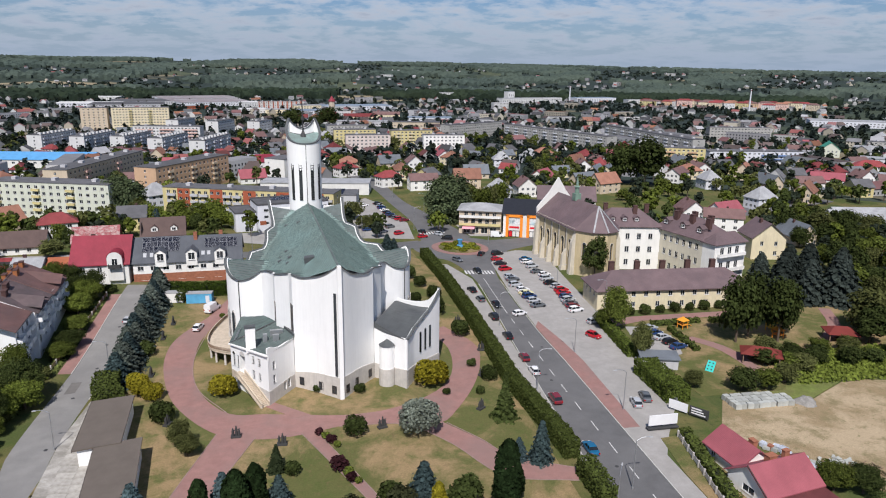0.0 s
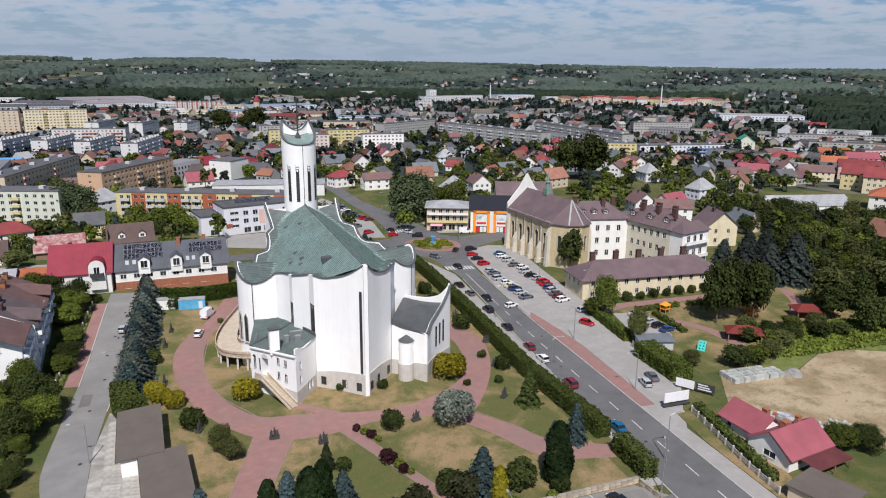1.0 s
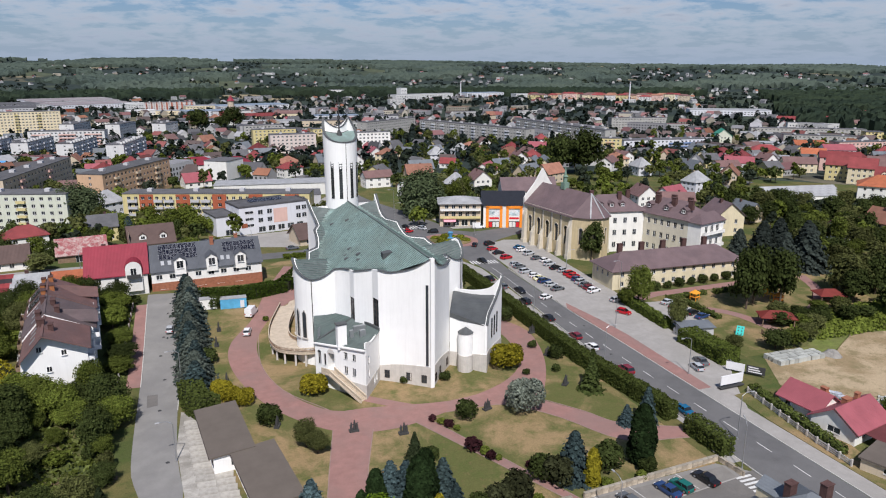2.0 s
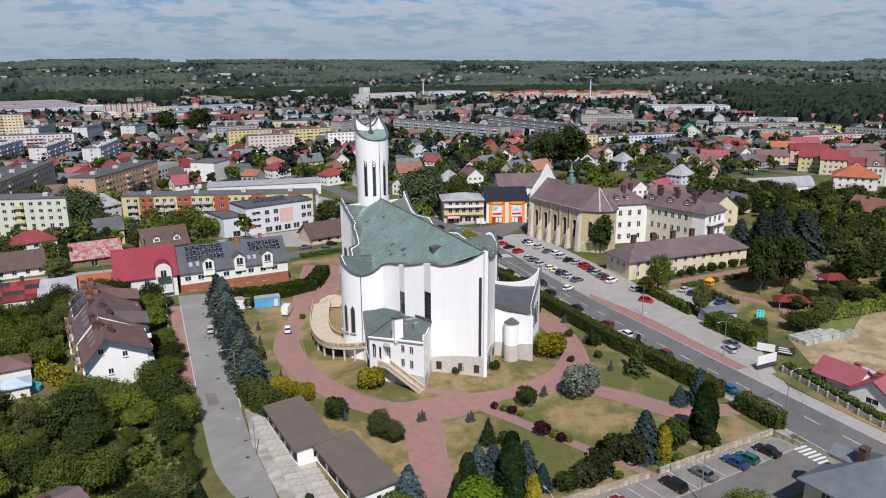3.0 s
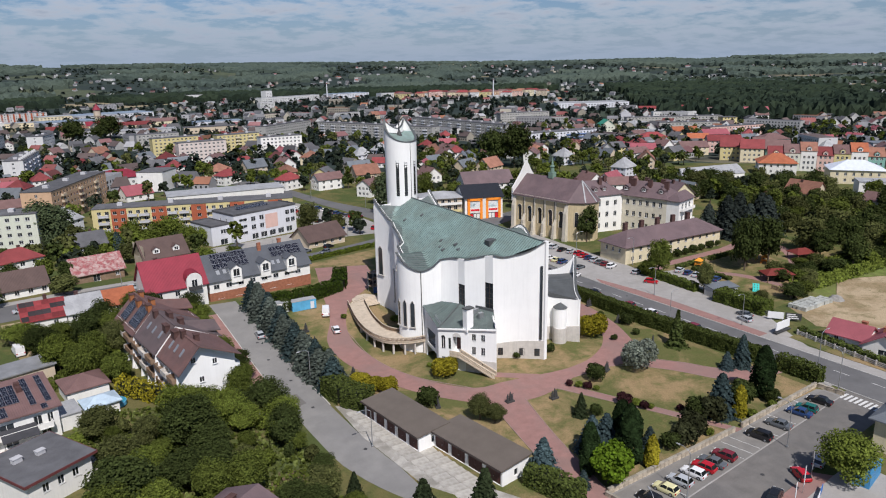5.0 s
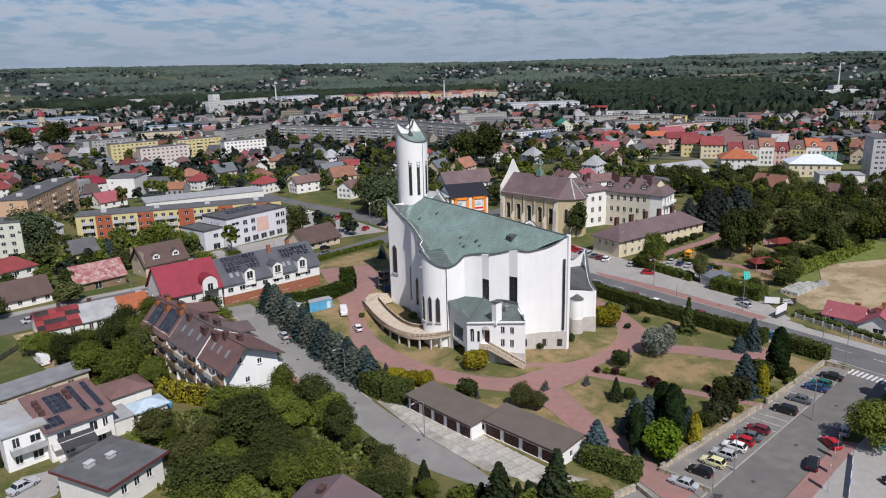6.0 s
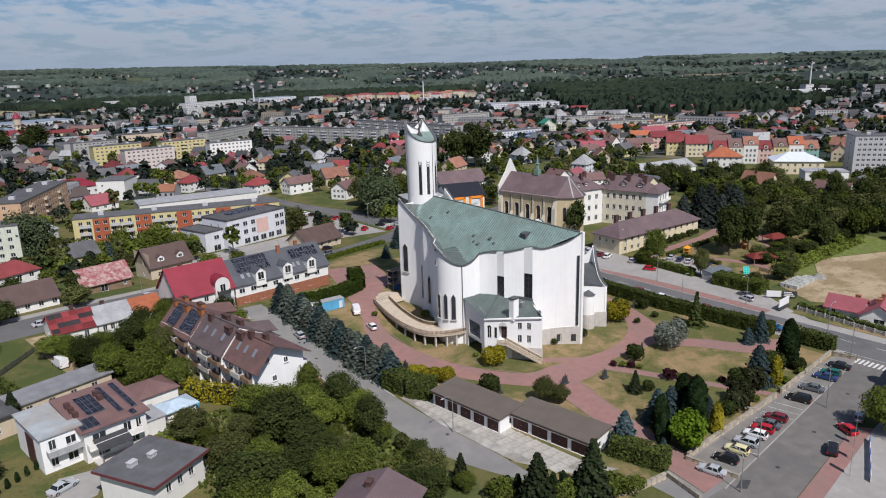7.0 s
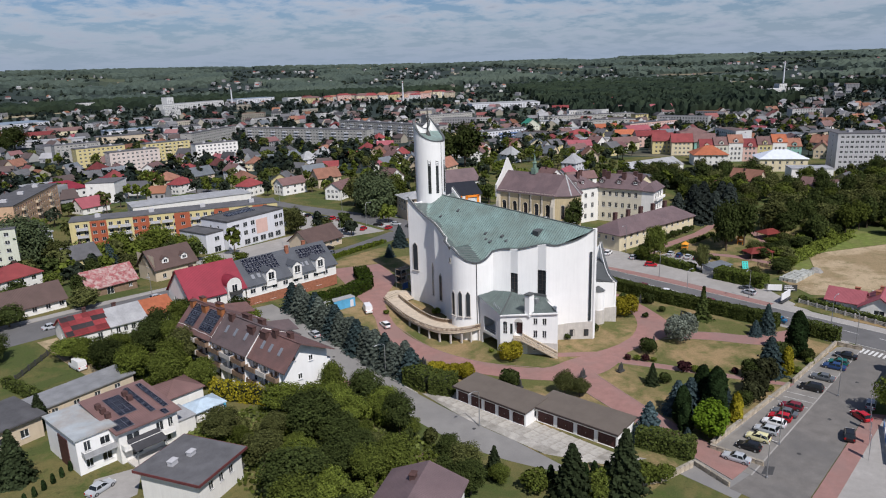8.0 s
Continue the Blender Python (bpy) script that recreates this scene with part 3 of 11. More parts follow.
slab("ground_verge_lawn", [(58.5, 60), (66, 86), (64.5, 106), (59.5, 105.5), (58.3, 95)], 0.10, GRASS, "short lawn beside the road", "lawn")
slab("ground_park_lawn", [(76, 120), (95, 120), (104, 131), (140, 138), (150, 170), (118, 166), (76, 164), (73.5, 150)], 0.06, GRASS, "park lawn with bare patches", "lawn")
slab("ground_wild_meadow", [(90, 120.5), (95.7, 114.4), (112, 123.4), (121, 121.4), (150, 108.5), (160, 112), (160, 142), (140, 137), (106, 131)], 0.055, WEEDS, "fresh green wild meadow", "meadow")
slab("ground_building_site", [(72, 106), (76, 101), (79.5, 96), (84, 90), (90, 80), (150, 66), (150, 108), (121, 121), (112, 123), (95.5, 114), (91, 120), (80, 119)], 0.05, SAND, "bare sandy building ground", "soil")
slab("ground_villa_garden", [(-125, 113), (-92, 106), (-62, 106), (-57, 150), (-58, 196), (-90, 204), (-128, 204)], 0.05, MEADOW, "overgrown gardens between houses", "garden")
slab("ground_dirt_drive", [(-101.8, 214.1), (-97.6, 214.1), (-94.8, 193.7), (-91.1, 180.7), (-97.2, 177.9), (-99.5, 192.8)], 0.09, SAND, "bare dirt drive beside a garden", "drive")
slab("pavement_villa_drive", [(-113.9, 131.6), (-104.6, 133), (-101.3, 140.4), (-108.3, 141.8)], 0.09, PAVING, "grey paved drive before a villa", "drive")
slab("pavement_park_path", [(72, 160), (84, 163.5), (118, 164), (136, 168), (136, 171), (116, 167.5), (82, 167), (72, 164)], 0.08, REDPAVE, "red paved walk along a long low building", "path")
slab("pavement_park_parking", [(73, 139), (83, 141), (86, 150), (84, 159), (77, 160)], 0.09, PAVING, "small grey car park", "parking")
g = Geo()
ribbon(g, [(88, 150), (93, 142), (94, 128)], [(91, 151), (96, 143), (97, 128)], 0.10, 10)
ribbon(g, [(96, 140), (112, 139), (130, 152), (138, 166)], [(97, 137), (113, 136), (133, 151), (141, 165)], 0.096, 14)
structure("pavement_playground", g, REDPAVE, "red paved playground path", category="path")
# roundabout
g = Geo().prism([(50 + 10.6 * math.cos(i * math.pi / 20), 245 + 10.6 * math.sin(i * math.pi / 20)) for i in range(40)], 0, 0.15)
structure("pavement_roundabout_apron", g, REDPAVE, "red paved ring of a roundabout", category="roundabout")
g = Geo().prism([(50 + 8.0 * math.cos(i * math.pi / 20), 245 + 8.0 * math.sin(i * math.pi / 20)) for i in range(40)], 0, 0.4)
structure("ground_roundabout_bed", g, GRASS, "planted island of a roundabout", category="roundabout")

# painted lines
g = Geo()
y = 62.0
while y < 205:
    x = 49.0 + max(0, (120 - y) * 0.035) + max(0, (y - 175) * 0.03)
    g.hexa([(x - 0.08, y, 0.02), (x + 0.08, y, 0.02), (x + 0.08, y + 3.6, 0.02), (x - 0.08, y + 3.6, 0.02), (x - 0.08, y, 0.04), (x + 0.08, y, 0.04), (x + 0.08, y + 3.6, 0.04), (x - 0.08, y + 3.6, 0.04)])
    y += 8.0 if y < 168 else 4.0
for i in range(9):
    g.box(45.2 + i * 1.1, 210.5, 0.02, 45.8 + i * 1.1, 214.5, 0.044)
    g.box(38.6 + i * 1.2, 266.5 + i * 0.5, 0.02, 39.2 + i * 1.2, 270.5 + i * 0.5, 0.044)
    g.box(38.6, 73.9 + i * 0.95, 0.02, 41.6, 74.4 + i * 0.95, 0.05)
for x in (-21, -12.8, 3.6, 6.2, 8.8, 15.2, 21.8, 31):
    yy = 75.8 + (x + 26) * 0.098
    g.hexa([(x - 0.05 + dx, yb, zz) for zz in (0.03, 0.056) for dx, yb in ((0, yy), (0.1, yy), (-0.9, yy + 5.4), (-1.0, yy + 5.4))])
structure("trim_road_markings", g, PAINT, "worn white road markings", category="road marking")
k = Geo().hexa([(-26, 75.4, 0.0), (39, 81.8, 0.0), (39, 82.05, 0.0), (-26, 75.65, 0.0), (-26, 75.4, 0.06), (39, 81.8, 0.06), (39, 82.05, 0.06), (-26, 75.65, 0.06)])
structure("kerb_parking", k, PAVING, "pale concrete band along the parking bays", category="kerb")
edging("kerb_main_road", [[(43.0, 62), (43.2, 98), (44.6, 142), (45.9, 172), (46.9, 200)], [(54.7, 62), (54.3, 98), (54.0, 141), (53.5, 163), (54.6, 203)], [(-47.2, 195), (-46.4, 162.7), (-46.9, 137)], [(-54.3, 192.3), (-54.2, 150)]])

for i in range(5):
    x, y = -69.0 + i * 1.1, 111.0 + i * 1.5
    slab("ground_garden_bed_%d" % (i + 1), [(x, y), (x + 8.5, y - 1.6), (x + 8.7, y - 0.7), (x + 0.2, y + 0.9)], 0.12, SOIL, "dug vegetable bed", "garden bed")

slab("road_patch", [(-23.5, 73.2), (-20.8, 74.0), (-21.8, 75.2), (-24.6, 74.6)], 0.034, mat("fresh_asphalt", (0.055, 0.055, 0.056), var=0.15, scale=0.5), "dark patch of fresh asphalt", "road patch")
slab("road_patch_street", [(-52.6, 140), (-50.6, 140.4), (-50.8, 146), (-52.8, 145.6)], 0.036, LANE, "worn darker asphalt patch", "road patch")
# ---- white church ----
church = thing("church", "tall white curved modern church with green copper roof", "church", -4, 182, 0, 7.5, flat=True)
# wall lines: forward, right, height of the top edge
WALL_A = [(0, -9.5, 31.5), (2.6, -9.25, 29.2), (5.2, -9.05, 27.3), (7.5, -9.2, 26.3)]
STEP_A = [(7.5, -9.2, 26.3), (10.9, -11.1, 26.0)]
WALL_B = [(10.9, -11.1, 26.0), (12.8, -11.2, 24.6), (14.6, -11.7, 23.4), (16.0, -12.3, 23.0)]
STEP_B = [(16.0, -12.3, 23.0), (18.2, -15.2, 22.9)]
WALL_C = [(18.2, -15.2, 22.9), (20.4, -15.9, 21.9), (22.0, -16.8, 21.4)]
WALL_W = [(22.0, -16.8, 21.4), (23.2, -18.8, 22.4), (24.6, -20.3, 23.6), (26.0, -20.8, 23.3), (27.75, -20.65, 21.9), (29.5, -19.8, 20.6), (31.2, -18.2, 20.0), (32.0, -15.9, 20.6), (32.5, -13.6, 22.2)]
WALL_X = [(32.5, -13.6, 22.2), (34.4, -12.4, 22.7), (36.3, -11.5, 22.8)]
WALL_D = [(38.3, -11.3, 23.0), (40.3, -10.0, 23.5), (42.3, -8.7, 24.1)]
WALL_P = [(44.5, -8.3, 24.5), (46.0, -6.6, 24.1), (47.6, -4.9, 24.5), (49.2, -3.4, 25.1), (50.8, -2.0, 26.1), (52.1, -0.8, 27.3), (52.7, -0.35, 27.8)]


def shell(geo, line, z0, thick, side, mi=0):
    """A vertical wall sheet with a curved top edge; points are (forward, right, top)."""
    pts = [Vector((side * -v, -u, 0)) for u, v, _ in line]
    tops = [z for _, _, z in line]
    inner = []
    for i, p in enumerate(pts):
        d = (pts[min(i + 1, len(pts) - 1)] - pts[max(i - 1, 0)]).normalized()
        inner.append(p + Vector((d.y, -d.x, 0)) * thick * side)
    for i in range(len(pts) - 1):
        a, b, c, d = pts[i], pts[i + 1], inner[i + 1], inner[i]
        geo.hexa([(p.x, p.y, z0) for p in (a, b, c, d)] + [(a.x, a.y, tops[i]), (b.x, b.y, tops[i + 1]), (c.x, c.y, tops[i + 1]), (d.x, d.y, tops[i])], mi)


def refine(line, n=4):
    return [tuple(p) for p in smooth_line(line, n)]


for side in (-1, 1):
    nm = "west" if side < 0 else "east"
    sgn = side
    for line, z0 in ((refine(WALL_A), 0), (STEP_A, 0), (refine(WALL_B), 0), (STEP_B, 0), (refine(WALL_C), 0), (refine(WALL_W), 0), (refine(WALL_X), 0), ([(36.3, -11.5, 22.8), (38.3, -11.3, 23.0)], 16.9), ([(36.3, -11.5, 9.6), (38.3, -11.3, 9.6)], 0), (refine(WALL_D), 0),
                     ([(42.3, -8.7, 24.1), (44.5, -8.3, 24.5)], 18.0), ([(42.3, -8.7, 10.5), (44.5, -8.3, 10.5)], 0), (refine(WALL_P), 0)):
        g = Geo()
        shell(g, line, z0, 0.5, sgn)
        g.part("wall", WHITE, church, "smooth white plastered curved wall")
    # copper coping along the top edge
    for line in (WALL_A, STEP_A, WALL_B, STEP_B, WALL_C, WALL_W, WALL_X, WALL_D, WALL_P):
        k = Geo().sweep([(sgn * -v, -u, z + 0.06) for u, v, z in refine(line)], 0.6, 0.14)
        k.part("coping", SLATE, church, "dark copper coping")
    # tall dark windows in the folds of the wall
    for (u, v, zb, zt), (u2, v2) in (((36.35, -11.5, 9.6, 16.9), (38.25, -11.3)), ((42.35, -8.7, 10.5, 18.0), (44.45, -8.3))):
        a, b = Vector((sgn * -v, -u, 0)), Vector((sgn * -v2, -u2, 0))
        inn = (b - a).normalized()
        off = Vector((inn.y, -inn.x, 0)) * 0.22 * sgn
        w = Geo()
        w.quad(*[tuple(p) for p in (a + off + Vector((0, 0, zb)), b + off + Vector((0, 0, zb)), b + off + Vector((0, 0, zt)), a + off + Vector((0, 0, zt)))])
        win = w.part("window", GLASS, church, "tall dark stained window")
        w = Geo()
        for s in (0.0, 0.5, 1.0):
            p = a.lerp(b, s) + off * 0.8
            w.beam(p + Vector((0, 0, zb)), p + Vector((0, 0, zt)), 0.08, 0.08)
        for j in range(1, 6):
            z = zb + (zt - zb) * j / 6
            w.beam(a + off * 0.8 + Vector((0, 0, z)), b + off * 0.8 + Vector((0, 0, z)), 0.06, 0.06)
        w.part("window_frame", DARKFRAME, win)
    # plinth, a hand's width proud of the wall
    k = Geo()
    low = [(u, v - 0.0, z) for u, v, z in ((44.5, -8.3, 3.5), (46.0, -6.6, 3.9), (47.6, -4.9, 4.2), (49.2, -3.4, 4.4), (50.8, -2.0, 4.5), (52.1, -0.8, 4.6), (52.75, -0.35, 4.6))]
    r = refine(low)
    shell(k, [(u + 0.10, v - 0.10, z) for u, v, z in r], 0, 0.3, sgn)
    k.part("plinth", PLINTH, church, "pale stone plinth")
    for (u, v) in ((45.6, -7.05), (49.0, -3.55), (51.6, -1.25)):
        a = Vector((sgn * -v, -u, 0))
        nrm = Vector((side * 0.70, -0.72, 0))
        d = Vector((-side * 0.72, -0.70, 0))
        c = a + nrm * 0.16
        w = Geo()
        w.hexa([tuple(c + d * q + nrm * o + Vector((0, 0, z))) for z in (0.9, 2.6) for q, o in ((-0.55, -0.1), (0.55, -0.1), (0.55, 0.02), (-0.55, 0.02))])
        win = w.part("window", GLASS, church, "small dark basement window")
        w = Geo()
        for q in (-0.55, 0.0, 0.55):
            w.beam(c + d * q + nrm * 0.03 + Vector((0, 0, 0.9)), c + d * q + nrm * 0.03 + Vector((0, 0, 2.6)), 0.07, 0.07)
        for z in (0.9, 1.75, 2.6):
            w.beam(c - d * 0.55 + nrm * 0.03 + Vector((0, 0, z)), c + d * 0.55 + nrm * 0.03 + Vector((0, 0, z)), 0.07, 0.07)
        w.part("window_frame", DARKFRAME, win)
# prow: closing edge and the long slit beside it
g = Geo().box(-0.42, -53.05, 0, 0.42, -52.2, 27.9)
g.part("prow", WHITE, church, "sharp white prow edge")
g = Geo().hexa([(x, y, z) for z in (4.9, 22.3) for x, y in ((-1.05, -52.06), (-0.65, -52.42), (-0.75, -52.55), (-1.16, -52.18))])
g.part("window", GLASS, church, "very tall narrow slit window")
# rear wall between the rear corners
g = Geo().box(-9.5, -0.4, 0, 9.5, 0.2, 29.5)
g.part("wall", WHITE, church, "white rear wall")


def roof_point(s, t, side):
    """Copper roof: s runs from tower to prow along the ridge, t from ridge to wall top."""
    line = ROOF_EDGE
    i = min(int(s * (len(line) - 1)), len(line) - 2)
    f = s * (len(line) - 1) - i
    e = Vector(line[i]).lerp(Vector(line[i + 1]), f)
    ru = 3.6 + (52.2 - 3.6) * s ** 1.25
    rz = 31.2 - 3.6 * s + 0.4 * math.sin(math.pi * s)
    p = Vector((ru, 0, rz)).lerp(e, t)
    f = (max(p.x - 3.6, 0.0) / 48.6) ** 0.8
    plane = 31.2 - 3.6 * f + 0.4 * math.sin(math.pi * f) - 0.70 * abs(p.y)
    strip = e.z - 0.13 * (1 - t) * Vector((e.x - ru, e.y)).length
    d = plane - strip
    z = strip + 0.5 * (d + math.sqrt(d * d + 0.16 * t * (1 - t)))
    return (side * -p.y, -p.x, z if t < 1 else max(z, e.z))


edge = refine(WALL_A, 4) + refine(WALL_B, 4) + refine(WALL_C, 3) + refine(WALL_W, 4)[1:] + refine(WALL_X, 3)[1:] + refine(WALL_D, 4) + refine(WALL_P, 4)
edge = [(u - 0.1, v + 0.35, min(z - (0.7 if u < 6 else 0.05 if u < 22 else 0.45 if 23 < u < 27 else -0.05), 29.9)) for u, v, z in edge]
ROOF_EDGE = [tuple(p) for p in resample(edge, 61)]
for side in (-1, 1):
    g = Geo()
    N, M = 90, 36
    for i in range(N + 1):
        for j in range(M + 1):
            g.v.append(roof_point(i / N, j / M, side))
    for i in range(N):
        for j in range(M):
            a = i * (M + 1) + j
            g.f.append((a, a + 1, a + M + 2, a + M + 1))
            q = Vector(g.v[a])
            g.mi.append(int(q.z > 31.6 - 3.6 * (max(-q.y - 3.6, 0.0) / 48.6) ** 0.8 - 0.70 * abs(q.x) + 0.45))
    g.part("roof", [COPPER, GREYCOPPER], church, "green patinated copper sheet roof", smooth=True)
    # standing seams, all square to the ridge
    k = Geo()
    rows = [[Vector(roof_point(i / 120, j / M, side)) for i in range(121)] for j in range(M + 1)]
    for q in range(6, 78):
        u, line = q * 0.66, []
        for row in rows:
            for a, b in zip(row, row[1:]):
                if -a.y <= u < -b.y:
                    line.append(a.lerp(b, (u + a.y) / (a.y - b.y)) + Vector((0, 0, 0.03)))
                    break
        for a, b in zip(line, line[1:]):
            if (b - a).length < 4.0:
                k.beam(a, b, 0.10, 0.12)
    tagged(k.part("seams", SEAM, church, "raised standing seams"), kind="stuff")
k = Geo().sweep([Vector(roof_point(i / 30, 0, 1)) + Vector((0, 0, 0.07)) for i in range(31)], 0.35, 0.16)
k.part("ridge", GREYCOPPER, church, "dull copper ridge capping")
# one low roof dormer and small dark vents on the western slope
def on_roof(u, v):
    best = min(((-p[1] - u) ** 2 + (p[0] - v) ** 2, p[2]) for p in (roof_point(a / 80, b / 24, -1 if v < 0 else 1) for a in range(81) for b in range(25)))
    return best[1]


z = on_roof(39.3, -4.1)
k = Geo().hexa([(-5.1, -39.9, z - 1.0), (-3.1, -39.9, z - 0.5), (-2.9, -38.3, z - 0.4), (-4.9, -38.3, z - 0.9), (-5.2, -40.0, z + 0.55), (-3.0, -40.0, z + 0.75), (-2.8, -38.2, z + 0.8), (-5.0, -38.2, z + 0.6)])
k.part("dormer", SLATE, church, "low dark roof dormer")
for u, v in ((25.6, -7.5), (30.6, -7.3), (32.4, -7.9), (28.4, -9.3), (26.8, -8.8), (13.0, -3.4), (9.0, -6.0)):
    z = on_roof(u, v)
    Geo().hexa([(v - 0.45, -u - 0.3, z - 0.3), (v + 0.45, -u - 0.3, z - 0.1), (v + 0.45, -u + 0.3, z - 0.1), (v - 0.45, -u + 0.3, z - 0.3), (v - 0.45, -u - 0.3, z + 0.12), (v + 0.45, -u - 0.3, z + 0.36), (v + 0.45, -u + 0.3, z + 0.36), (v - 0.45, -u + 0.3, z + 0.12)]).part("roof_vent", SLATE, church, "small dark roof vent")
# tower
R = 4.25
g = Geo()
NT = 64


HORN = radians(128)


def rim(a):
    """Height of the slanting rim: low in front, two horns towards the back, hollow between them."""
    a = abs((a + math.pi) % (2 * math.pi) - math.pi)
    if a < HORN:
        return 46.0 + 6.0 * (a / HORN) ** 2.4
    return 49.4 + 2.6 * ((math.pi - a) / (math.pi - HORN)) ** 2


for i in range(NT):
    a0, a1 = 2 * math.pi * i / NT, 2 * math.pi * (i + 1) / NT
    c = []
    for a in (a0, a1):
        for r, z in ((R - 0.15, 24.0), (R + 0.1, rim(a)), (R - 0.35, rim(a)), (R - 0.6, 43.5)):
            c.append((r * math.sin(a), -r * math.cos(a), z))
    g.add(c, ((0, 4, 5, 1), (1, 5, 6, 2), (2, 6, 7, 3)))
g.part("tower", WHITE, church, "round white bell tower with two horned tips", smooth=False)
g = Geo()
for i in range(NT):
    a0, a1 = 2 * math.pi * i / NT, 2 * math.pi * (i + 1) / NT
    if i == 0:
        g.sweep([((R - 0.1) * math.sin(2 * math.pi * q / NT), -(R - 0.1) * math.cos(2 * math.pi * q / NT), rim(2 * math.pi * q / NT) + 0.1) for q in range(NT + 1)], 0.65, 0.22)
g.part("tower_coping", SLATE, church, "dark copper rim")
# the tower's head: a metal lean-to behind the low front rim, and a white screen with a hollow top edge
head = []
for i in range(25):
    x = -3.25 + 6.5 * i / 24
    q = (x / 3.25) ** 2
    head.append((x, 1.0 + 1.5 * q, 49.3 + 2.4 * q))
g = Geo()
for (x, y, z), (x2, y2, z2) in zip(head, head[1:]):
    g.hexa([(x, y, 44), (x2, y2, 44), (x2, y2 + 0.3, 44), (x, y + 0.3, 44), (x, y, z), (x2, y2, z2), (x2, y2 + 0.3, z2), (x, y + 0.3, z)])
g.part("tower_screen", WHITE, church, "white curved screen between the horns")
Geo().sweep([(x, y + 0.15, z + 0.06) for x, y, z in head], 0.5, 0.16).part("tower_coping", SLATE, church)
Geo().sweep([(x, y - 0.05, 48.0 + 0.5 * (x / 3.25) ** 2) for x, y, z in head], 0.14, 0.2).part("flashing", SLATE, church)
g = Geo()
for (x, y, z), (x2, y2, z2) in zip(head, head[1:]):
    c = []
    for hx, hy in ((x, y), (x2, y2)):
        t = hx / 3.25 * HORN * 0.94
        c.append(((R - 0.3) * math.sin(t), -(R - 0.3) * math.cos(t), min(rim(t) - 0.12, 48.4)))
    q, q2 = 48.0 + 0.5 * (x / 3.25) ** 2, 48.0 + 0.5 * (x2 / 3.25) ** 2
    g.quad(c[0], c[1], (x2, y2, q2), (x, y, q))
g.part("tower_cap", COPPER, church, "grey-green copper lean-to inside the rim", smooth=True)
g = Geo().cone((0, 0), 43.0, 45.3, R - 0.5, R - 0.5, 32)
g.part("tower_floor", SLATE, church)
for deg in (-50, -20, 20, 50, 130, 160, 200, 230):
    a = radians(deg)
    w = Geo()
    d = Vector((math.cos(a), math.sin(a), 0))
    o = Vector((math.sin(a), -math.cos(a), 0))
    c = o * (R + 0.02)
    w.add([tuple(c + d * q + Vector((0, 0, z))) for q, z in ((-0.42, 31.8), (0.42, 31.8), (0.42, 41.2), (0, 42.2), (-0.42, 41.2))] + [tuple(c - o * 0.4 + d * q + Vector((0, 0, z))) for q, z in ((-0.42, 31.8), (0.42, 31.8), (0.42, 41.2), (0, 42.2), (-0.42, 41.2))],
          ((0, 1, 2, 3, 4), (0, 1, 6, 5), (1, 2, 7, 6), (2, 3, 8, 7), (3, 4, 9, 8), (4, 0, 5, 9)))
    win = w.part("slit_window", GLASS, church, "tall dark louvred belfry slit")
    w = Geo()
    for j in range(14):
        z = 32.2 + j * 0.65
        w.beam(c + o * 0.03 - d * 0.4 + Vector((0, 0, z)), c + o * 0.03 + d * 0.4 + Vector((0, 0, z)), 0.05, 0.16)
    tagged(w.part("louvre", IRON, win), kind="stuff")
g = Geo()
a = radians(75)
p = Vector((0, -R, 0)) * 1.02
g.tube(p + Vector((0, 0, 30)), p + Vector((0, 0, 46)), 0.07, 0.07)
g.part("downpipe", IRON, church)
g = Geo().tube((0, 0.4, 45), (0, 0.4, 57.4), 0.2, 0.12, 8)
g.beam((-1.3, 0.4, 55.6), (1.3, 0.4, 55.6), 0.2, 0.24)
g.cone((0, 0.4), 51.6, 52.4, 0.42, 0.42, 10)
g.cone((0, 0.4), 47.4, 49.0, 0.9, 0.15, 12)
g.part("cross", IRON, church, "dark metal cross on the tower")

# west annexe with stair, east chapel with a raised fin
A_IN, A_C, A_B, A_E = (44.5, -8.4), (51.6, -14.1), (40.1, -20.9), (31.7, -18.1)


def holed(geo, p, q, z0, z1, holes, depth=0.18, mi=0, tops=None):
    """A wall from p to q with window openings (s, z, w, h), cut through to depth; outside lies to the right of p-q."""
    p, q = Vector((p[0], p[1])), Vector((q[0], q[1]))
    L = (q - p).length
    d = (q - p) / L
    inn = Vector((-d.y, d.x)) * depth
    xs = sorted({0.0, L, *[h[0] - h[2] / 2 for h in holes], *[h[0] + h[2] / 2 for h in holes]})
    zs = sorted({z0, z1, *[h[1] for h in holes], *[h[1] + h[3] for h in holes]})

    def at(s, z, k=0.0):
        r = p + d * s + inn * k
        return (r.x, r.y, z)
    for x0, x1 in zip(xs, xs[1:]):
        for a, b in zip(zs, zs[1:]):
            mx, mz = (x0 + x1) / 2, (a + b) / 2
            if not any(abs(mx - h[0]) < h[2] / 2 and h[1] < mz < h[1] + h[3] for h in holes):
                geo.quad(at(x0, a), at(x1, a), at(x1, b), at(x0, b), mi)
    for s, z, w, h in holes:
        a, b = s - w / 2, s + w / 2
        for (s0, e0), (s1, e1) in (((a, z), (b, z)), ((b, z), (b, z + h)), ((b, z + h), (a, z + h)), ((a, z + h), (a, z))):
            geo.quad(at(s0, e0), at(s1, e1), at(s1, e1, 1), at(s0, e0, 1), mi)


WINDOWS = {}


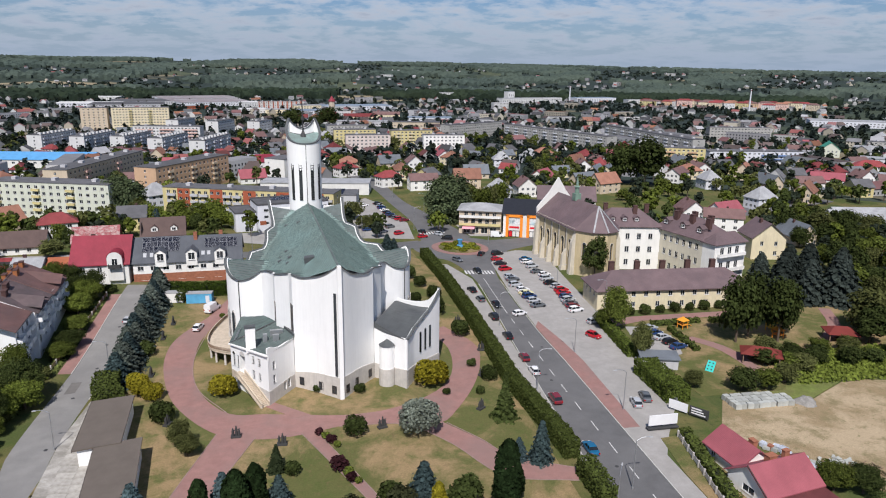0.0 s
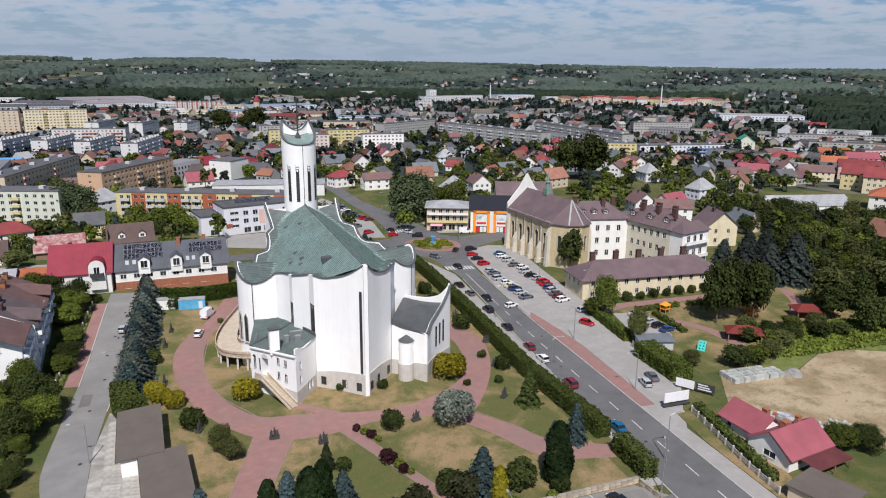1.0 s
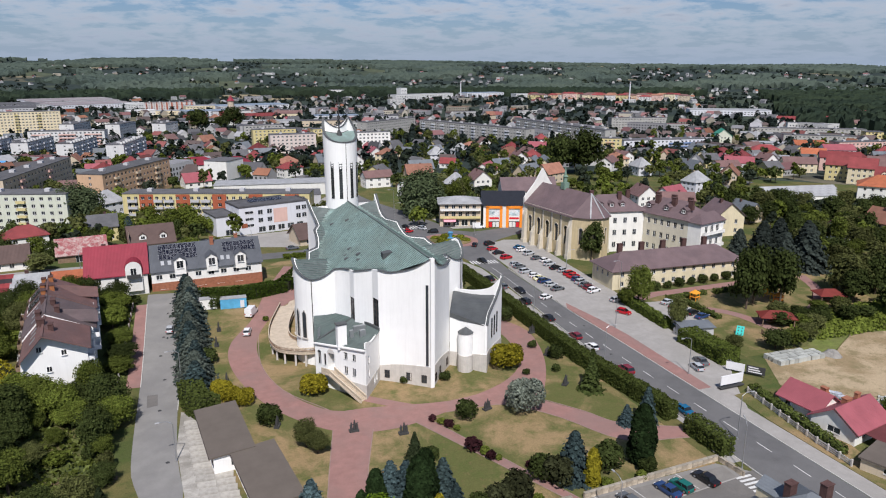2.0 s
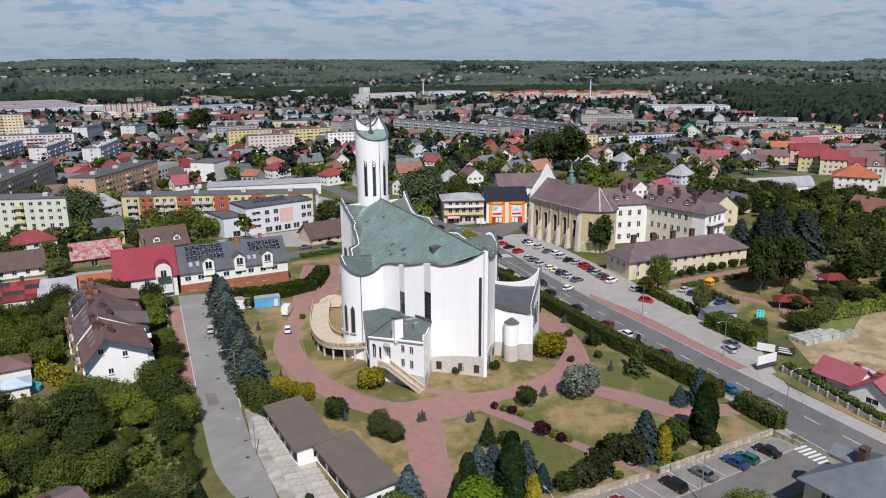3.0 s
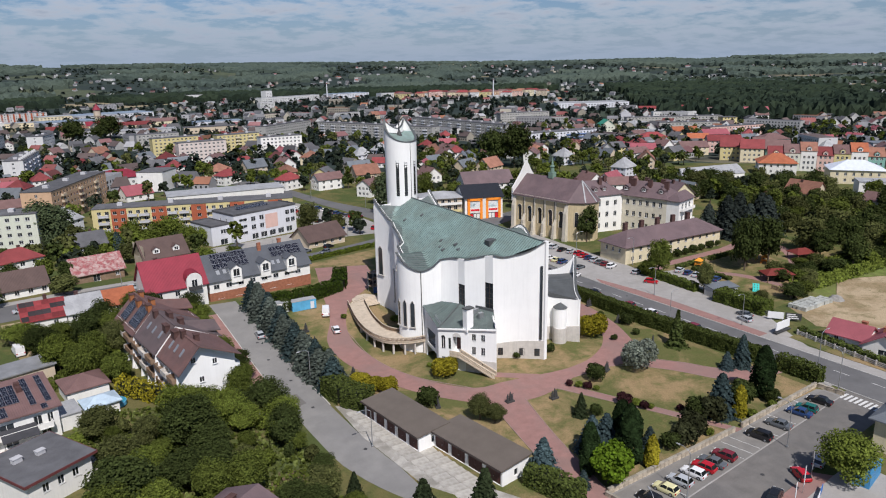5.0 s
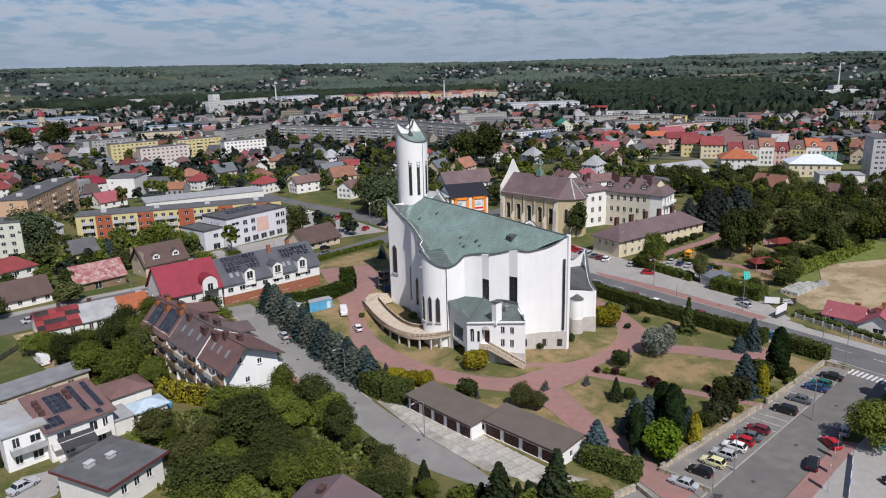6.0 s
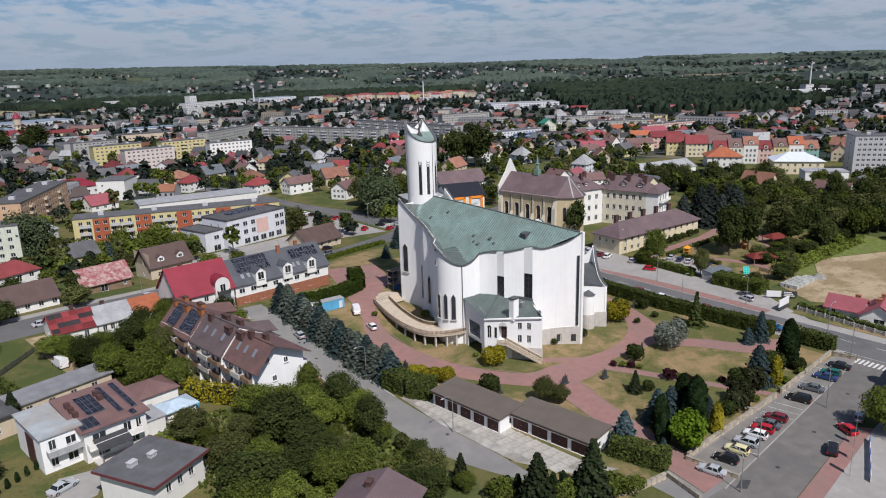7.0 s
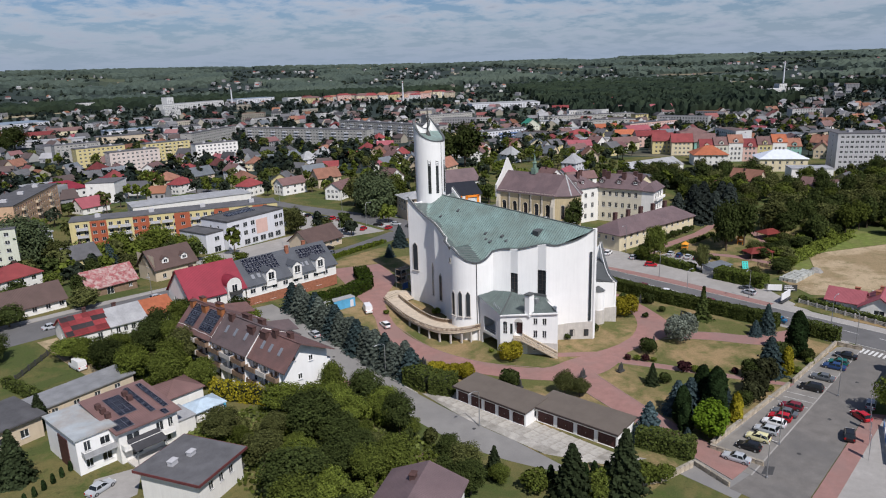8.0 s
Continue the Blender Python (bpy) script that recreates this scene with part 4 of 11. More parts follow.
def window_mesh(w, h, bars=1, dark=False):
    """Frame, mullions and sill of a window, and its pane; local x along the wall, outside towards -y."""
    key = (round(w, 2), round(h, 2), bars, dark)
    if key not in WINDOWS:
        f = Geo()
        t = 0.07
        f.box(-w / 2, -0.04, 0, w / 2, 0.04, t).box(-w / 2, -0.04, h - t, w / 2, 0.04, h).box(-w / 2, -0.04, t, -w / 2 + t, 0.04, h - t).box(w / 2 - t, -0.04, t, w / 2, 0.04, h - t)
        for i in range(bars):
            x = -w / 2 + w * (i + 1) / (bars + 1)
            f.box(x - 0.04, -0.04, t, x + 0.04, 0.04, h - t)
        f.box(-w / 2 - 0.06, -0.24, -0.05, w / 2 + 0.06, 0.0, 0.0)
        g2 = Geo().quad((-w / 2, 0.0, 0), (w / 2, 0.0, 0), (w / 2, 0.0, h), (-w / 2, 0.0, h))
        WINDOWS[key] = (f.data("window", DARKFRAME if dark else FRAME), g2.data("pane", GLASS))
    return WINDOWS[key]


def add_windows(parent, p, q, holes, depth=0.14, bars=1, dark=False):
    p, q = Vector((p[0], p[1])), Vector((q[0], q[1]))
    d = (q - p).normalized()
    inn = Vector((-d.y, d.x)) * depth
    ang = math.degrees(math.atan2(d.y, d.x))
    for s, z, w, h in holes:
        r = p + d * s + inn
        f, pn = window_mesh(w, h, bars if w > 0.8 else 0, dark)
        win = place("window", f, parent, pose(r.x, r.y, z, 0, 0, ang))
        place("pane", pn, win, pose(0, 0, 0))


def lp(u, v):
    return (v, -u)


C, B = lp(*A_C), lp(*A_B)
I_, E_ = lp(*A_IN), lp(*A_E)
LW = (Vector(C) - Vector(B)).length
d = (Vector(C) - Vector(B)).normalized()
o = Vector((d.y, -d.x))
# front: arched window, doorway niche, two columns of windows over a stone base
NICHE = (4.3, 4.3, 1.9, 3.6)
hol_w = [(1.15, 4.8, 0.95, 2.7), (2.6, 4.8, 0.7, 2.7), NICHE, (8.2, 7.4, 0.95, 1.6), (10.3, 7.4, 0.95, 1.6), (8.2, 4.2, 0.95, 1.8), (10.3, 4.2, 0.95, 1.8), (8.2, 1.0, 0.95, 1.4), (10.3, 1.0, 0.95, 1.5), (1.2, 1.4, 1.0, 1.5)]
g = Geo()
holed(g, B, C, 0, 9.3, hol_w, 0.3)
SL = (Vector(I_) - Vector(C)).length
hol_s = [(2.0, 6.9, 0.9, 1.8), (2.0, 3.9, 0.9, 1.9), (5.4, 1.0, 0.9, 1.8), (6.9, 1.0, 0.9, 1.9)]
holed(g, C, I_, 0, 10.9, hol_s, 0.3)
# west porch: an upper opening over the terrace and a dark undercroft below it
EL = (Vector(B) - Vector(E_)).length
hol_e = [(4.4, 3.7, 5.0, 3.6), (4.4, 0.0, 6.4, 2.9)]
holed(g, E_, B, 0, 9.3, hol_e, 0.3)
de = (Vector(B) - Vector(E_)).normalized()
oe = Vector((de.y, -de.x))


def slab_on(geo, base, d, o, e0, e1, q0, q1, z0, z1):
    geo.hexa([(*(Vector(base) + d * e + o * q), z) for z in (z0, z1) for e, q in ((e0, q0), (e1, q0), (e1, q1), (e0, q1))])


def gable(geo, p, q, za, zb, steps):
    """The sloping top of a wall above its square part."""
    p, q = Vector(p), Vector(q)
    n = len(steps) - 1
    dd = (q - p).normalized()
    w = Vector((-dd.y, dd.x)) * 0.3
    for i in range(n):
        a, b = p.lerp(q, i / n), p.lerp(q, (i + 1) / n)
        geo.hexa([(*a, za), (*b, za), (*(b + w), za), (*(a + w), za), (*a, steps[i]), (*b, steps[i + 1]), (*(b + w), steps[i + 1]), (*(a + w), steps[i])])


gable(g, E_, B, 9.3, 0, [11.8, 11.2, 10.6, 10.0, 9.45])
gable(g, B, C, 9.3, 0, [9.45, 9.7, 10.0, 10.3, 10.6])
gable(g, C, I_, 10.9, 0, [12.1, 11.9, 11.3, 11.0, 10.98, 11.0, 11.1, 11.2])
slab_on(g, E_, de, oe, 0.3, EL - 0.3, -4.2, -3.8, 0, 9.0)
slab_on(g, E_, de, oe, 0.3, EL - 0.4, -3.8, -0.32, 3.35, 3.62)
g.part("annexe_wall", WHITE, church, "white plastered annexe with three floors of windows")
add_windows(church, B, C, [h for h in hol_w if h is not NICHE], 0.2, 1)
add_windows(church, C, I_, hol_s, 0.2, 1)
# arched heads over the tall window and the niche, and the niche's walls
for s0, z, w in ((1.15, 7.5, 0.95), (NICHE[0], NICHE[1] + NICHE[3], NICHE[2])):
    arc = Geo()
    c = Vector(B) + d * s0
    ring = [c + d * (w / 2 * math.cos(t)) for t in [math.pi * i / 10 for i in range(11)]]
    vs = [(*(p + o * 0.02), z + w / 2 * math.sin(math.pi * i / 10)) for i, p in enumerate(ring)]
    arc.add(vs, (tuple(range(11)),))
    # the niche's head is a flat plate, greyed to stand for the recess's shade
    arc.part("arch_head", GLASS if w < 1 else mat("niche_shade", (0.55, 0.53, 0.50)), church)
g = Geo()
nb = Vector(B) + d * (NICHE[0] - NICHE[2] / 2)
slab_on(g, nb, d, o, -0.1, NICHE[2] + 0.1, -2.2, -2.0, 4.3, 8.6)
slab_on(g, nb, d, o, -0.15, 0.0, -2.0, -0.31, 4.3, 8.6)
slab_on(g, nb, d, o, NICHE[2], NICHE[2] + 0.15, -2.0, -0.31, 4.3, 8.6)
slab_on(g, nb, d, o, -0.1, NICHE[2] + 0.1, -2.0, -0.02, 4.12, 4.32)
g.part("porch_niche", WHITE, church)
dr = Geo()
slab_on(dr, nb, d, o, 0.35, 1.75, -2.0, -1.9, 4.34, 7.2)
dr.part("door", DOORM, church, "brown wooden door in an arched niche")
dr = Geo()
slab_on(dr, E_, de, oe, 2.2, 4.2, -3.8, -3.68, 3.64, 6.4)
dr.part("door", DOORM, church, "brown wooden double door in the porch")
k = Geo()
a, b = Vector(E_) + de * 1.9 + oe * -0.15, Vector(E_) + de * 6.9 + oe * -0.15
for z in (4.05, 4.6):
    k.beam((*a, z), (*b, z), 0.06, 0.06)
for i in range(11):
    p = a.lerp(b, i / 10)
    k.beam((*p, 3.62), (*p, 4.6), 0.05, 0.05)
k.part("rail", IRON, church, "dark porch railing")
# stone base along the south side
k = Geo()
slab_on(k, B, d, o, 6.4, 7.7, 0.0, 0.06, 0, 3.0)
slab_on(k, B, d, o, 8.7, 9.8, 0.0, 0.06, 0, 3.0)
slab_on(k, B, d, o, 10.8, LW + 0.06, 0.0, 0.06, 0, 3.0)
slab_on(k, B, d, o, 7.7, 8.7, 0.0, 0.06, 2.42, 3.0)
slab_on(k, B, d, o, 9.8, 10.8, 0.0, 0.06, 2.52, 3.0)
slab_on(k, B, d, o, 7.7, 8.7, 0.0, 0.06, 0, 0.96)
slab_on(k, B, d, o, 9.8, 10.8, 0.0, 0.06, 0, 0.96)
ds = (Vector(I_) - Vector(C)).normalized()
os_ = Vector((ds.y, -ds.x))
for e0, e1, z0, z1 in ((-0.06, 4.9, 0, 3.0), (5.9, 6.4, 0, 3.0), (7.4, SL, 0, 3.0), (4.9, 5.9, 2.82, 3.05), (6.4, 7.4, 2.92, 3.1), (4.9, 5.9, 0, 0.96), (6.4, 7.4, 0, 0.96)):
    slab_on(k, C, ds, os_, e0, e1, 0.0, 0.06, z0, z1)
k.part("plinth", PLINTH, church, "pale stone plinth")
# copper roof in two curved slopes meeting on a hip
def slope(top, low, sag, n=10, m=8):
    g = Geo()
    for i in range(n + 1):
        a, b = Vector(top[0]).lerp(Vector(top[1]), i / n), Vector(low[0]).lerp(Vector(low[1]), i / n)
        for j in range(m + 1):
            p = a.lerp(b, j / m)
            g.v.append((p.x, p.y, p.z - sag * math.sin(math.pi * j / m) * (0.4 + 0.6 * math.sin(math.pi * i / n))))
    for i in range(n):
        for j in range(m):
            q = i * (m + 1) + j
            g.f.append((q, q + 1, q + m + 2, q + m + 1))
            g.mi.append(0)
    return g


W2, PK = (*lp(36.5, -11.2), 12.0), (*lp(32.0, -12.4), 12.4)
EV, BV, CV, IV = (*lp(31.4, -18.3), 11.9), (B[0] - 0.2, B[1] - 0.2, 9.55), (C[0] + 0.1, C[1] + 0.2, 10.7), (*lp(44.6, -8.2), 11.3)
for top, low, sag in (((PK, W2), (EV, BV), 0.25), ((W2, IV), (BV, CV), 0.45)):
    slope(top, low, sag).part("annexe_roof", GREYCOPPER, church, "grey-green copper annexe roof", smooth=True)
    k = Geo()
    for i in range(1, 24):
        a, b = Vector(top[0]).lerp(Vector(top[1]), i / 24), Vector(low[0]).lerp(Vector(low[1]), i / 24)
        line = [a.lerp(b, j / 8) - Vector((0, 0, sag * math.sin(math.pi * j / 8) * (0.4 + 0.6 * math.sin(math.pi * i / 24)) - 0.03)) for j in range(9)]
        k.sweep(line, 0.08, 0.07)
    tagged(k.part("seams", SEAM, church), kind="stuff")
k = Geo()
k.sweep([Vector(W2) + Vector((0, 0, 0.06)), Vector(BV) + Vector((0, 0, 0.06))], 0.25, 0.12)
k.sweep([Vector(PK) + Vector((0, 0, 0.3)), Vector(W2) + Vector((0, 0, 0.3)), Vector(IV) + Vector((0, 0, 0.3))], 0.35, 0.6)
k.part("flashing", SLATE, church, "dark copper flashing")
g = Geo()
a, b = Vector(B) + o * 0.22, Vector(C) + o * 0.22
g.beam((*a, 9.42), (*b, 10.55), 0.45, 0.28)
g.part("cornice", WHITE, church)
g = Geo().box(-17.9, -46.3, 9.4, -16.0, -45.0, 14.6)
ch = g.part("chimney", WHITE, church, "broad white chimney")
Geo().box(-18.05, -46.45, 14.6, -15.85, -44.85, 14.85).part("chimney_cap", SLATE, ch)
for x, y, w in ((-11.6, -41.6, 1.3), (-11.9, -44.2, 0.6), (-14.0, -43.4, 0.4)):
    Geo().box(x - w, y - 0.35, 10.4, x + w, y + 0.35, 12.0).part("roof_light", METAL, church, "small white roof light")
# row of small snow guards by the west eave
for i in range(6):
    p = Vector(EV).lerp(Vector(BV), 0.62 + 0.06 * i)
    Geo().beam((p.x + 0.8, p.y, p.z + 0.25), (p.x + 1.5, p.y + 0.3, p.z + 0.75), 0.12, 0.12).part("snow_guard", METAL, church)
# open stair down to the south corner, with beige parapets
base = Vector(B) + d * 5.2 + o * 0.1
NS = 22
run = 8.0 / NS
for i in range(NS):
    a = base + d * (i * run)
    z = 4.3 - i * 4.3 / NS
    st = Geo().hexa([(*(a + o * q + d * e), zz) for zz in (max(0, z - 0.45), z) for e, q in ((0, 0), (run, 0), (run, 1.7), (0, 1.7))])
    st.part("step", SANDSTONE, church)
for q in (0.1, 1.75):
    k = Geo()
    a, b = base + o * q, base + o * q + d * 8.2
    k.beam((*a, 5.2), (*b, 0.95), 0.22, 0.22)
    k.beam((*a, 4.15), (*b, 0.05), 0.24, 0.35)
    for i in range(28):
        p = a.lerp(b, i / 27)
        z = 4.2 - 4.15 * i / 27
        k.beam((*p, max(0.0, z)), (*p, z + 0.95), 0.14, 0.14)
    k.part("balustrade", SANDSTONE, church, "sloping beige balustrade")
lan = Geo()
slab_on(lan, base, d, o, -2.0, 0, 0, 1.75, 3.9, 4.3)
slab_on(lan, base, d, o, -2.0, -1.8, 1.5, 1.75, 0, 5.2)
slab_on(lan, base, d, o, -2.0, 0, 1.6, 1.75, 5.05, 5.25)
for i in range(7):
    slab_on(lan, base, d, o, -1.7 + i * 0.26, -1.56 + i * 0.26, 1.6, 1.74, 4.3, 5.1)
lan.part("landing", SANDSTONE, church, "beige stair landing")

# east chapel
g = Geo()
F0, F1, F2, F3 = (44.5, 8.4, 11.5), (48.2, 11.2, 10.8), (51.6, 13.7, 10.9), (40.8, 24.2, 17.9)
fin = [(51.6, 13.7, 10.9), (49.8, 15.0, 11.2), (48.2, 16.2, 11.9), (46.2, 18.3, 12.9), (44.0, 20.8, 14.4), (42.2, 22.9, 16.4), (41.2, 23.9, 17.9)]
shell(g, refine(fin, 3), 0, 0.45, -1)
g.part("chapel_wall", WHITE, church, "white chapel wall rising to a fin")
g = Geo()
shell(g, refine([F0, (46.3, 10.0, 10.9), (48.2, 11.2, 10.8), (50.2, 12.7, 10.8), F2], 3), 0, 0.45, -1)
g.part("chapel_wall", WHITE, church)
g = Geo()
shell(g, refine([(41.2, 23.9, 17.9), (40.0, 23.0, 16.0), (38.4, 21.9, 14.4), (35.6, 19.8, 13.4), (31, 16.5, 13.0)], 3), 0, 0.45, -1)
g.part("chapel_wall", WHITE, church)
k = Geo().sweep([(v, -u, z + 0.06) for u, v, z in refine(fin, 3)], 0.6, 0.14)
k.part("coping", SLATE, church)
g = Geo()
r = refine(fin, 3)
ridge = [(44.5 + (31 - 44.5) * i / (len(r) - 1), 8.4 + (16.5 - 8.4) * i / (len(r) - 1), 12.6) for i in range(len(r))]
for i in range(len(r) - 1):
    a, b = r[i], r[i + 1]
    c, e = ridge[i + 1], ridge[i]
    ta, tb = min(a[2] - 0.25, 13.4), min(b[2] - 0.25, 13.4)
    for j in range(5):
        f, f2 = j / 5, (j + 1) / 5
        P = [Vector((x[1], -x[0], z)).lerp(Vector((y[1], -y[0], y[2])), h) - Vector((0, 0, 0.5 * math.sin(math.pi * h))) for x, z, y, h in ((a, ta, e, f), (b, tb, c, f), (b, tb, c, f2), (a, ta, e, f2))]
        g.quad(*[tuple(v) for v in P])
g.quad((F0[1], -F0[0], 11.4), (F1[1], -F1[0], 10.85), (F2[1], -F2[0], 10.7), (ridge[0][1], -ridge[0][0], 12.6))
g.part("chapel_roof", SLATE, church, "dark copper chapel roof")
k = Geo()
shell(k, [(u + 0.1, v - 0.02, z) for u, v, z in refine([(44.5, 8.45, 3.4), (46.3, 10.05, 3.5), (48.2, 11.15, 3.7), (51.75, 13.6, 4.2)], 4)], 0, 0.3, -1)
k.part("plinth", PLINTH, church, "pale stone plinth")
k = Geo()
shell(k, [(u + 0.08, v + 0.1, 4.0 - i * 0.12) for i, (u, v, z) in enumerate(refine(fin, 2))], 0, 0.3, -1)
k.part("plinth", PLINTH, church, "pale stone plinth")
for i, (u, v) in enumerate(((46.6, 17.95), (45.3, 19.4), (44.1, 20.8))):
    w = Geo().hexa([(v + 0.12 + q * 0.76 + o * 0.66, -u + q * 0.66 - o * 0.76, z) for z in (5.6, 10.2 + i * 0.2) for q, o in ((-0.25, -0.2), (0.25, -0.2), (0.25, 0.03), (-0.25, 0.03))])
    w.part("slit_window", GLASS, church, "narrow dark chapel slit")
Geo().cone((10.3, -48.3), 0, 3.9, 1.72, 1.72, 20).part("plinth", PLINTH, church, "pale stone plinth")
g = Geo().cone((10.3, -48.3), 0, 8.9, 1.6, 1.6, 20)
g.part("stair_turret", WHITE, church, "small round white turret")
Geo().cone((10.3, -48.3), 8.9, 10.1, 1.75, 0.1, 20).part("turret_roof", SLATE, church)
# pointed windows on the rounded corners and the rear flanks
for side in (-1, 1):
    for (u, v, z0, z1, ang, wd) in ((25.7, 20.75, 6.4, 12.8, 8, 0.46), (27.75, 20.65, 6.4, 13.0, -14, 0.48), (29.5, 19.8, 6.4, 12.9, -34, 0.5), (9.2, 10.15, 5.3, 14.5, 29, 0.45), (12.9, 11.22, 4.8, 12.4, 5, 0.45), (2.0, 9.32, 11.0, 19.0, -5, 0.8), (24.6, 20.3, 19.6, 20.7, 30, 0.4)):
        t = Vector((math.sin(radians(ang)), -math.cos(radians(ang)), 0))
        nrm = Vector((t.y * -1, t.x, 0))
        c = Vector((v, -u, 0)) + nrm * 0.10
        tip = 0.9 if z1 - z0 > 3 else 0.0
        shape = [(-wd, z0), (wd, z0), (wd, z1 - tip), (0, z1), (-wd, z1 - tip)]
        pts = [c + t * q + Vector((0, 0, z)) for q, z in shape]
        w = Geo().add([(side * p.x, p.y, p.z) for p in pts] + [(side * (p - nrm * 0.4).x, (p - nrm * 0.4).y, p.z) for p in pts], ((0, 1, 2, 3, 4), (0, 5, 6, 1), (1, 6, 7, 2), (2, 7, 8, 3), (3, 8, 9, 4), (4, 9, 5, 0)))
        win = w.part("slit_window", GLASS, church, "tall dark pointed window")
        k = Geo()
        ring = [c + nrm * 0.03 + t * q * 1.12 + Vector((0, 0, z)) for q, z in shape]
        for p, q in zip(ring[1:], ring[2:] + ring[:1]):
            k.beam((side * p.x, p.y, p.z), (side * q.x, q.y, q.z), 0.1, 0.1)
        p, q = c + nrm * 0.12 - t * wd * 1.5 + Vector((0, 0, z0 - 0.1)), c + nrm * 0.12 + t * wd * 1.5 + Vector((0, 0, z0 - 0.1))
        k.beam((side * p.x, p.y, p.z), (side * q.x, q.y, q.z), 0.34, 0.18)
        k.part("window_frame", PLINTH, win)
    p = (side * 18.45, -31.25)
    Geo().tube((*p, 3.5), (*p, 20.0), 0.09, 0.09, 8).part("downpipe", IRON, church, "dark downpipe")
# terrace ramp on the west side
ramp_out = smooth_line([(-21.3, 183.5), (-25.2, 170), (-26.8, 160), (-25.8, 153), (-21.8, 149.3), (-17.5, 147.8)], 6)
ramp_in = smooth_line([(-16.8, 182.5), (-20.3, 171), (-22.0, 162), (-21.3, 157), (-18.2, 153.8), (-14.5, 152.6)], 6)
rampway = thing("entrance_ramp", "curved pale ramp terrace with railing and piers", "ramp", 0, 0, 0)
n = len(ramp_out)
g = Geo()
for i in range(n - 1):
    z0, z1 = 2.9 + 0.7 * min(1, i / (n * 0.92)), 2.9 + 0.7 * min(1, (i + 1) / (n * 0.92))
    a, b, c, e = ramp_out[i], ramp_out[i + 1], ramp_in[i + 1], ramp_in[i]
    g.hexa([(*a, z0 - 0.5), (*b, z1 - 0.5), (*c, z1 - 0.5), (*e, z0 - 0.5), (*a, z0), (*b, z1), (*c, z1), (*e, z0)])
g.part("deck", SANDSTONE, rampway, "pale ramp deck")
BALUSTER = Geo().box(-0.065, -0.065, 0, 0.065, 0.065, 0.88).data("baluster", WOOD)
for lines in (ramp_out, ramp_in):
    zs = [2.9 + 0.7 * min(1, i / (n * 0.92)) for i in range(n)]
    Geo().sweep([(*p, z + 1.0) for p, z in zip(lines, zs)], 0.18, 0.16).part("rail", SANDSTONE, rampway, "beige handrail")
    Geo().sweep([(*p, z + 0.08) for p, z in zip(lines, zs)], 0.2, 0.16).part("rail", SANDSTONE, rampway, "beige bottom rail")
    for (p, z), (p2, z2) in zip(zip(lines, zs), zip(lines[1:], zs[1:])):
        for i in range(3):
            q, h = p.lerp(p2, i / 3), z + (z2 - z) * i / 3
            place("baluster", BALUSTER, rampway, pose(q.x, q.y, h + 0.1))
for i in range(8, n - 1, 3):
    z0 = 2.9 + 0.7 * min(1, i / (n * 0.92)) - 0.5
    p = ramp_out[i].lerp(ramp_in[i], 0.08)
    Geo().box(p.x - 0.2, p.y - 0.2, 0, p.x + 0.2, p.y + 0.2, z0).part("pier", PLINTH, rampway)

# round entrance steps at the north-west portal, and a scaffold beside it
steps = thing("entrance_steps", "fan of curved pale stone entrance steps", "steps", -13.4, 185.6, 0.05, -55)
for i in range(7):
    r = 7.0 - i * 0.75
    g = Geo()
    z = 0.16 * (i + 1)
    pr = [(r * math.cos(a) * 0.75, -r * math.sin(a)) for a in [math.pi * j / 20 for j in range(21)]]
    for (x, y), (x2, y2) in zip(pr, pr[1:]):
        g.hexa([(0, 0, 0), (x, y, 0), (x2, y2, 0), (0, 0.01, 0), (0, 0, z), (x, y, z), (x2, y2, z), (0, 0.01, z)])
    g.part("step", SANDSTONE, steps)
scaf = thing("scaffold", "grey tube scaffold hung with dark netting", "scaffold", -9.4, 189.6, 0.05, 8)
for x in (-2, 0, 2):
    for y in (-1.2, 1.2):
        Geo().tube((x, y, 0), (x, y, 6.2), 0.05, 0.05, 6).part("pole", METAL, scaf)
for z in (2.0, 4.0, 6.0):
    for y in (-1.2, 1.2):
        Geo().beam((-2.2, y, z), (2.2, y, z), 0.06, 0.06).part("rail", METAL, scaf)
    Geo().box(-2.1, -1.1, z - 0.08, 2.1, 1.1, z - 0.02).part("platform", WOOD, scaf)
for a, b in (((-2, -1.25, 0), (0, -1.25, 4)), ((2, -1.25, 0), (0, -1.25, 4)), ((-2, 1.25, 2), (2, 1.25, 6))):
    Geo().beam(a, b, 0.05, 0.05).part("brace", METAL, scaf)
Geo().box(-2.15, 1.26, 2.0, 2.15, 1.3, 6.0).part("netting", mat("netting", (0.05, 0.055, 0.06)), scaf, "dark safety netting")
Geo().box(-1.9, -1.3, 0.1, 0.4, -1.26, 1.9).part("tarpaulin", mat("tarp_blue", (0.05, 0.10, 0.25)), scaf, "blue tarpaulin")
# ---- buildings ----
def win_grid(L, cols, rows, w, h, z0, dz, margin=1.4, skip=()):
    """Window openings along a wall: cols x rows, evenly spread."""
    out = []
    for i in range(cols):
        s = margin + (L - 2 * margin) * (i + 0.5) / cols
        for j in range(rows):
            if (i, j) not in skip:
                out.append((s, z0 + j * dz, w, h))
    return out


def roof_slab(geo, pts, t=0.22):
    """A sloping roof sheet of that thickness from its upper corners."""
    n = len(pts)
    geo.add(list(pts) + [(x, y, z - t) for x, y, z in pts], [tuple(range(n)), tuple(range(2 * n - 1, n - 1, -1))] + [(i, n + i, n + (i + 1) % n, (i + 1) % n) for i in range(n)])


FOOT = []


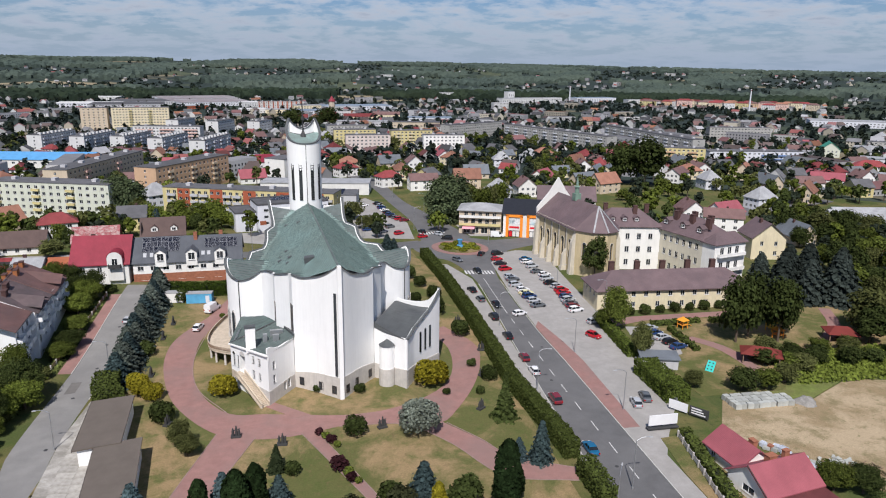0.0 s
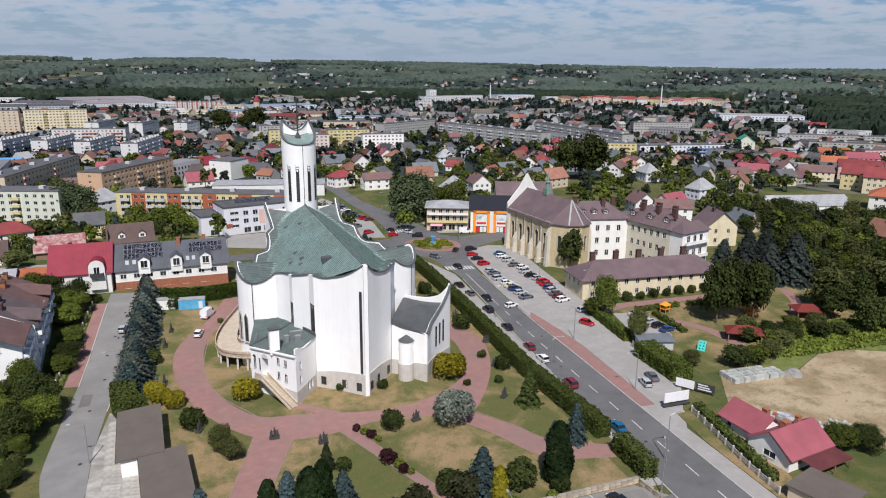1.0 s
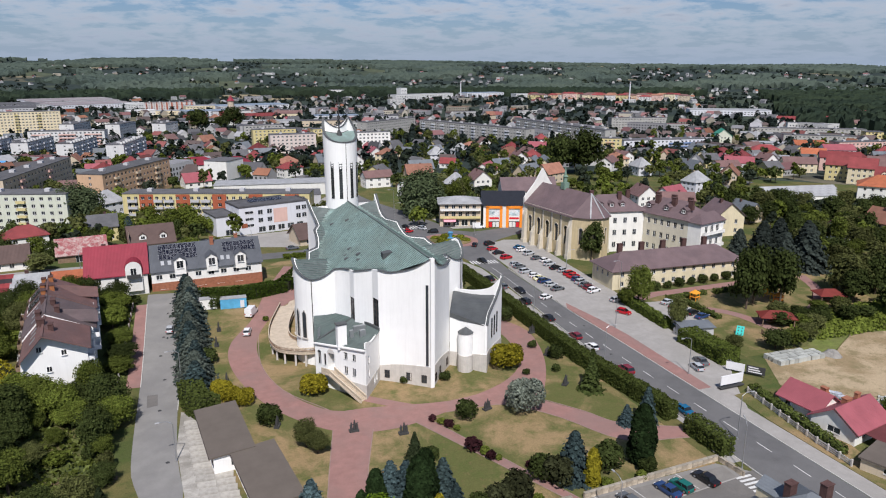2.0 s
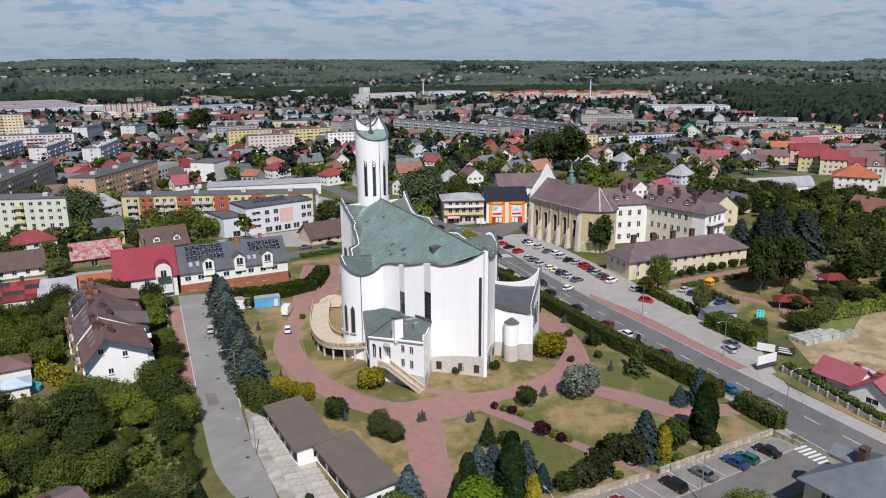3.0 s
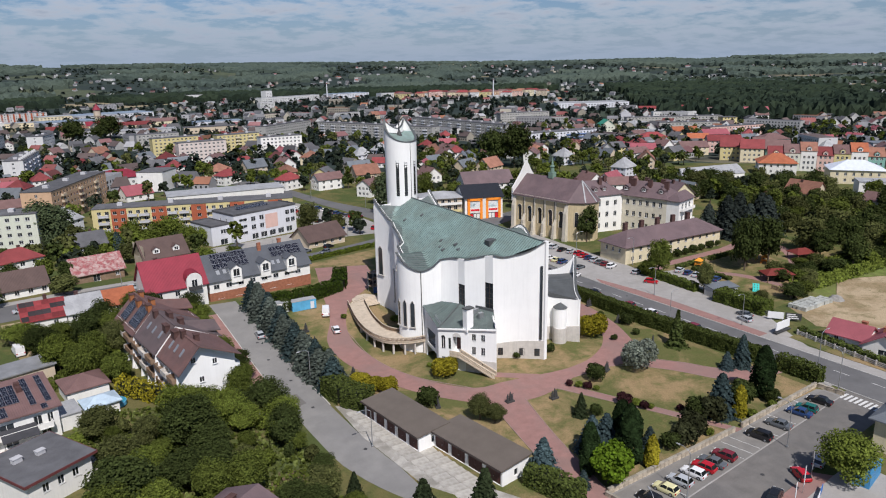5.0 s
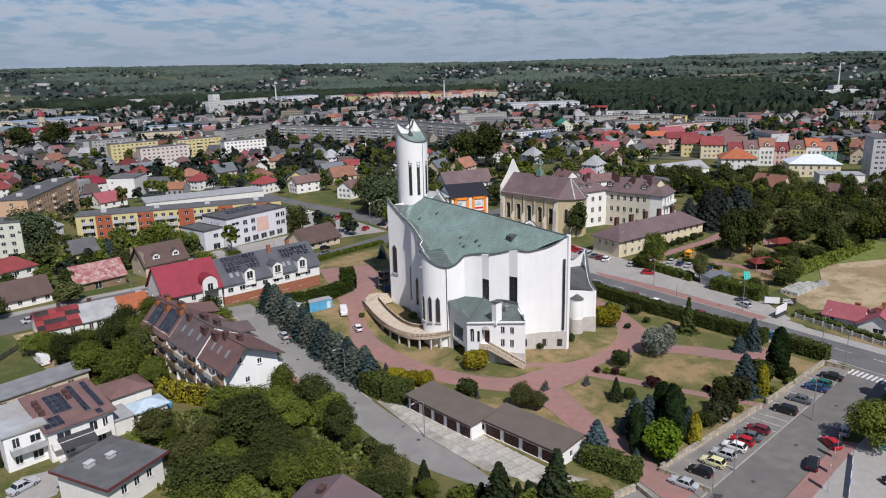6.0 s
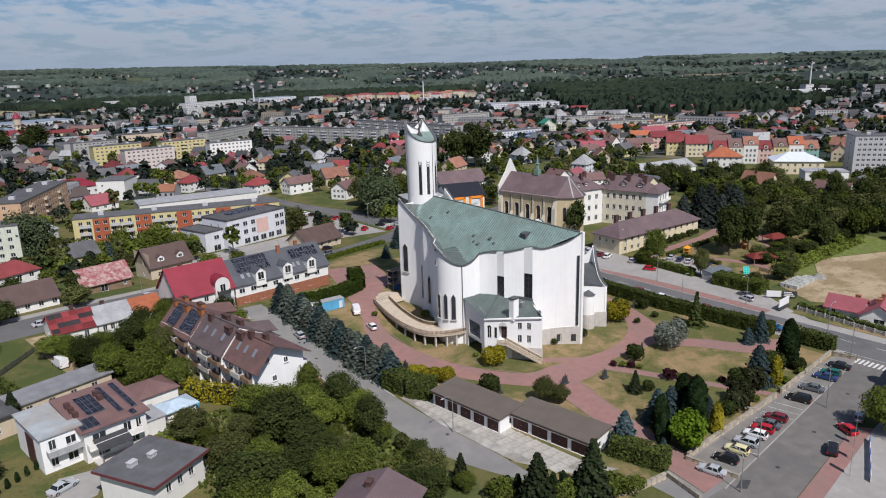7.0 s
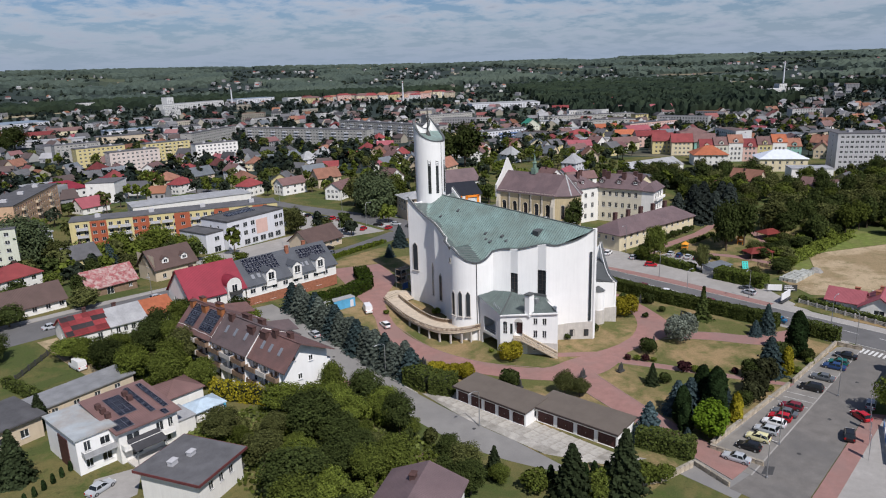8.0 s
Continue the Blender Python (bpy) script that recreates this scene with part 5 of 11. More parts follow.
def building(name, label, category, x, y, w, d, rz, h, roof="gable", rise=3.5, over=0.5, wall=None, top=None, wins=None, group="", bars=1, dark=False, chimneys=(), parapet=0.0, z=0.0, fine=True, plinth=None, brick=None):
    """A rectangular house, ridge along its local x; wins: {'s','e','n','w': openings}."""
    wall, top, wins = wall or WHITE2, top or BROWN_ROOF, wins or {}
    FOOT.append((x, y, w / 2, d / 2, radians(rz)))
    z, sunk = (z or far_hill(x, y)), (0.3 if math.hypot(x, y) < 350 else 2.2)
    b = thing(name, label, category, x, y, z, rz, group)
    X, Y = w / 2, d / 2
    corners = {"s": ((-X, -Y), (X, -Y)), "e": ((X, -Y), (X, Y)), "n": ((X, Y), (-X, Y)), "w": ((-X, Y), (-X, -Y))}
    g = Geo()
    for k, (p, q) in corners.items():
        holed(g, p, q, -sunk, h, wins.get(k, []))
    if roof == "gable":
        for sx in (-1, 1):
            g.add([(sx * X, -Y, h), (sx * X, Y, h), (sx * X, 0, h + rise)], ((0, 1, 2),))
    g.part("wall", wall, b)
    if fine:
        for k, (p, q) in corners.items():
            add_windows(b, p, q, wins.get(k, []), bars=bars, dark=dark)
    elif wins:
        far_windows(b, [(*corners[k], wins[k]) for k in wins])
    g = Geo()
    sl = rise / Y if roof != "flat" else 0
    if roof == "gable":
        for sy in (-1, 1):
            e = (Y + over)
            pts = [(-X - over, sy * e, h - over * sl), (X + over, sy * e, h - over * sl), (X + over, 0, h + rise), (-X - over, 0, h + rise)]
            roof_slab(g, [(px, py, pz + 0.2) for px, py, pz in (pts if sy < 0 else pts[::-1])])
    elif roof == "hip":
        ex, ey, r = X + over, Y + over, max(0.05, X - Y)
        lo = h - over * sl + 0.2
        hi = h + rise + 0.2
        roof_slab(g, [(-ex, -ey, lo), (ex, -ey, lo), (r, 0, hi), (-r, 0, hi)])
        roof_slab(g, [(ex, ey, lo), (-ex, ey, lo), (-r, 0, hi), (r, 0, hi)])
        roof_slab(g, [(ex, -ey, lo), (ex, ey, lo), (r, 0, hi)])
        roof_slab(g, [(-ex, ey, lo), (-ex, -ey, lo), (-r, 0, hi)])
    else:
        g.box(-X - over, -Y - over, h, X + over, Y + over, h + 0.3)
        if parapet:
            for p, q in corners.values():
                wall_line(g, [p, q], h + 0.3, h + 0.3 + parapet, 0.3)
    g.part("roof", top, b)
    if plinth:
        k = Geo()
        for p, q in corners.values():
            wall_line(k, [p, q], -0.3, plinth[0], 0.12)
        k.part("plinth", plinth[1], b)
    for cx, cy, cw, cz in chimneys:
        base = h + (rise * (1 - abs(cy) / Y) if roof != "flat" else 0.2) - 0.5
        c = Geo().box(cx - cw / 2, cy - cw * 0.35, base, cx + cw / 2, cy + cw * 0.35, base + cz).part("chimney", brick or (DARKBRICK if roof != "flat" else GREYR), b)
        if fine:
            Geo().box(cx - cw / 2 - 0.08, cy - cw * 0.35 - 0.08, base + cz, cx + cw / 2 + 0.08, cy + cw * 0.35 + 0.08, base + cz + 0.12).part("chimney_cap", (brick or DARKBRICK) if roof != "flat" else GREYR, c)
    return b


def far_windows(b, sides):
    """Windows of a far house, too small to pick apart."""
    g = Geo()
    for p, q, holes in sides:
        p, q = Vector(p), Vector(q)
        d = (q - p).normalized()
        inn = Vector((-d.y, d.x)) * 0.12
        for s, z, w, h in holes:
            a, c = p + d * (s - w / 2) + inn, p + d * (s + w / 2) + inn
            m, t = p + d * s + inn * 0.8, 0.06
            g.quad((*a, z), (*c, z), (*c, z + h), (*a, z + h), 0)
            g.quad((*(m - d * t), z), (*(m + d * t), z), (*(m + d * t), z + h), (*(m - d * t), z + h), 1)
            g.quad((*(p + d * (s - w / 2) + inn * 0.8), z), (*(p + d * (s + w / 2) + inn * 0.8), z), (*(p + d * (s + w / 2) + inn * 0.8), z + 0.14), (*(p + d * (s - w / 2) + inn * 0.8), z + 0.14), 1)
    tagged(g.part("far_glazing", [GLASS, FRAME], b), kind="stuff")


def dormer(b, x, y0, y1, z, w, h, wall, top, sy=-1):
    """A gabled dormer standing out of a roof slope."""
    g = Geo()
    g.hexa([(x - w / 2, sy * y0, z), (x + w / 2, sy * y0, z), (x + w / 2, sy * y1, z), (x - w / 2, sy * y1, z), (x - w / 2, sy * y0, z + h), (x + w / 2, sy * y0, z + h), (x + w / 2, sy * y1, z + h), (x - w / 2, sy * y1, z + h)])
    g.add([(x - w / 2, sy * y0, z + h), (x + w / 2, sy * y0, z + h), (x, sy * y0, z + h + w * 0.35)], ((0, 1, 2),))
    dm = g.part("dormer", wall, b)
    r = Geo()
    for s in (-1, 1):
        pts = [(x + s * (w / 2 + 0.15), sy * (y0 + 0.2), z + h - 0.05), (x + s * (w / 2 + 0.15), sy * y1, z + h - 0.05), (x, sy * y1, z + h + w * 0.35 + 0.08), (x, sy * (y0 + 0.2), z + h + w * 0.35 + 0.08)]
        roof_slab(r, pts, 0.12)
    r.part("dormer_roof", top, dm)
    hh = min(h * 0.75, 2.1)
    f, pn = window_mesh(w * 0.6, hh, 1)
    win = place("window", f, b, pose(x, sy * (y0 + 0.05), z + h - hh - 0.12, 0, 0, 0 if sy < 0 else 180))
    place("pane", pn, win, pose(0, 0, 0))


def solar(b, x, y, z, cols, rows, pitch, w=1.0, h=1.7):
    """Solar panels lying in a slope that falls towards -y at that angle (degrees)."""
    for i in range(cols):
        for j in range(rows):
            if "solar" not in WINDOWS:
                g = Geo()
                xs = (-0.485, -0.455, -0.17, -0.15, 0.15, 0.17, 0.455, 0.485)
                ys = (-0.835, -0.805, -0.42, -0.40, -0.01, 0.01, 0.40, 0.42, 0.805, 0.835)
                for a in range(7):
                    for c in range(9):
                        g.quad((xs[a], ys[c], 0.05), (xs[a + 1], ys[c], 0.05), (xs[a + 1], ys[c + 1], 0.05), (xs[a], ys[c + 1], 0.05), 0 if a % 2 and c % 2 else 1)
                for a in range(7):
                    for e in (-0.835, 0.835):
                        g.quad((xs[a], e, 0), (xs[a + 1], e, 0), (xs[a + 1], e, 0.05), (xs[a], e, 0.05), 1)
                WINDOWS["solar"] = g.data("solar_panel", [PANEL, METAL])
            yy = (j - (rows - 1) / 2) * h
            m = pose(x + (i - (cols - 1) / 2) * w, y, z, pitch, 0, 0) @ pose(0, yy, 0.08)
            place("solar_panel", WINDOWS["solar"], b, m)


def balcony(b, x, y, z, w, d=1.2, m=None, sy=-1):
    g = Geo().box(x - w / 2, min(y, y + sy * d), z, x + w / 2, max(y, y + sy * d), z + 0.15)
    bl = g.part("balcony", m or PLINTH, b)
    k = Geo()
    ye = y + sy * (d - 0.05)
    k.box(x - w / 2, min(ye, ye + 0.05), z + 0.15, x + w / 2, max(ye, ye + 0.05), z + 1.05)
    for s in (-1, 1):
        k.box(x + s * w / 2 - 0.03, min(y, y + sy * d), z + 0.15, x + s * w / 2 + 0.03, max(y, y + sy * d), z + 1.05)
    k.part("railing", m or FRAME, bl)


# garages
for gx, gy, L, group in ((-38.9, 120.6, 17.4, "garages"), (-33.4, 104.0, 17.0, "garages")):
    b = thing("garage_row", "row of garages with flat brown roof and dark red doors", "garage", gx, gy, 0, -83.5 + 2 * (gy < 110), group)
    # local x runs south along the row, doors towards local -y (west)
    g = Geo()
    n = 5 if gy > 110 else 4
    holes = [(L * (i + 0.5) / n, 0.15, L / n - 0.7, 2.2) for i in range(n)]
    p = ((-L / 2, -3.2), (L / 2, -3.2), (L / 2, 3.2), (-L / 2, 3.2))
    for i in range(4):
        holed(g, p[i], p[(i + 1) % 4], 0, 3.0, holes if i == 0 else ([(3.2, 0.9, 0.8, 1.2)] if i == 1 else []), 0.25)
    g.part("wall", WHITE, b, "white plastered wall")
    for s, z, w, h in holes:
        dgeo = Geo()
        x0 = -L / 2 + s
        for k in range(6):
            a, c = x0 - w / 2 + k * w / 6, x0 - w / 2 + (k + 1) * w / 6
            dgeo.quad((a, -3.0, z), (a + 0.05, -3.05, z), (a + 0.05, -3.05, z + h), (a, -3.0, z + h)).quad((a + 0.05, -3.05, z), (c - 0.05, -3.05, z), (c - 0.05, -3.05, z + h), (a + 0.05, -3.05, z + h)).quad((c - 0.05, -3.05, z), (c, -3.0, z), (c, -3.0, z + h), (c - 0.05, -3.05, z + h))
        dr = dgeo.part("garage_door", DOORM, b, "dark red boarded door")
        Geo().box(x0 - 0.1, -3.09, 1.1, x0 + 0.1, -3.05, 1.15).part("handle", METAL, dr)
    Geo().quad((L / 2 - 0.2, -0.4, 0.9), (L / 2 - 0.2, 0.4, 0.9), (L / 2 - 0.2, 0.4, 2.1), (L / 2 - 0.2, -0.4, 2.1)).part("pane", GLASS, b)
    g = Geo().hexa([(-L / 2 - 0.4, -3.9, 3.05), (L / 2 + 0.4, -3.9, 3.05), (L / 2 + 0.4, 3.6, 3.45), (-L / 2 - 0.4, 3.6, 3.45), (-L / 2 - 0.4, -3.9, 3.35), (L / 2 + 0.4, -3.9, 3.35), (L / 2 + 0.4, 3.6, 3.75), (-L / 2 - 0.4, 3.6, 3.75)])
    g.part("roof", GARAGE_ROOF, b, "flat brown felt roof")
    g = Geo()
    wall_line(g, [(-L / 2 - 0.42, -3.93), (L / 2 + 0.42, -3.93)], 3.0, 3.4, 0.06)
    g.part("fascia", DARKFRAME, b)

ORANGEBRICK = mat("orange_brick", (0.30, 0.115, 0.045), var=0.2, scale=1.5, bump=0.3)
# terrace of houses along the street: local x runs north, local +y west, the ridge over y = 0
def terrace_house(s0, s1, W, E, eave, low, top, stacks, brick, panels, roof, south, gables):
    """One house of the row from s0 to s1 along the ridge line; W, E: the long walls, eave and low their eaves."""
    X, sm = (s1 - s0) / 2, (s0 + s1) / 2
    rx, yc = -69.6 - 0.1205 * sm, 145.2 + 0.9927 * sm
    b = thing("terraced_house", "white terraced house with brown tiled roof and many chimneys", "house", rx, yc, 0, 96.9, "terrace houses along the street", flat=True)
    FOOT.append((rx, yc, X, 7.0, radians(97)))
    gl = land(rx - 4, yc)
    n = 3
    fl = [gl + 0.9 + 2.8 * k for k in range(3)]
    rows = [(X * 2 * (a + 0.5) / n, z, 1.5, 1.5) for a in range(n) for z in fl]
    doors = [(X * 2 * (a + 0.5) / n, z - 0.5, 2.1, 2.0) for a in range(n) for z in fl]
    g = Geo()
    holed(g, (-X, E), (X, E), 0, low, rows)
    holed(g, (X, W), (-X, W), 0, eave, doors)
    for sx in (-1, 1):
        g.add([(sx * X, W, 0), (sx * X, E, 0), (sx * X, E, low), (sx * X, 0, top), (sx * X, W, eave)], ((0, 1, 2, 3, 4),))
    g.part("wall", WHITE, b)
    add_windows(b, (-X, E), (X, E), rows)
    add_windows(b, (X, W), (-X, W), doors)
    g = Geo()
    for wy, ev in ((W, eave), (E, low)):
        sl = (top - ev) / abs(wy)
        e, lo = wy + math.copysign(0.7, wy), ev - 0.7 * sl + 0.2
        pts = [(-X - south, e, lo), (X + 0.02, e, lo), (X + 0.02, 0, top + 0.2), (-X - south, 0, top + 0.2)]
        roof_slab(g, pts if wy < 0 else pts[::-1])
    g.part("roof", roof, b)
    k = Geo().sweep([(-X - south, 0, top + 0.24), (X, 0, top + 0.24)], 0.4, 0.12)
    k.part("ridge_tiles", roof, b)
    for wy, ev in ((W, eave), (E, low)):
        e, lo = wy + math.copysign(0.76, wy), ev - 0.7 * (top - ev) / abs(wy) + 0.1
        Geo().tube((-X - south, e, lo), (X, e, lo), 0.09, 0.09, 6).part("gutter", DARKFRAME, b)
    # slanting party fins between the western balconies
    for a in range(n + 1):
        fx = -X + 0.2 + (2 * X - 0.4) * a / n
        Geo().hexa([(fx - 0.12, W, gl), (fx + 0.12, W, gl), (fx + 0.12, W + 1.5, gl), (fx - 0.12, W + 1.5, gl), (fx - 0.12, W, eave - 0.3), (fx + 0.12, W, eave - 0.3), (fx + 0.12, W + 0.5, eave - 0.6), (fx - 0.12, W + 0.5, eave - 0.6)]).part("party_fin", WHITE, b, "slanting white fin wall")
    for a in range(n):
        for z in fl[1:]:
            balcony(b, -X + 2 * X * (a + 0.5) / n, W, z - 0.7, 2 * X / n - 0.5, 1.5, PLINTH if a % 2 else WOOD, 1)
            balcony(b, -X + 2 * X * (a + 0.5) / n, E, z - 0.7, 2.8, 1.1, WHITE, -1)
    for cx, cy, cw in stacks:
        z = top - (top - (eave if cy > 0 else low)) * abs(cy) / (W if cy > 0 else -E)
        c = Geo().box(cx - cw / 2, cy - 0.45, z - 0.6, cx + cw / 2, cy + 0.45, z + 1.35).part("chimney", brick, b)
        Geo().box(cx - cw / 2 - 0.08, cy - 0.53, z + 1.35, cx + cw / 2 + 0.08, cy + 0.53, z + 1.5).part("chimney_cap", DARKBRICK, c)
    tilt = -math.degrees(math.atan2(top - eave, W))
    for cx, c, r in panels:
        cy = W * 0.52
        solar(b, cx, cy, top - (top - eave) * cy / W + 0.25, c, r, tilt)
    for cx in gables:
        # low cross roof running out towards the street
        g = Geo()
        zt = top - 0.5
        for q in (-1, 1):
            roof_slab(g, [(cx, E - 1.2, zt - 1.6), (cx, -1.2, zt), (cx + q * 3.4, -1.2, zt - 1.5), (cx + q * 3.4, E - 1.2, zt - 3.0)], 0.2)
        g.part("cross_roof", roof, b)
    for xx in (-X * 0.55, 0.1, X * 0.5):
        if not panels:
            yy = W * 0.55
            zz, k = top - (top - eave) * yy / W + 0.25, 0.55 * (top - eave) / W
            Geo().hexa([(xx + a, yy + q, zz + c - (k if q > 0 else -k)) for c in (-0.02, 0.09) for a, q in ((-0.4, -0.55), (0.4, -0.55), (0.4, 0.55), (-0.4, 0.55))]).part("roof_window", METAL, b, "small roof window")
    return b


ROOF_A = mat("red_brown_tile_roof", (0.150, 0.083, 0.074), rough=0.7, var=0.2, scale=0.4, bump=0.35, ribs=("X", 0.35), tint=(0.105, 0.07, 0.066), tint_scale=0.25, tint_amt=0.6)
ROOF_B = mat("plum_grey_tile_roof", (0.122, 0.090, 0.090), rough=0.7, var=0.2, scale=0.4, bump=0.35, ribs=("X", 0.35), tint=(0.085, 0.07, 0.07), tint_scale=0.25, tint_amt=0.6)
b = terrace_house(0.0, 11.0, 3.6, -7.2, 11.7, 12.4, 15.7, ((-2.0, -1.4, 1.2), (0.6, 0.2, 1.2), (3.6, 0.9, 2.0)), DARKBRICK, (), ROOF_A, 1.7, ())
f, pn = window_mesh(0.95, 1.15, 1)
for q, z in ((0.9, 12.2), (-3.2, 11.0), (-0.4, 8.0)):
    place("pane", pn, place("window", f, b, pose(-5.53, q, z, 0, 0, -90)), pose(0, 0, 0))
terrace_house(11.0, 24.5, 4.0, -8.4, 11.9, 12.0, 16.2, ((-4.6, 1.2, 2.0), (-3.2, -2.2, 1.8), (1.0, -1.4, 2.4), (3.6, 0.6, 1.4)), DARKBRICK, (), ROOF_B, 0.0, (-2.0,))
terrace_house(24.5, 38.5, 4.3, -8.8, 11.9, 12.0, 16.4, ((-5.8, 0.6, 1.8), (-2.6, -1.0, 2.2), (0.2, 1.0, 1.8), (3.8, -0.6, 1.6), (5.4, 1.0, 1.4)), ORANGEBRICK, ((-3.8, 5, 3), (2.8, 4, 3)), ROOF_A, 0.0, (1.5,))

# duplex: red half and grey half with dormers
SX = [(3.5 + 4.4 * k, 4.4, 1.3, 1.5) for k in range(2)]
b = building("house", "white house with bright red sheet roof and arched dormer", "house", -61.8, 207.5, 15.0, 14, 2, 6.0, "gable", 6.4, 0.5, WHITE2, RED_ROOF, {"s": [(3, 3.6, 1.2, 1.4), (7.4, 3.6, 1.2, 1.4), (3, 0.8, 1.2, 1.4)], "w": [(4, 3.4, 1.2, 1.4), (9, 3.4, 1.2, 1.4)]}, chimneys=((-3, 1.5, 1.0, 2.0),))
g = Geo()
prof = [(2.0 * math.cos(t), 7.4 + 2.0 * math.sin(t)) for t in [math.pi * k / 12 for k in range(13)]]
prof = [(2.0, 1.2)] + prof + [(-2.0, 1.2)]
g.add([(4.2 + x, -7.9, z) for x, z in prof] + [(4.2 + x, -1.5, z) for x, z in prof], [tuple(range(15))] + [(k, k + 15, k + 16, k + 1) for k in range(14)])
arch = g.part("dormer", WHITE2, b, "white arched dormer")
Geo().sweep([(4.2 + 1.06 * x, -4.9, z + 0.08) for x, z in prof[1:-1]], 5.9, 0.2).part("dormer_roof", RED_ROOF, arch)
f, pn = window_mesh(1.5, 2.1, 1)
place("pane", pn, place("window", f, b, pose(4.2, -7.93, 5.5)), pose(0, 0, 0))
balcony(b, 4.2, -7.9, 5.0, 3.2, 1.1, IRON)
b = building("house", "long white house with grey roof, white dormers and brick base", "house", -38.9, 209.6, 29.5, 13.5, 3.5, 6.2, "gable", 5.6, 0.5, WHITE2, DARKSHEET,
             {"s": [(2.0 + 3.4 * k, 3.7, 1.6, 1.3) for k in range(8)] + [(3.0 + 5 * k, 0.9, 2.0, 0.9) for k in range(5)], "e": [(4, 3.4, 1.2, 1.4), (9, 3.4, 1.2, 1.4)]}, chimneys=((2, -1.0, 1.0, 2.6), (9, 1, 1.0, 2.4)), plinth=(2.8, BRICK), brick=BRICK)
for dx in (-7.2, 1.2, 9.0):
    dormer(b, dx, 7.3, 2.2, 4.8, 3.0, 4.0, WHITE2, DARKSHEET)
for dx, c, r in ((-7.4, 10, 3), (9.2, 9, 2)):
    solar(b, dx, -2.3, 6.2 + 5.6 * (1 - 2.3 / 6.75) + 0.28, c, r, math.degrees(math.atan2(5.6, 6.75)))
for dx in (-11.6, -9.8, 4.2, 5.8):
    zz = 6.2 + 5.6 * (1 - 5.2 / 6.75) + 0.3
    Geo().hexa([(dx - 0.45, -5.7, zz - 0.45), (dx + 0.45, -5.7, zz - 0.45), (dx + 0.45, -4.7, zz + 0.45), (dx - 0.45, -4.7, zz + 0.45), (dx - 0.45, -5.7, zz - 0.33), (dx + 0.45, -5.7, zz - 0.33), (dx + 0.45, -4.7, zz + 0.57), (dx - 0.45, -4.7, zz + 0.57)]).part("roof_window", METAL, b)

# houses round the west road
DARKTILE = mat("dark_brown_tile_roof", (0.092, 0.060, 0.052), rough=0.6, var=0.16, scale=0.35, bump=0.35, ribs=("X", 0.35), obj_var=0.08)
b = building("house", "pale house with dark brown tiled roof and two small dormers", "house", -55.5, 255, 14, 11, 8, 4.6, "gable", 5.0, 0.6, BEIGE, DARKTILE, {"s": win_grid(15, 4, 1, 1.2, 1.4, 1.2, 3), "w": [(6, 1.2, 1.2, 1.4), (6, 4.6, 1.2, 1.4), (6, 7.6, 1, 1.1)]})
for dx in (-2.8, 3.6):
    dormer(b, dx, 4.5, 1.4, 5.6, 2.2, 1.4, WHITE2, DARKTILE)
b = building("barn", "old wooden barn with faded red and white patched roof", "barn", -76.0, 248.6, 14, 9, 8, 3.2, "gable", 4.0, 0.6, WOOD, mat("patched_roof", (0.27, 0.085, 0.088), var=0.3, scale=1.2, tint=(0.42, 0.34, 0.31), tint_scale=0.9, tint_amt=0.85, bump=0.2), {"s": [(6, 0.2, 2.0, 2.2), (12, 1, 1, 1)]})
PATCH = mat("red_tile_sheets", (0.19, 0.032, 0.034), var=0.15, obj_var=0.4, bump=0.2)
BLACKTILE = mat("black_tile_sheets", (0.035, 0.028, 0.03), var=0.15, obj_var=0.3, bump=0.2)
b = building("house", "small white house with patchwork red and dark roof", "house", -92.4, 209.8, 9.4, 11, 2, 2.9, "gable", 3.1, 0.4, WHITE2, PATCH, {"s": [(7.0, 0.1, 1.1, 2.0), (3, 0.9, 1.2, 1.1)], "w": [(5.5, 1.0, 1.1, 1.2)]}, chimneys=((1, 0.6, 0.8, 2),))
sl = math.atan2(3.1, 5.5)
for i in range(6):
    for j in range(4):
        m = pose(-4.1 + i * 1.64, -(0.8 + j * 1.42), 2.9 + 3.1 * (1 - (0.8 + j * 1.42) / 5.5) + 0.22, math.degrees(sl), 0, 0)
        if "patch" not in WINDOWS:
            WINDOWS["patch"] = Geo().box(-0.81, -0.81, 0, 0.81, 0.81, 0.04).data("roof_sheet", PATCH)
            WINDOWS["patch_dark"] = Geo().box(-0.81, -0.81, 0, 0.81, 0.81, 0.04).data("roof_sheet", BLACKTILE)
        place("roof_sheet", WINDOWS["patch_dark" if (i * 5 + j * 7) % 8 in (0, 3, 5) else "patch"], b, m)
b = building("house", "low white house with pale grey sheet roof", "house", -83.4, 209.9, 8.4, 11, 3, 2.9, "gable", 2.9, 0.4, WHITE2, LIGHT_ROOF, {"s": win_grid(8.4, 4, 1, 1.0, 1.4, 0.9, 3, 0.6)}, chimneys=((-1, 1, 0.9, 1.8),))
building("house", "low house with orange tiled roof", "house", -74.8, 212.6, 7.6, 11.5, 3, 2.5, "gable", 2.6, 0.4, WHITE2, TILE_ROOF, {"s": win_grid(9, 2, 1, 1.1, 1.3, 0.9, 3)})
building("house", "low house with dark brown roof among trees", "house", -99.0, 242.5, 18, 9.5, 8, 2.9, "gable", 4.0, 0.6, WHITE2, DARKTILE, {"s": win_grid(20, 5, 1, 1.2, 1.4, 0.9, 3)})
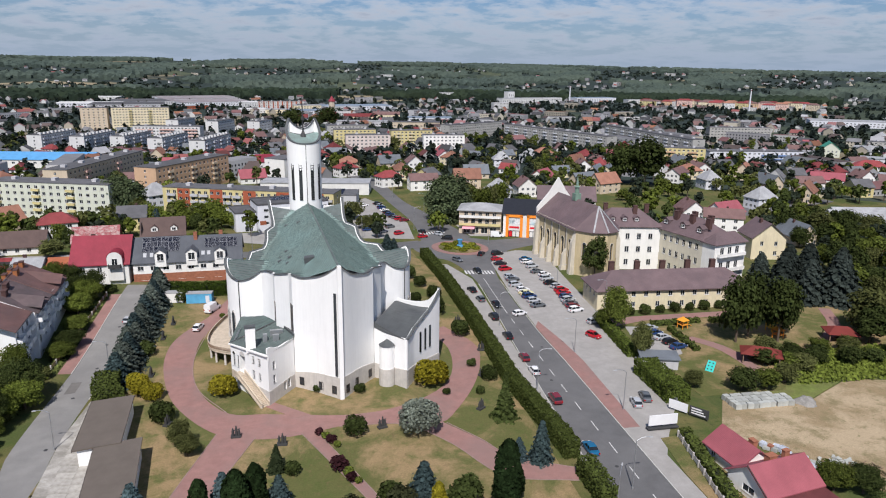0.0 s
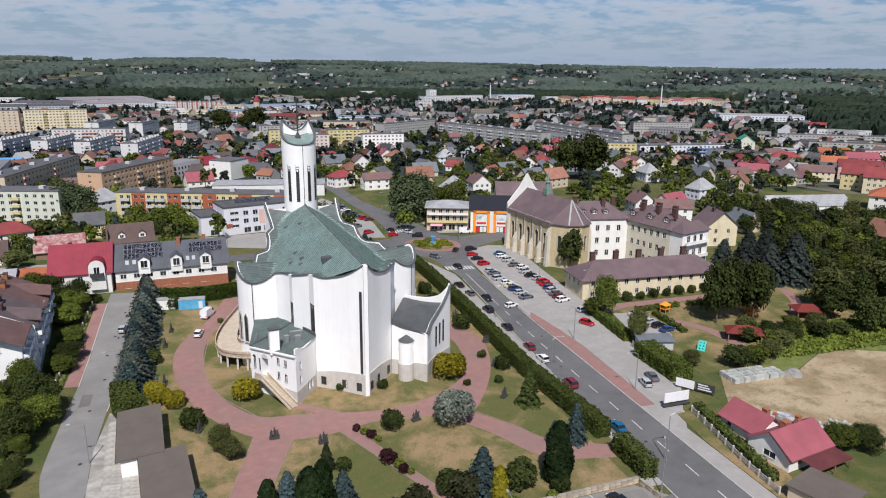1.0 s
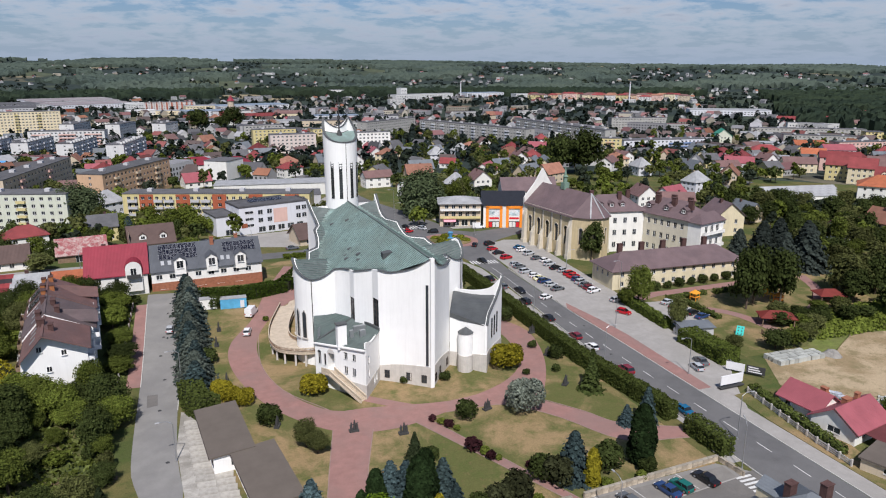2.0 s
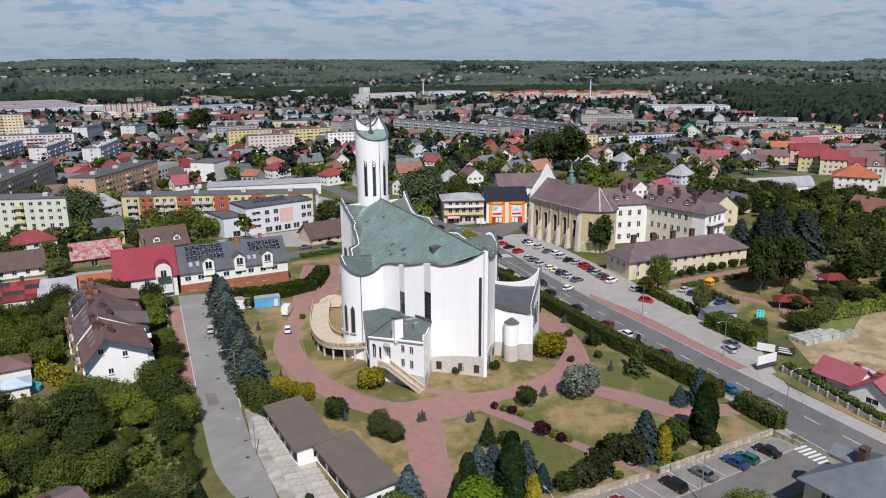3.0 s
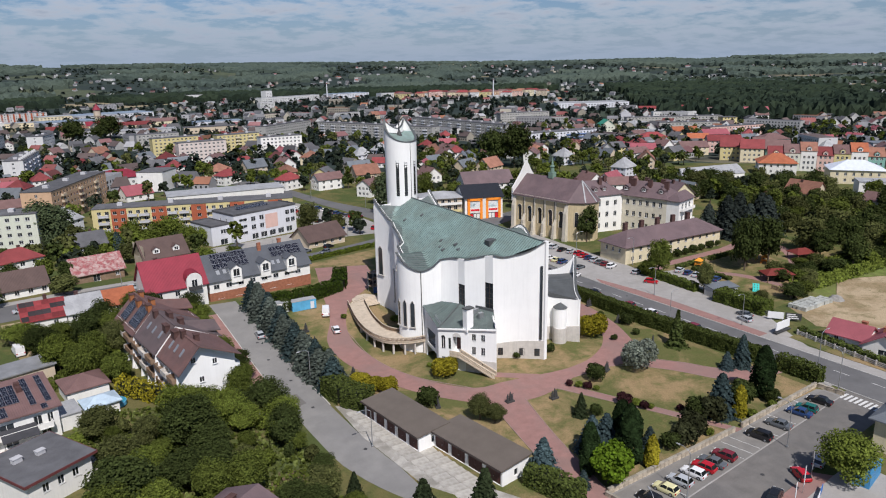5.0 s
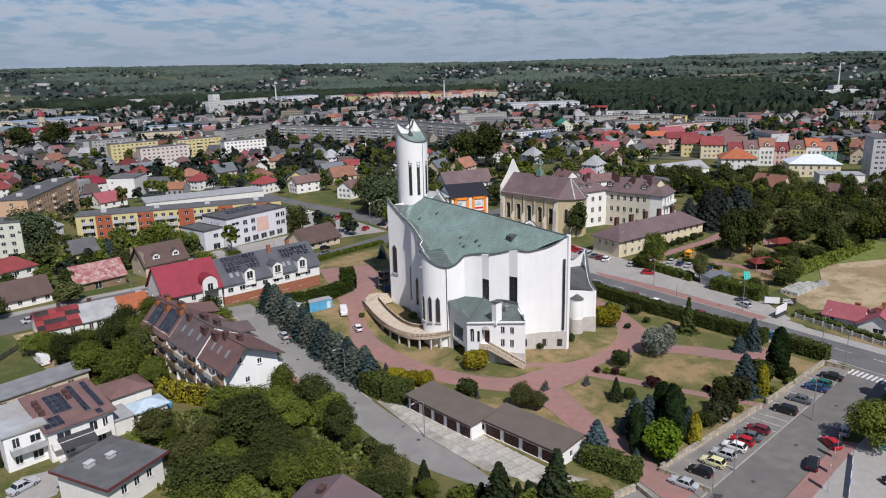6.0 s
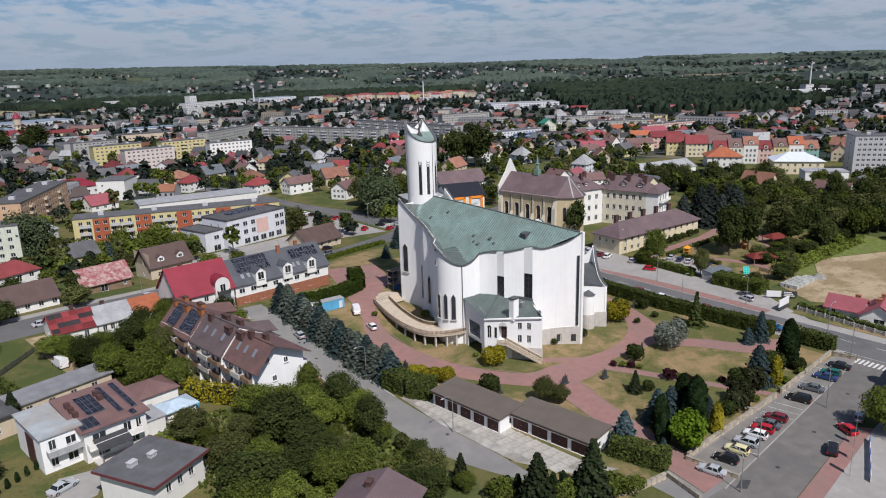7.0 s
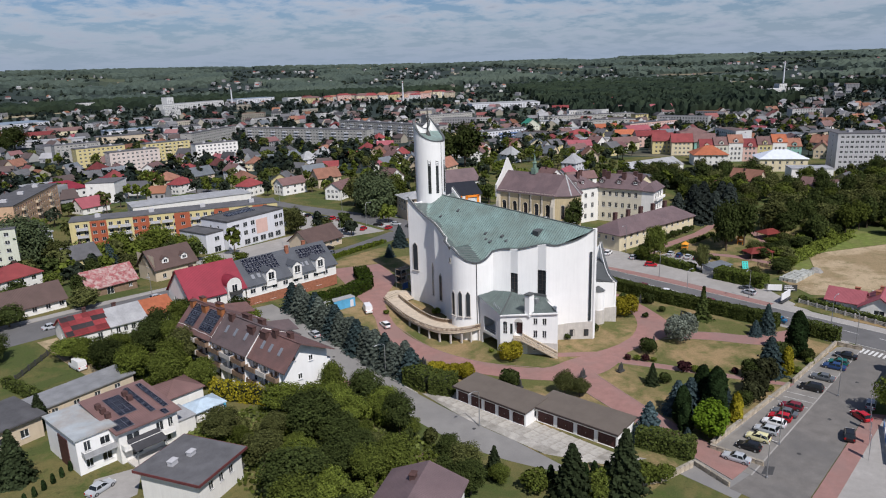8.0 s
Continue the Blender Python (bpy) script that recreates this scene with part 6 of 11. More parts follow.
building("house", "house with brown roof by a lane", "house", -119.5, 245.5, 13, 10, 4, 3.2, "gable", 4.0, 0.6, WHITE2, BROWN_ROOF, {"s": win_grid(14, 4, 1, 1.2, 1.4, 0.9, 3)})
building("house", "low house with dark brown roof beside the road", "house", 0.7, 257, 16, 11.5, 12, 3.1, "gable", 4.2, 0.7, BEIGE, DARKTILE, {"s": win_grid(17, 4, 1, 1.3, 1.4, 1.0, 3), "e": win_grid(12, 2, 1, 1.2, 1.3, 1.0, 3)})
# modern office block
b = building("office_building", "pale grey modern office block with large windows", "office", -13.1, 288.2, 28.6, 15, 16, 11.0, "flat", 0, 0.1, PALE, FELT, {"s": [(4.1, z, 3.4, 1.1) for z in (8.4, 5.8, 3.3)] + [(8.6 + 4.2 * i, z, 2.0, 1.8) for i in (0, 0.9, 3.8, 4.4) for z in (7.8, 4.6)] + [(9.0 + 4.0 * i, 0.8, 2.8, 2.1) for i in range(5)], "w": [(5.4, 8.0, 1, 1.4), (9.6, 8.0, 1, 1.4)]}, parapet=0.5)
Geo().box(-0.4, -7.56, 3.9, 5.4, -7.5, 9.5).part("banner", PINK, b, "large faded banner")
Geo().box(-13.6, -7.58, 3.2, -11.2, -7.5, 4.9).part("sign", TILE_ROOF, b, "orange sign board")
solar(b, 0, 2, 11.6, 14, 2, 8)
building("office_building", "small pale annexe with flat roof and air units", "office", -31.6, 285.4, 8, 15, 16, 7.6, "flat", 0, 0.1, PALE, FELT, {"s": [(5, 4.6, 2.2, 1.6), (5, 0.3, 3.0, 2.2)], "e": [(6, 4.4, 1.6, 1.5)]}, parapet=0.4)


def flats(label, x, y, w, d, rz, floors, wall, cols, group="blocks of flats", accents=(), fine=False, top=None, z=0.0):
    """A slab block: windows on both long sides, balcony bays in accent colours."""
    h = floors * 2.85 + 1.2
    hs = win_grid(w, cols, floors, 1.5, 1.35, 1.6, 2.85, 1.2)
    b = building("apartment_block", label, "apartment block", x, y, w, d, rz, h, "flat", 0, 0.15, wall, top or FELT, {"s": hs, **({} if fine else {"n": hs}), "e": win_grid(d, 1, floors, 1.2, 1.3, 1.6, 2.85, 2), "w": win_grid(d, 1, floors, 1.2, 1.3, 1.6, 2.85, 2)}, group, fine=fine, z=z)
    for k, (i0, i1, m, bal) in enumerate(accents):
        s0, s1 = -w / 2 + w * i0, -w / 2 + w * i1
        if bal:
            for fl in range(1, floors):
                balcony(b, (s0 + s1) / 2, -d / 2, fl * 2.85 + 0.6, s1 - s0, 1.1, m)
        else:
            pw = [(q[0] - w * i0, q[1], q[2], q[3]) for q in hs if s0 + 0.6 < q[0] - w / 2 < s1 - 0.6]
            g = Geo()
            holed(g, (s0, -d / 2 - 0.12), (s1, -d / 2 - 0.12), 1.0, h - 0.2, pw, 0.14)
            g.part("facade_panel", m, b, "coloured facade panel")
    for i in range(max(2, int(w / 16))):
        xx = -w / 2 + w * (i + 0.5) / max(2, int(w / 16))
        Geo().box(xx - 1.0, -1.2, h + 0.3, xx + 1.0, 1.2, h + 1.5).part("roof_vent", GREYR, b)
    return b


acc = []
for i in range(5):
    a = 0.03 + i * 0.195
    acc += [(a, a + 0.05, GREYR, True), (a + 0.06, a + 0.135, RUST, False), (a + 0.14, a + 0.185, GREYR, True)]
flats("long yellow block of flats with rust red panels", -30, 312, 78, 11, -19, 4, YELLOW, 26, accents=acc, fine=True)
flats("pale mint five storey block of flats", -113, 323, 56, 12, -17, 5, MINT, 16, accents=((0.05, 0.11, YELLOW, True), (0.38, 0.44, YELLOW, True), (0.66, 0.72, YELLOW, True)), fine=True)
flats("orange block of flats with blank end wall", -71.3, 389, 60, 13, 62, 5, ORANGE, 18, accents=((0.15, 0.2, BEIGE, True), (0.45, 0.5, BEIGE, True), (0.75, 0.8, BEIGE, True)))
flats("brownish block of flats", -117, 398, 80, 12, 78, 5, BEIGE, 20, accents=((0.2, 0.25, PINK, True), (0.6, 0.65, PINK, True)))
ROWWHITE = mat("pale_panel_render", (0.60, 0.60, 0.585), var=0.06, scale=0.2, grime=0.15)
for x, y, L, h2 in ((-219, 632, 50, 5), (-183, 618, 50, 5), (-153, 616, 48, 5), (-120, 596, 50, 5), (-84, 574, 58, 5)):
    b = flats("white block of flats seen end on", x, y, L, 12, 78, h2, ROWWHITE, 14, accents=((0.04, 0.16, PALE, True), (0.3, 0.42, PALE, True), (0.56, 0.68, PALE, True), (0.82, 0.94, PALE, True)))
    for i in range(9):
        Geo().box(-L / 2 + 3 + i * (L - 6) / 8 - 0.8, -4.6, 15.5, -L / 2 + 3 + i * (L - 6) / 8 + 0.8, -3.0, 17.2).part("roof_vent", ROWWHITE, b)
flats("tall beige block of flats", -192, 823, 58, 14, 8, 9, CREAM, 18, accents=((0.3, 0.36, YELLOW, True), (0.64, 0.7, YELLOW, True)))
flats("tall brownish block of flats", -238, 818, 26, 16, 8, 9, BEIGE, 5)
flats("long pale block of flats with pink balconies", -140, 700, 62, 12, -8, 5, ROWWHITE, 18, accents=((0.05, 0.3, PINK, True), (0.4, 0.62, PINK, True), (0.74, 0.96, PINK, True)))
flats("long pale block of flats with pink balconies", -196, 684, 42, 12, -8, 3, ROWWHITE, 12, accents=((0.1, 0.4, PINK, True), (0.55, 0.9, PINK, True)))
flats("white block of flats seen end on", -62, 776, 30, 14, 68, 5, ROWWHITE, 8)
flats("white block of flats seen end on", -104, 786, 40, 14, 72, 5, ROWWHITE, 10)
flats("white block of flats seen end on", -148, 806, 40, 14, 74, 5, ROWWHITE, 10)
flats("white block of flats with blank wall", 104, 589, 35, 12, -3, 5, WHITE2, 10)
flats("ochre block of flats with pale balconies", 83, 642, 38, 12, 3, 5, YELLOW, 10, accents=((0.12, 0.22, CREAM, True), (0.42, 0.52, CREAM, True), (0.72, 0.82, CREAM, True)))
flats("pinkish white block of flats", 40, 592, 37, 12, 1, 5, mat("rosy_white_render", (0.62, 0.54, 0.49), var=0.06, scale=0.2, grime=0.15), 10)
flats("yellow grey block of flats", 32, 652, 38, 12, 2, 5, YELLOW, 10)
flats("grey white block of flats", 28, 706, 37, 12, 1, 5, BLOCKGREY, 10)
flats("very long grey block of flats", 160.5, 733, 84, 12, 36, 5, BLOCKGREY, 24)
flats("very long grey block of flats", 223, 645, 148, 12, -67.8, 5, BLOCKGREY, 40, accents=[(0.03 + 0.1 * i, 0.06 + 0.1 * i, PALE, True) for i in range(10)])
flats("very long grey block of flats", 308, 622, 155, 12, -84.8, 5, BLOCKGREY, 40, accents=[(0.03 + 0.1 * i, 0.06 + 0.1 * i, PALE, True) for i in range(10)])
flats("yellow block of flats", 275, 498, 32, 12, -20, 4, YELLOW, 9, accents=((0.1, 0.3, ORANGE, True), (0.6, 0.8, ORANGE, True)))
flats("pale blue school block", 340, 507, 76, 16, -6.8, 3, PALE, 20, accents=((0.55, 0.98, mat("blue_panel", (0.16, 0.24, 0.42), var=0.1), True),))
flats("grey block of flats", 436, 678, 64, 12, -12, 5, BLOCKGREY, 18)
flats("rosy block of flats", 499, 437, 66, 12, -11, 3, PINK, 18, accents=((0.05, 0.2, PALE, True), (0.4, 0.55, PALE, True), (0.75, 0.9, PALE, True)))
flats("long pale block of flats", 504, 494, 60, 12, -36, 3, BLOCKGREY, 16)
flats("long pale block of flats", 560, 560, 110, 12, -30, 3, BLOCKGREY, 28)
flats("grey concrete office block", 318, 178, 34, 16, -52, 7, GREYR, 12)
# shops by the roundabout
b = building("shop", "three storey corner shop with balconies and pale roof", "shop", 64.5, 273, 17, 13, -18, 9.8, "hip", 1.8, 0.9, BEIGE, LIGHT_ROOF, {"s": win_grid(17, 5, 1, 1.5, 1.6, 7.4, 3) + win_grid(17, 5, 1, 1.6, 2.0, 4.3, 3) + win_grid(17, 4, 1, 2.6, 2.4, 0.4, 3), "w": win_grid(13, 3, 2, 1.5, 1.6, 4.3, 3)})
for fl in (3.6, 6.8):
    balcony(b, 0, -6.5, fl, 16.6, 1.2, WHITE2 if fl > 5 else YELLOW)
Geo().hexa([(-7, -9.5, 2.6), (-2, -9.5, 2.6), (-2, -6.5, 3.2), (-7, -6.5, 3.2), (-7, -9.5, 2.7), (-2, -9.5, 2.7), (-2, -6.5, 3.3), (-7, -6.5, 3.3)]).part("awning", mat("pink_awning", (0.75, 0.35, 0.42)), b, "pink awning")
b = building("shop", "black roofed shop with bright orange portal frames", "shop", 82, 268, 17, 18, -20, 9.4, "gable", 4.2, 0.7, WHITE2, mat("black_sheet_roof", (0.022, 0.024, 0.03), rough=0.5), {})
for x0 in (-7.4, 0.8):
    g = Geo().box(x0, -9.7, 0, x0 + 1.1, -8.9, 9).box(x0 + 5.6, -9.7, 0, x0 + 6.7, -8.9, 9).box(x0, -9.7, 8, x0 + 6.7, -8.9, 9.1)
    g.part("portal", mat("orange_panel", (0.85, 0.27, 0.03), var=0.05), b, "orange portal frame")
    Geo().box(x0 + 1.1, -9.3, 0.0, x0 + 5.6, -9.1, 2.6).part("shop_window", GLASS, b)
    for k in range(3):
        Geo().box(x0 + 1.3 + 1.45 * k, -9.38, 0.2, x0 + 2.5 + 1.45 * k, -9.3, 2.3).part("shop_poster", (MATS["white_panel"] if "white_panel" in MATS else WHITE2, WHITE2, mat("red_panel", (0.6, 0.02, 0.03)))[(k + int(x0)) % 3], b)
    Geo().box(x0 + 1.1, -9.3, 2.6, x0 + 5.6, -9.1, 5.0).part("sign", WHITE2, b, "white sign panel")
    Geo().box(x0 + 1.4, -9.36, 3.5, x0 + 5.3, -9.3, 4.3).part("sign_band", mat("red_panel", (0.6, 0.02, 0.03)), b, "red sign band")
    Geo().box(x0 + 1.1, -9.3, 5.0, x0 + 5.6, -9.1, 8.0).part("window", mat("sign_mosaic", (0.42, 0.52, 0.55), var=0.5, scale=0.8, tint=(0.75, 0.74, 0.72), tint_scale=0.5, tint_amt=0.9), b)
Geo().box(-0.7, -9.5, 0, 0.8, -8.95, 9).part("pier", WHITE2, b)

PALESTONE = mat("cream_plaster", (0.58, 0.53, 0.43), var=0.1, scale=0.5, grime=0.3)
# old parish church with buttresses
oc = thing("old_church", "cream baroque church with brown sheet roof and buttresses", "church", 86, 222.5, 0, 98.4)
# local x runs north along the nave, local -y faces east... nave 30 x 16
g = Geo()
NL, NW, NH = 28.0, 15.5, 15.2
nave_h = [(3.4 + 5.3 * i, 4.6, 1.9, 5.4) for i in range(5)]
pl = [(-NL / 2, -NW / 2), (NL / 2, -NW / 2), (NL / 2, NW / 2), (-NL / 2, NW / 2)]
holed(g, pl[0], pl[1], 0, NH, nave_h, 0.5)
holed(g, pl[1], pl[2], 0, NH, [])
holed(g, pl[2], pl[3], 0, NH, nave_h, 0.5)
apse = [(-NL / 2, NW / 2), (-NL / 2 - 5, NW / 2 - 3.6), (-NL / 2 - 6.5, 0), (-NL / 2 - 5, -NW / 2 + 3.6), (-NL / 2, -NW / 2)]
for a, c in zip(apse, apse[1:]):
    holed(g, a, c, 0, NH, [((Vector(c) - Vector(a)).length / 2, 5.5, 1.2, 5)], 0.5)
g.add([(NL / 2, -NW / 2, NH), (NL / 2, NW / 2, NH), (NL / 2, 0, NH + 7)], ((0, 1, 2),))
g.part("wall", OCHRE, oc, "ochre and cream plastered nave wall")
def arched(p, q, s0, z, w, z0):
    """Arched head and pale surround of a tall church window."""
    p, q = Vector(p), Vector(q)
    dd = (q - p).normalized()
    oo = Vector((dd.y, -dd.x))
    c = p + dd * s0
    k = Geo().add([(*(c + dd * (w / 2 * math.cos(math.pi * i / 10)) + oo * 0.02), z + w / 2 * math.sin(math.pi * i / 10)) for i in range(11)], (tuple(range(11)),))
    head = k.part("arch_head", GLASS, oc)
    k = Geo()
    ring = [(*(c + dd * ((w / 2 + 0.18) * math.cos(math.pi * i / 10)) + oo * 0.05), z + (w / 2 + 0.18) * math.sin(math.pi * i / 10)) for i in range(11)]
    ring = [(ring[0][0], ring[0][1], z0)] + ring + [(ring[-1][0], ring[-1][1], z0)]
    for a, b2 in zip(ring, ring[1:]):
        k.beam(a, b2, 0.16, 0.18)
    k.part("surround", PALESTONE, head, "pale window surround")


for s0, z, w, h in nave_h:
    arched(pl[2], pl[3], s0, z + h, w, z)
    arched(pl[0], pl[1], s0, z + h, w, z)
add_windows(oc, pl[0], pl[1], nave_h, 0.4, 1, True)
add_windows(oc, pl[2], pl[3], nave_h, 0.4, 1, True)
for a, c in zip(apse, apse[1:]):
    add_windows(oc, a, c, [((Vector(c) - Vector(a)).length / 2, 5.5, 1.2, 5)], 0.4, 1, True)
    arched(a, c, (Vector(c) - Vector(a)).length / 2, 10.5, 1.2, 5.5)
for sy in (-1, 1):
    for i in range(6):
        x = -NL / 2 + 0.75 + i * 5.3
        y0 = NW / 2
        big = i in (0, 5)
        w, z1, z2, dp = (0.75, 10.5, 13.8, 1.5) if big else (0.5, 5.2, 7.6, 1.7)
        k = Geo().hexa([(x - w, sy * y0, 0), (x + w, sy * y0, 0), (x + w, sy * (y0 + dp), 0), (x - w, sy * (y0 + dp), 0), (x - w, sy * y0, z2), (x + w, sy * y0, z2), (x + w, sy * (y0 + dp * 0.8), z1), (x - w, sy * (y0 + dp * 0.8), z1)])
        k.box(x - w - 0.1, sy * y0 if sy > 0 else -(y0 + dp + 0.15), 0, x + w + 0.1, (y0 + dp + 0.15) if sy > 0 else -y0, 1.4)
        k.part("buttress", PALESTONE, oc, "cream stepped buttress")
        k = Geo().box(x - 0.35, sy * y0 - 0.12, 5.0, x + 0.35, sy * y0 + 0.12, 14.4)
        k.part("pilaster", PALESTONE, oc)
        if 0 < i < 5:
            Geo().tube((x + 0.6, sy * (y0 + 0.1), 0.5), (x + 0.6, sy * (y0 + 0.1), 14.6), 0.09, 0.09).part("downpipe", IRON, oc, "dark downpipe")
    k = Geo()
    wall_line(k, [(-NL / 2, sy * NW / 2), (NL / 2, sy * NW / 2)], 14.3, 15.3, 0.7)
    k.part("cornice", PALESTONE, oc)
g = Geo()
e, lo, hi = 0.7, NH - 0.3, NH + 7
roof_slab(g, [(-NL / 2, -NW / 2 - e, lo), (NL / 2 + 0.2, -NW / 2 - e, lo), (NL / 2 + 0.2, 0, hi), (-NL / 2, 0, hi)])
roof_slab(g, [(NL / 2 + 0.2, NW / 2 + e, lo), (-NL / 2, NW / 2 + e, lo), (-NL / 2, 0, hi), (NL / 2 + 0.2, 0, hi)])
g.part("roof", PLUM_ROOF, oc, "brown plum sheet roof")
g = Geo()
ap2 = [(-NL / 2, NW / 2 + e), (-NL / 2 - 5.5, NW / 2 - 3.2), (-NL / 2 - 7.1, 0), (-NL / 2 - 5.5, -NW / 2 + 3.2), (-NL / 2, -NW / 2 - e)]
for a, c in zip(ap2, ap2[1:]):
    roof_slab(g, [(*a, lo), (*c, lo), (-NL / 2, 0, hi)])
g.part("apse_roof", PLUM_ROOF, oc)
k = Geo()
for a in ap2[1:-1]:
    k.beam((*a, lo + 0.1), (-NL / 2, 0, hi + 0.1), 0.5, 0.12)
k.part("hip_flashing", LIGHT_ROOF, oc, "pale sheet along the hips")
g = Geo().add([(NL / 2 + dx, yy, z) for dx in (0.1, 0.9) for yy, z in ((-NW / 2 - 0.3, 12), (NW / 2 + 0.3, 12), (NW / 2 + 0.3, 17), (3.2, 22.5), (0, 27.5), (-3.2, 22.5), (-NW / 2 - 0.3, 17))],
              ((0, 1, 2, 3, 4, 5, 6), (13, 12, 11, 10, 9, 8, 7), *[(i, (i + 1) % 7, 7 + (i + 1) % 7, 7 + i) for i in range(7)]))
g.part("gable", WHITE2, oc, "tall pale stepped gable")
g = Geo().box(-0.4, -1.1, hi - 0.6, 1.8, 1.1, hi + 1.8)
g.cone((0.7, 0), hi + 1.8, hi + 4.0, 0.8, 0.7, 8).cone((0.7, 0), hi + 4.0, hi + 4.5, 1.1, 0.5, 8).cone((0.7, 0), hi + 4.5, hi + 7.8, 0.5, 0.05, 8)
g.part("ridge_turret", mat("green_turret", (0.16, 0.24, 0.19), var=0.2), oc, "slender green ridge turret")
# monastery wings
MW = win_grid(21.6, 7, 3, 1.3, 2.0, 1.6, 4.6, 1.2)
b = building("monastery_wing", "long cream three storey wing with brown roof and chimneys", "monastery", 118.6, 203.4, 21.6, 12.5, -74, 14.6, "hip", 4.6, 0.7, mat("pale_cream_plaster", (0.66, 0.61, 0.49), var=0.06, scale=0.4, grime=0.15), PLUM_ROOF, {"s": MW, "e": win_grid(12.5, 3, 3, 1.3, 2.0, 1.6, 4.6, 1.5), "w": []}, "monastery wings", chimneys=[(-8.5 + 3.4 * i, 2.2 * (-1) ** i, 1.7, 3.2) for i in range(6)])
for dx in (-7, 0.5, 7.5):
    dormer(b, dx, 4.9, 2, 16.0, 2.4, 1.3, PLUM_ROOF, PLUM_ROOF)
b = building("monastery_wing", "cream wing joining church and monastery", "monastery", 101, 217.5, 22, 13, -10, 15.0, "hip", 4.6, 0.6, WHITE2, PLUM_ROOF, {"s": win_grid(22, 5, 3, 1.4, 2.0, 1.6, 4.4, 1.5)}, "monastery wings", chimneys=((-6, 2, 1.4, 3.2), (3, -2, 1.4, 3.2), (8, 2, 1.4, 3)))
for dx in (-5, -1, 3):
    dormer(b, dx, 5.2, 2, 16.2, 2.0, 1.2, PLUM_ROOF, PLUM_ROOF)
b = building("monastery_wing", "white corner wing with balconies", "monastery", 122.4, 190.8, 12.9, 5, 16, 14.4, "hip", 2.4, 0.6, WHITE2, PLUM_ROOF, {"s": win_grid(12.5, 3, 3, 1.6, 2.2, 1.4, 4.6, 1.5)}, "monastery wings")
for fl in (5.4, 10.0):
    balcony(b, 0, -2.5, fl, 11, 1.3, WHITE2)
b = building("annexe", "long low cream annexe with brown hipped roof", "annexe", 97.5, 177.6, 46, 12, -2.5, 6.2, "hip", 3.6, 0.8, CREAM, PLUM_ROOF, {"s": win_grid(46, 12, 2, 1.2, 1.5, 0.9, 3.0, 1.5, skip=((3, 0), (9, 0))), "w": win_grid(12, 3, 1, 1.0, 1.4, 3.6, 3)}, chimneys=[(-17 + 7.6 * i, 0.9, 1.5, 3.4) for i in range(5)])
building("house", "small pale yellow gabled house", "house", 157, 222, 12, 12, 80, 8.0, "gable", 5, 0.6, CREAM, PLUM_ROOF, {"w": [(3.5, 1.5, 1.2, 1.6), (8.5, 1.5, 1.2, 1.6), (3.5, 5, 1.2, 1.6), (8.5, 5, 1.2, 1.6)]}, chimneys=((0, 1, 1.2, 2),))
# south-east house
b = building("house", "white cottage with rose tiled roof", "house", 69.6, 87.6, 10.6, 8.2, 11, 2.7, "gable", 2.8, 0.6, WHITE2, ROSE_ROOF, {"w": [(4.3, 0.9, 2.4, 1.2)], "n": [(3, 0.9, 1.2, 1.2)], "e": [(3.5, 0.9, 1.2, 1.2)], "s": [(3, 0.9, 1.2, 1.2), (7, 0.9, 1.2, 1.2)]}, chimneys=((2.4, 0.5, 1.0, 1.8), (-0.2, 0.9, 1.6, 1.5)), brick=BRICK)
RUSTRED = mat("dark_red_porch_roof", (0.115, 0.034, 0.034), rough=0.7, var=0.2, scale=0.4, bump=0.2)
Geo().hexa([(-3.4, -8.2, 1.95), (5.6, -8.2, 1.95), (5.6, -4.12, 2.25), (-3.4, -4.12, 2.25), (-3.4, -8.2, 2.07), (5.6, -8.2, 2.07), (5.6, -4.12, 2.37), (-3.4, -4.12, 2.37)]).part("porch_roof", RUSTRED, b, "dark red porch roof")
for px in (-3.1, 1.2, 5.3):
    Geo().box(px - 0.08, -8.0, 0, px + 0.08, -7.84, 1.97).part("porch_post", WOOD, b)
Geo().hexa([(-5.9, -4.9, 2.26), (-5.75, -4.9, 2.26), (-5.75, 0, 5.6), (-5.9, 0, 5.6), (-5.9, -4.9, 2.46), (-5.75, -4.9, 2.46), (-5.75, 0, 5.8), (-5.9, 0, 5.8)]).part("verge", DARKFRAME, b)
b = building("house", "lower wing of a cottage with rose tiled roof", "house", 68.6, 95.6, 8.4, 6.8, 97, 2.5, "gable", 2.5, 0.5, WHITE2, ROSE_ROOF, {"s": [(4, 0.9, 1.2, 1.3)], "n": [(2, 0.9, 1.0, 1.3)]}, chimneys=((-2.2, -0.6, 1.2, 1.6),), brick=BRICK)
building("outbuilding", "low shed with flat brown roof beside a cottage", "shed", 64.6, 74.4, 7.4, 8.0, 20, 2.2, "flat", 0, 0.4, BEIGE, GARAGE_ROOF, {"n": [(3.5, 0.2, 1.0, 1.9)], "w": [(4, 0.9, 1.2, 0.9)]})
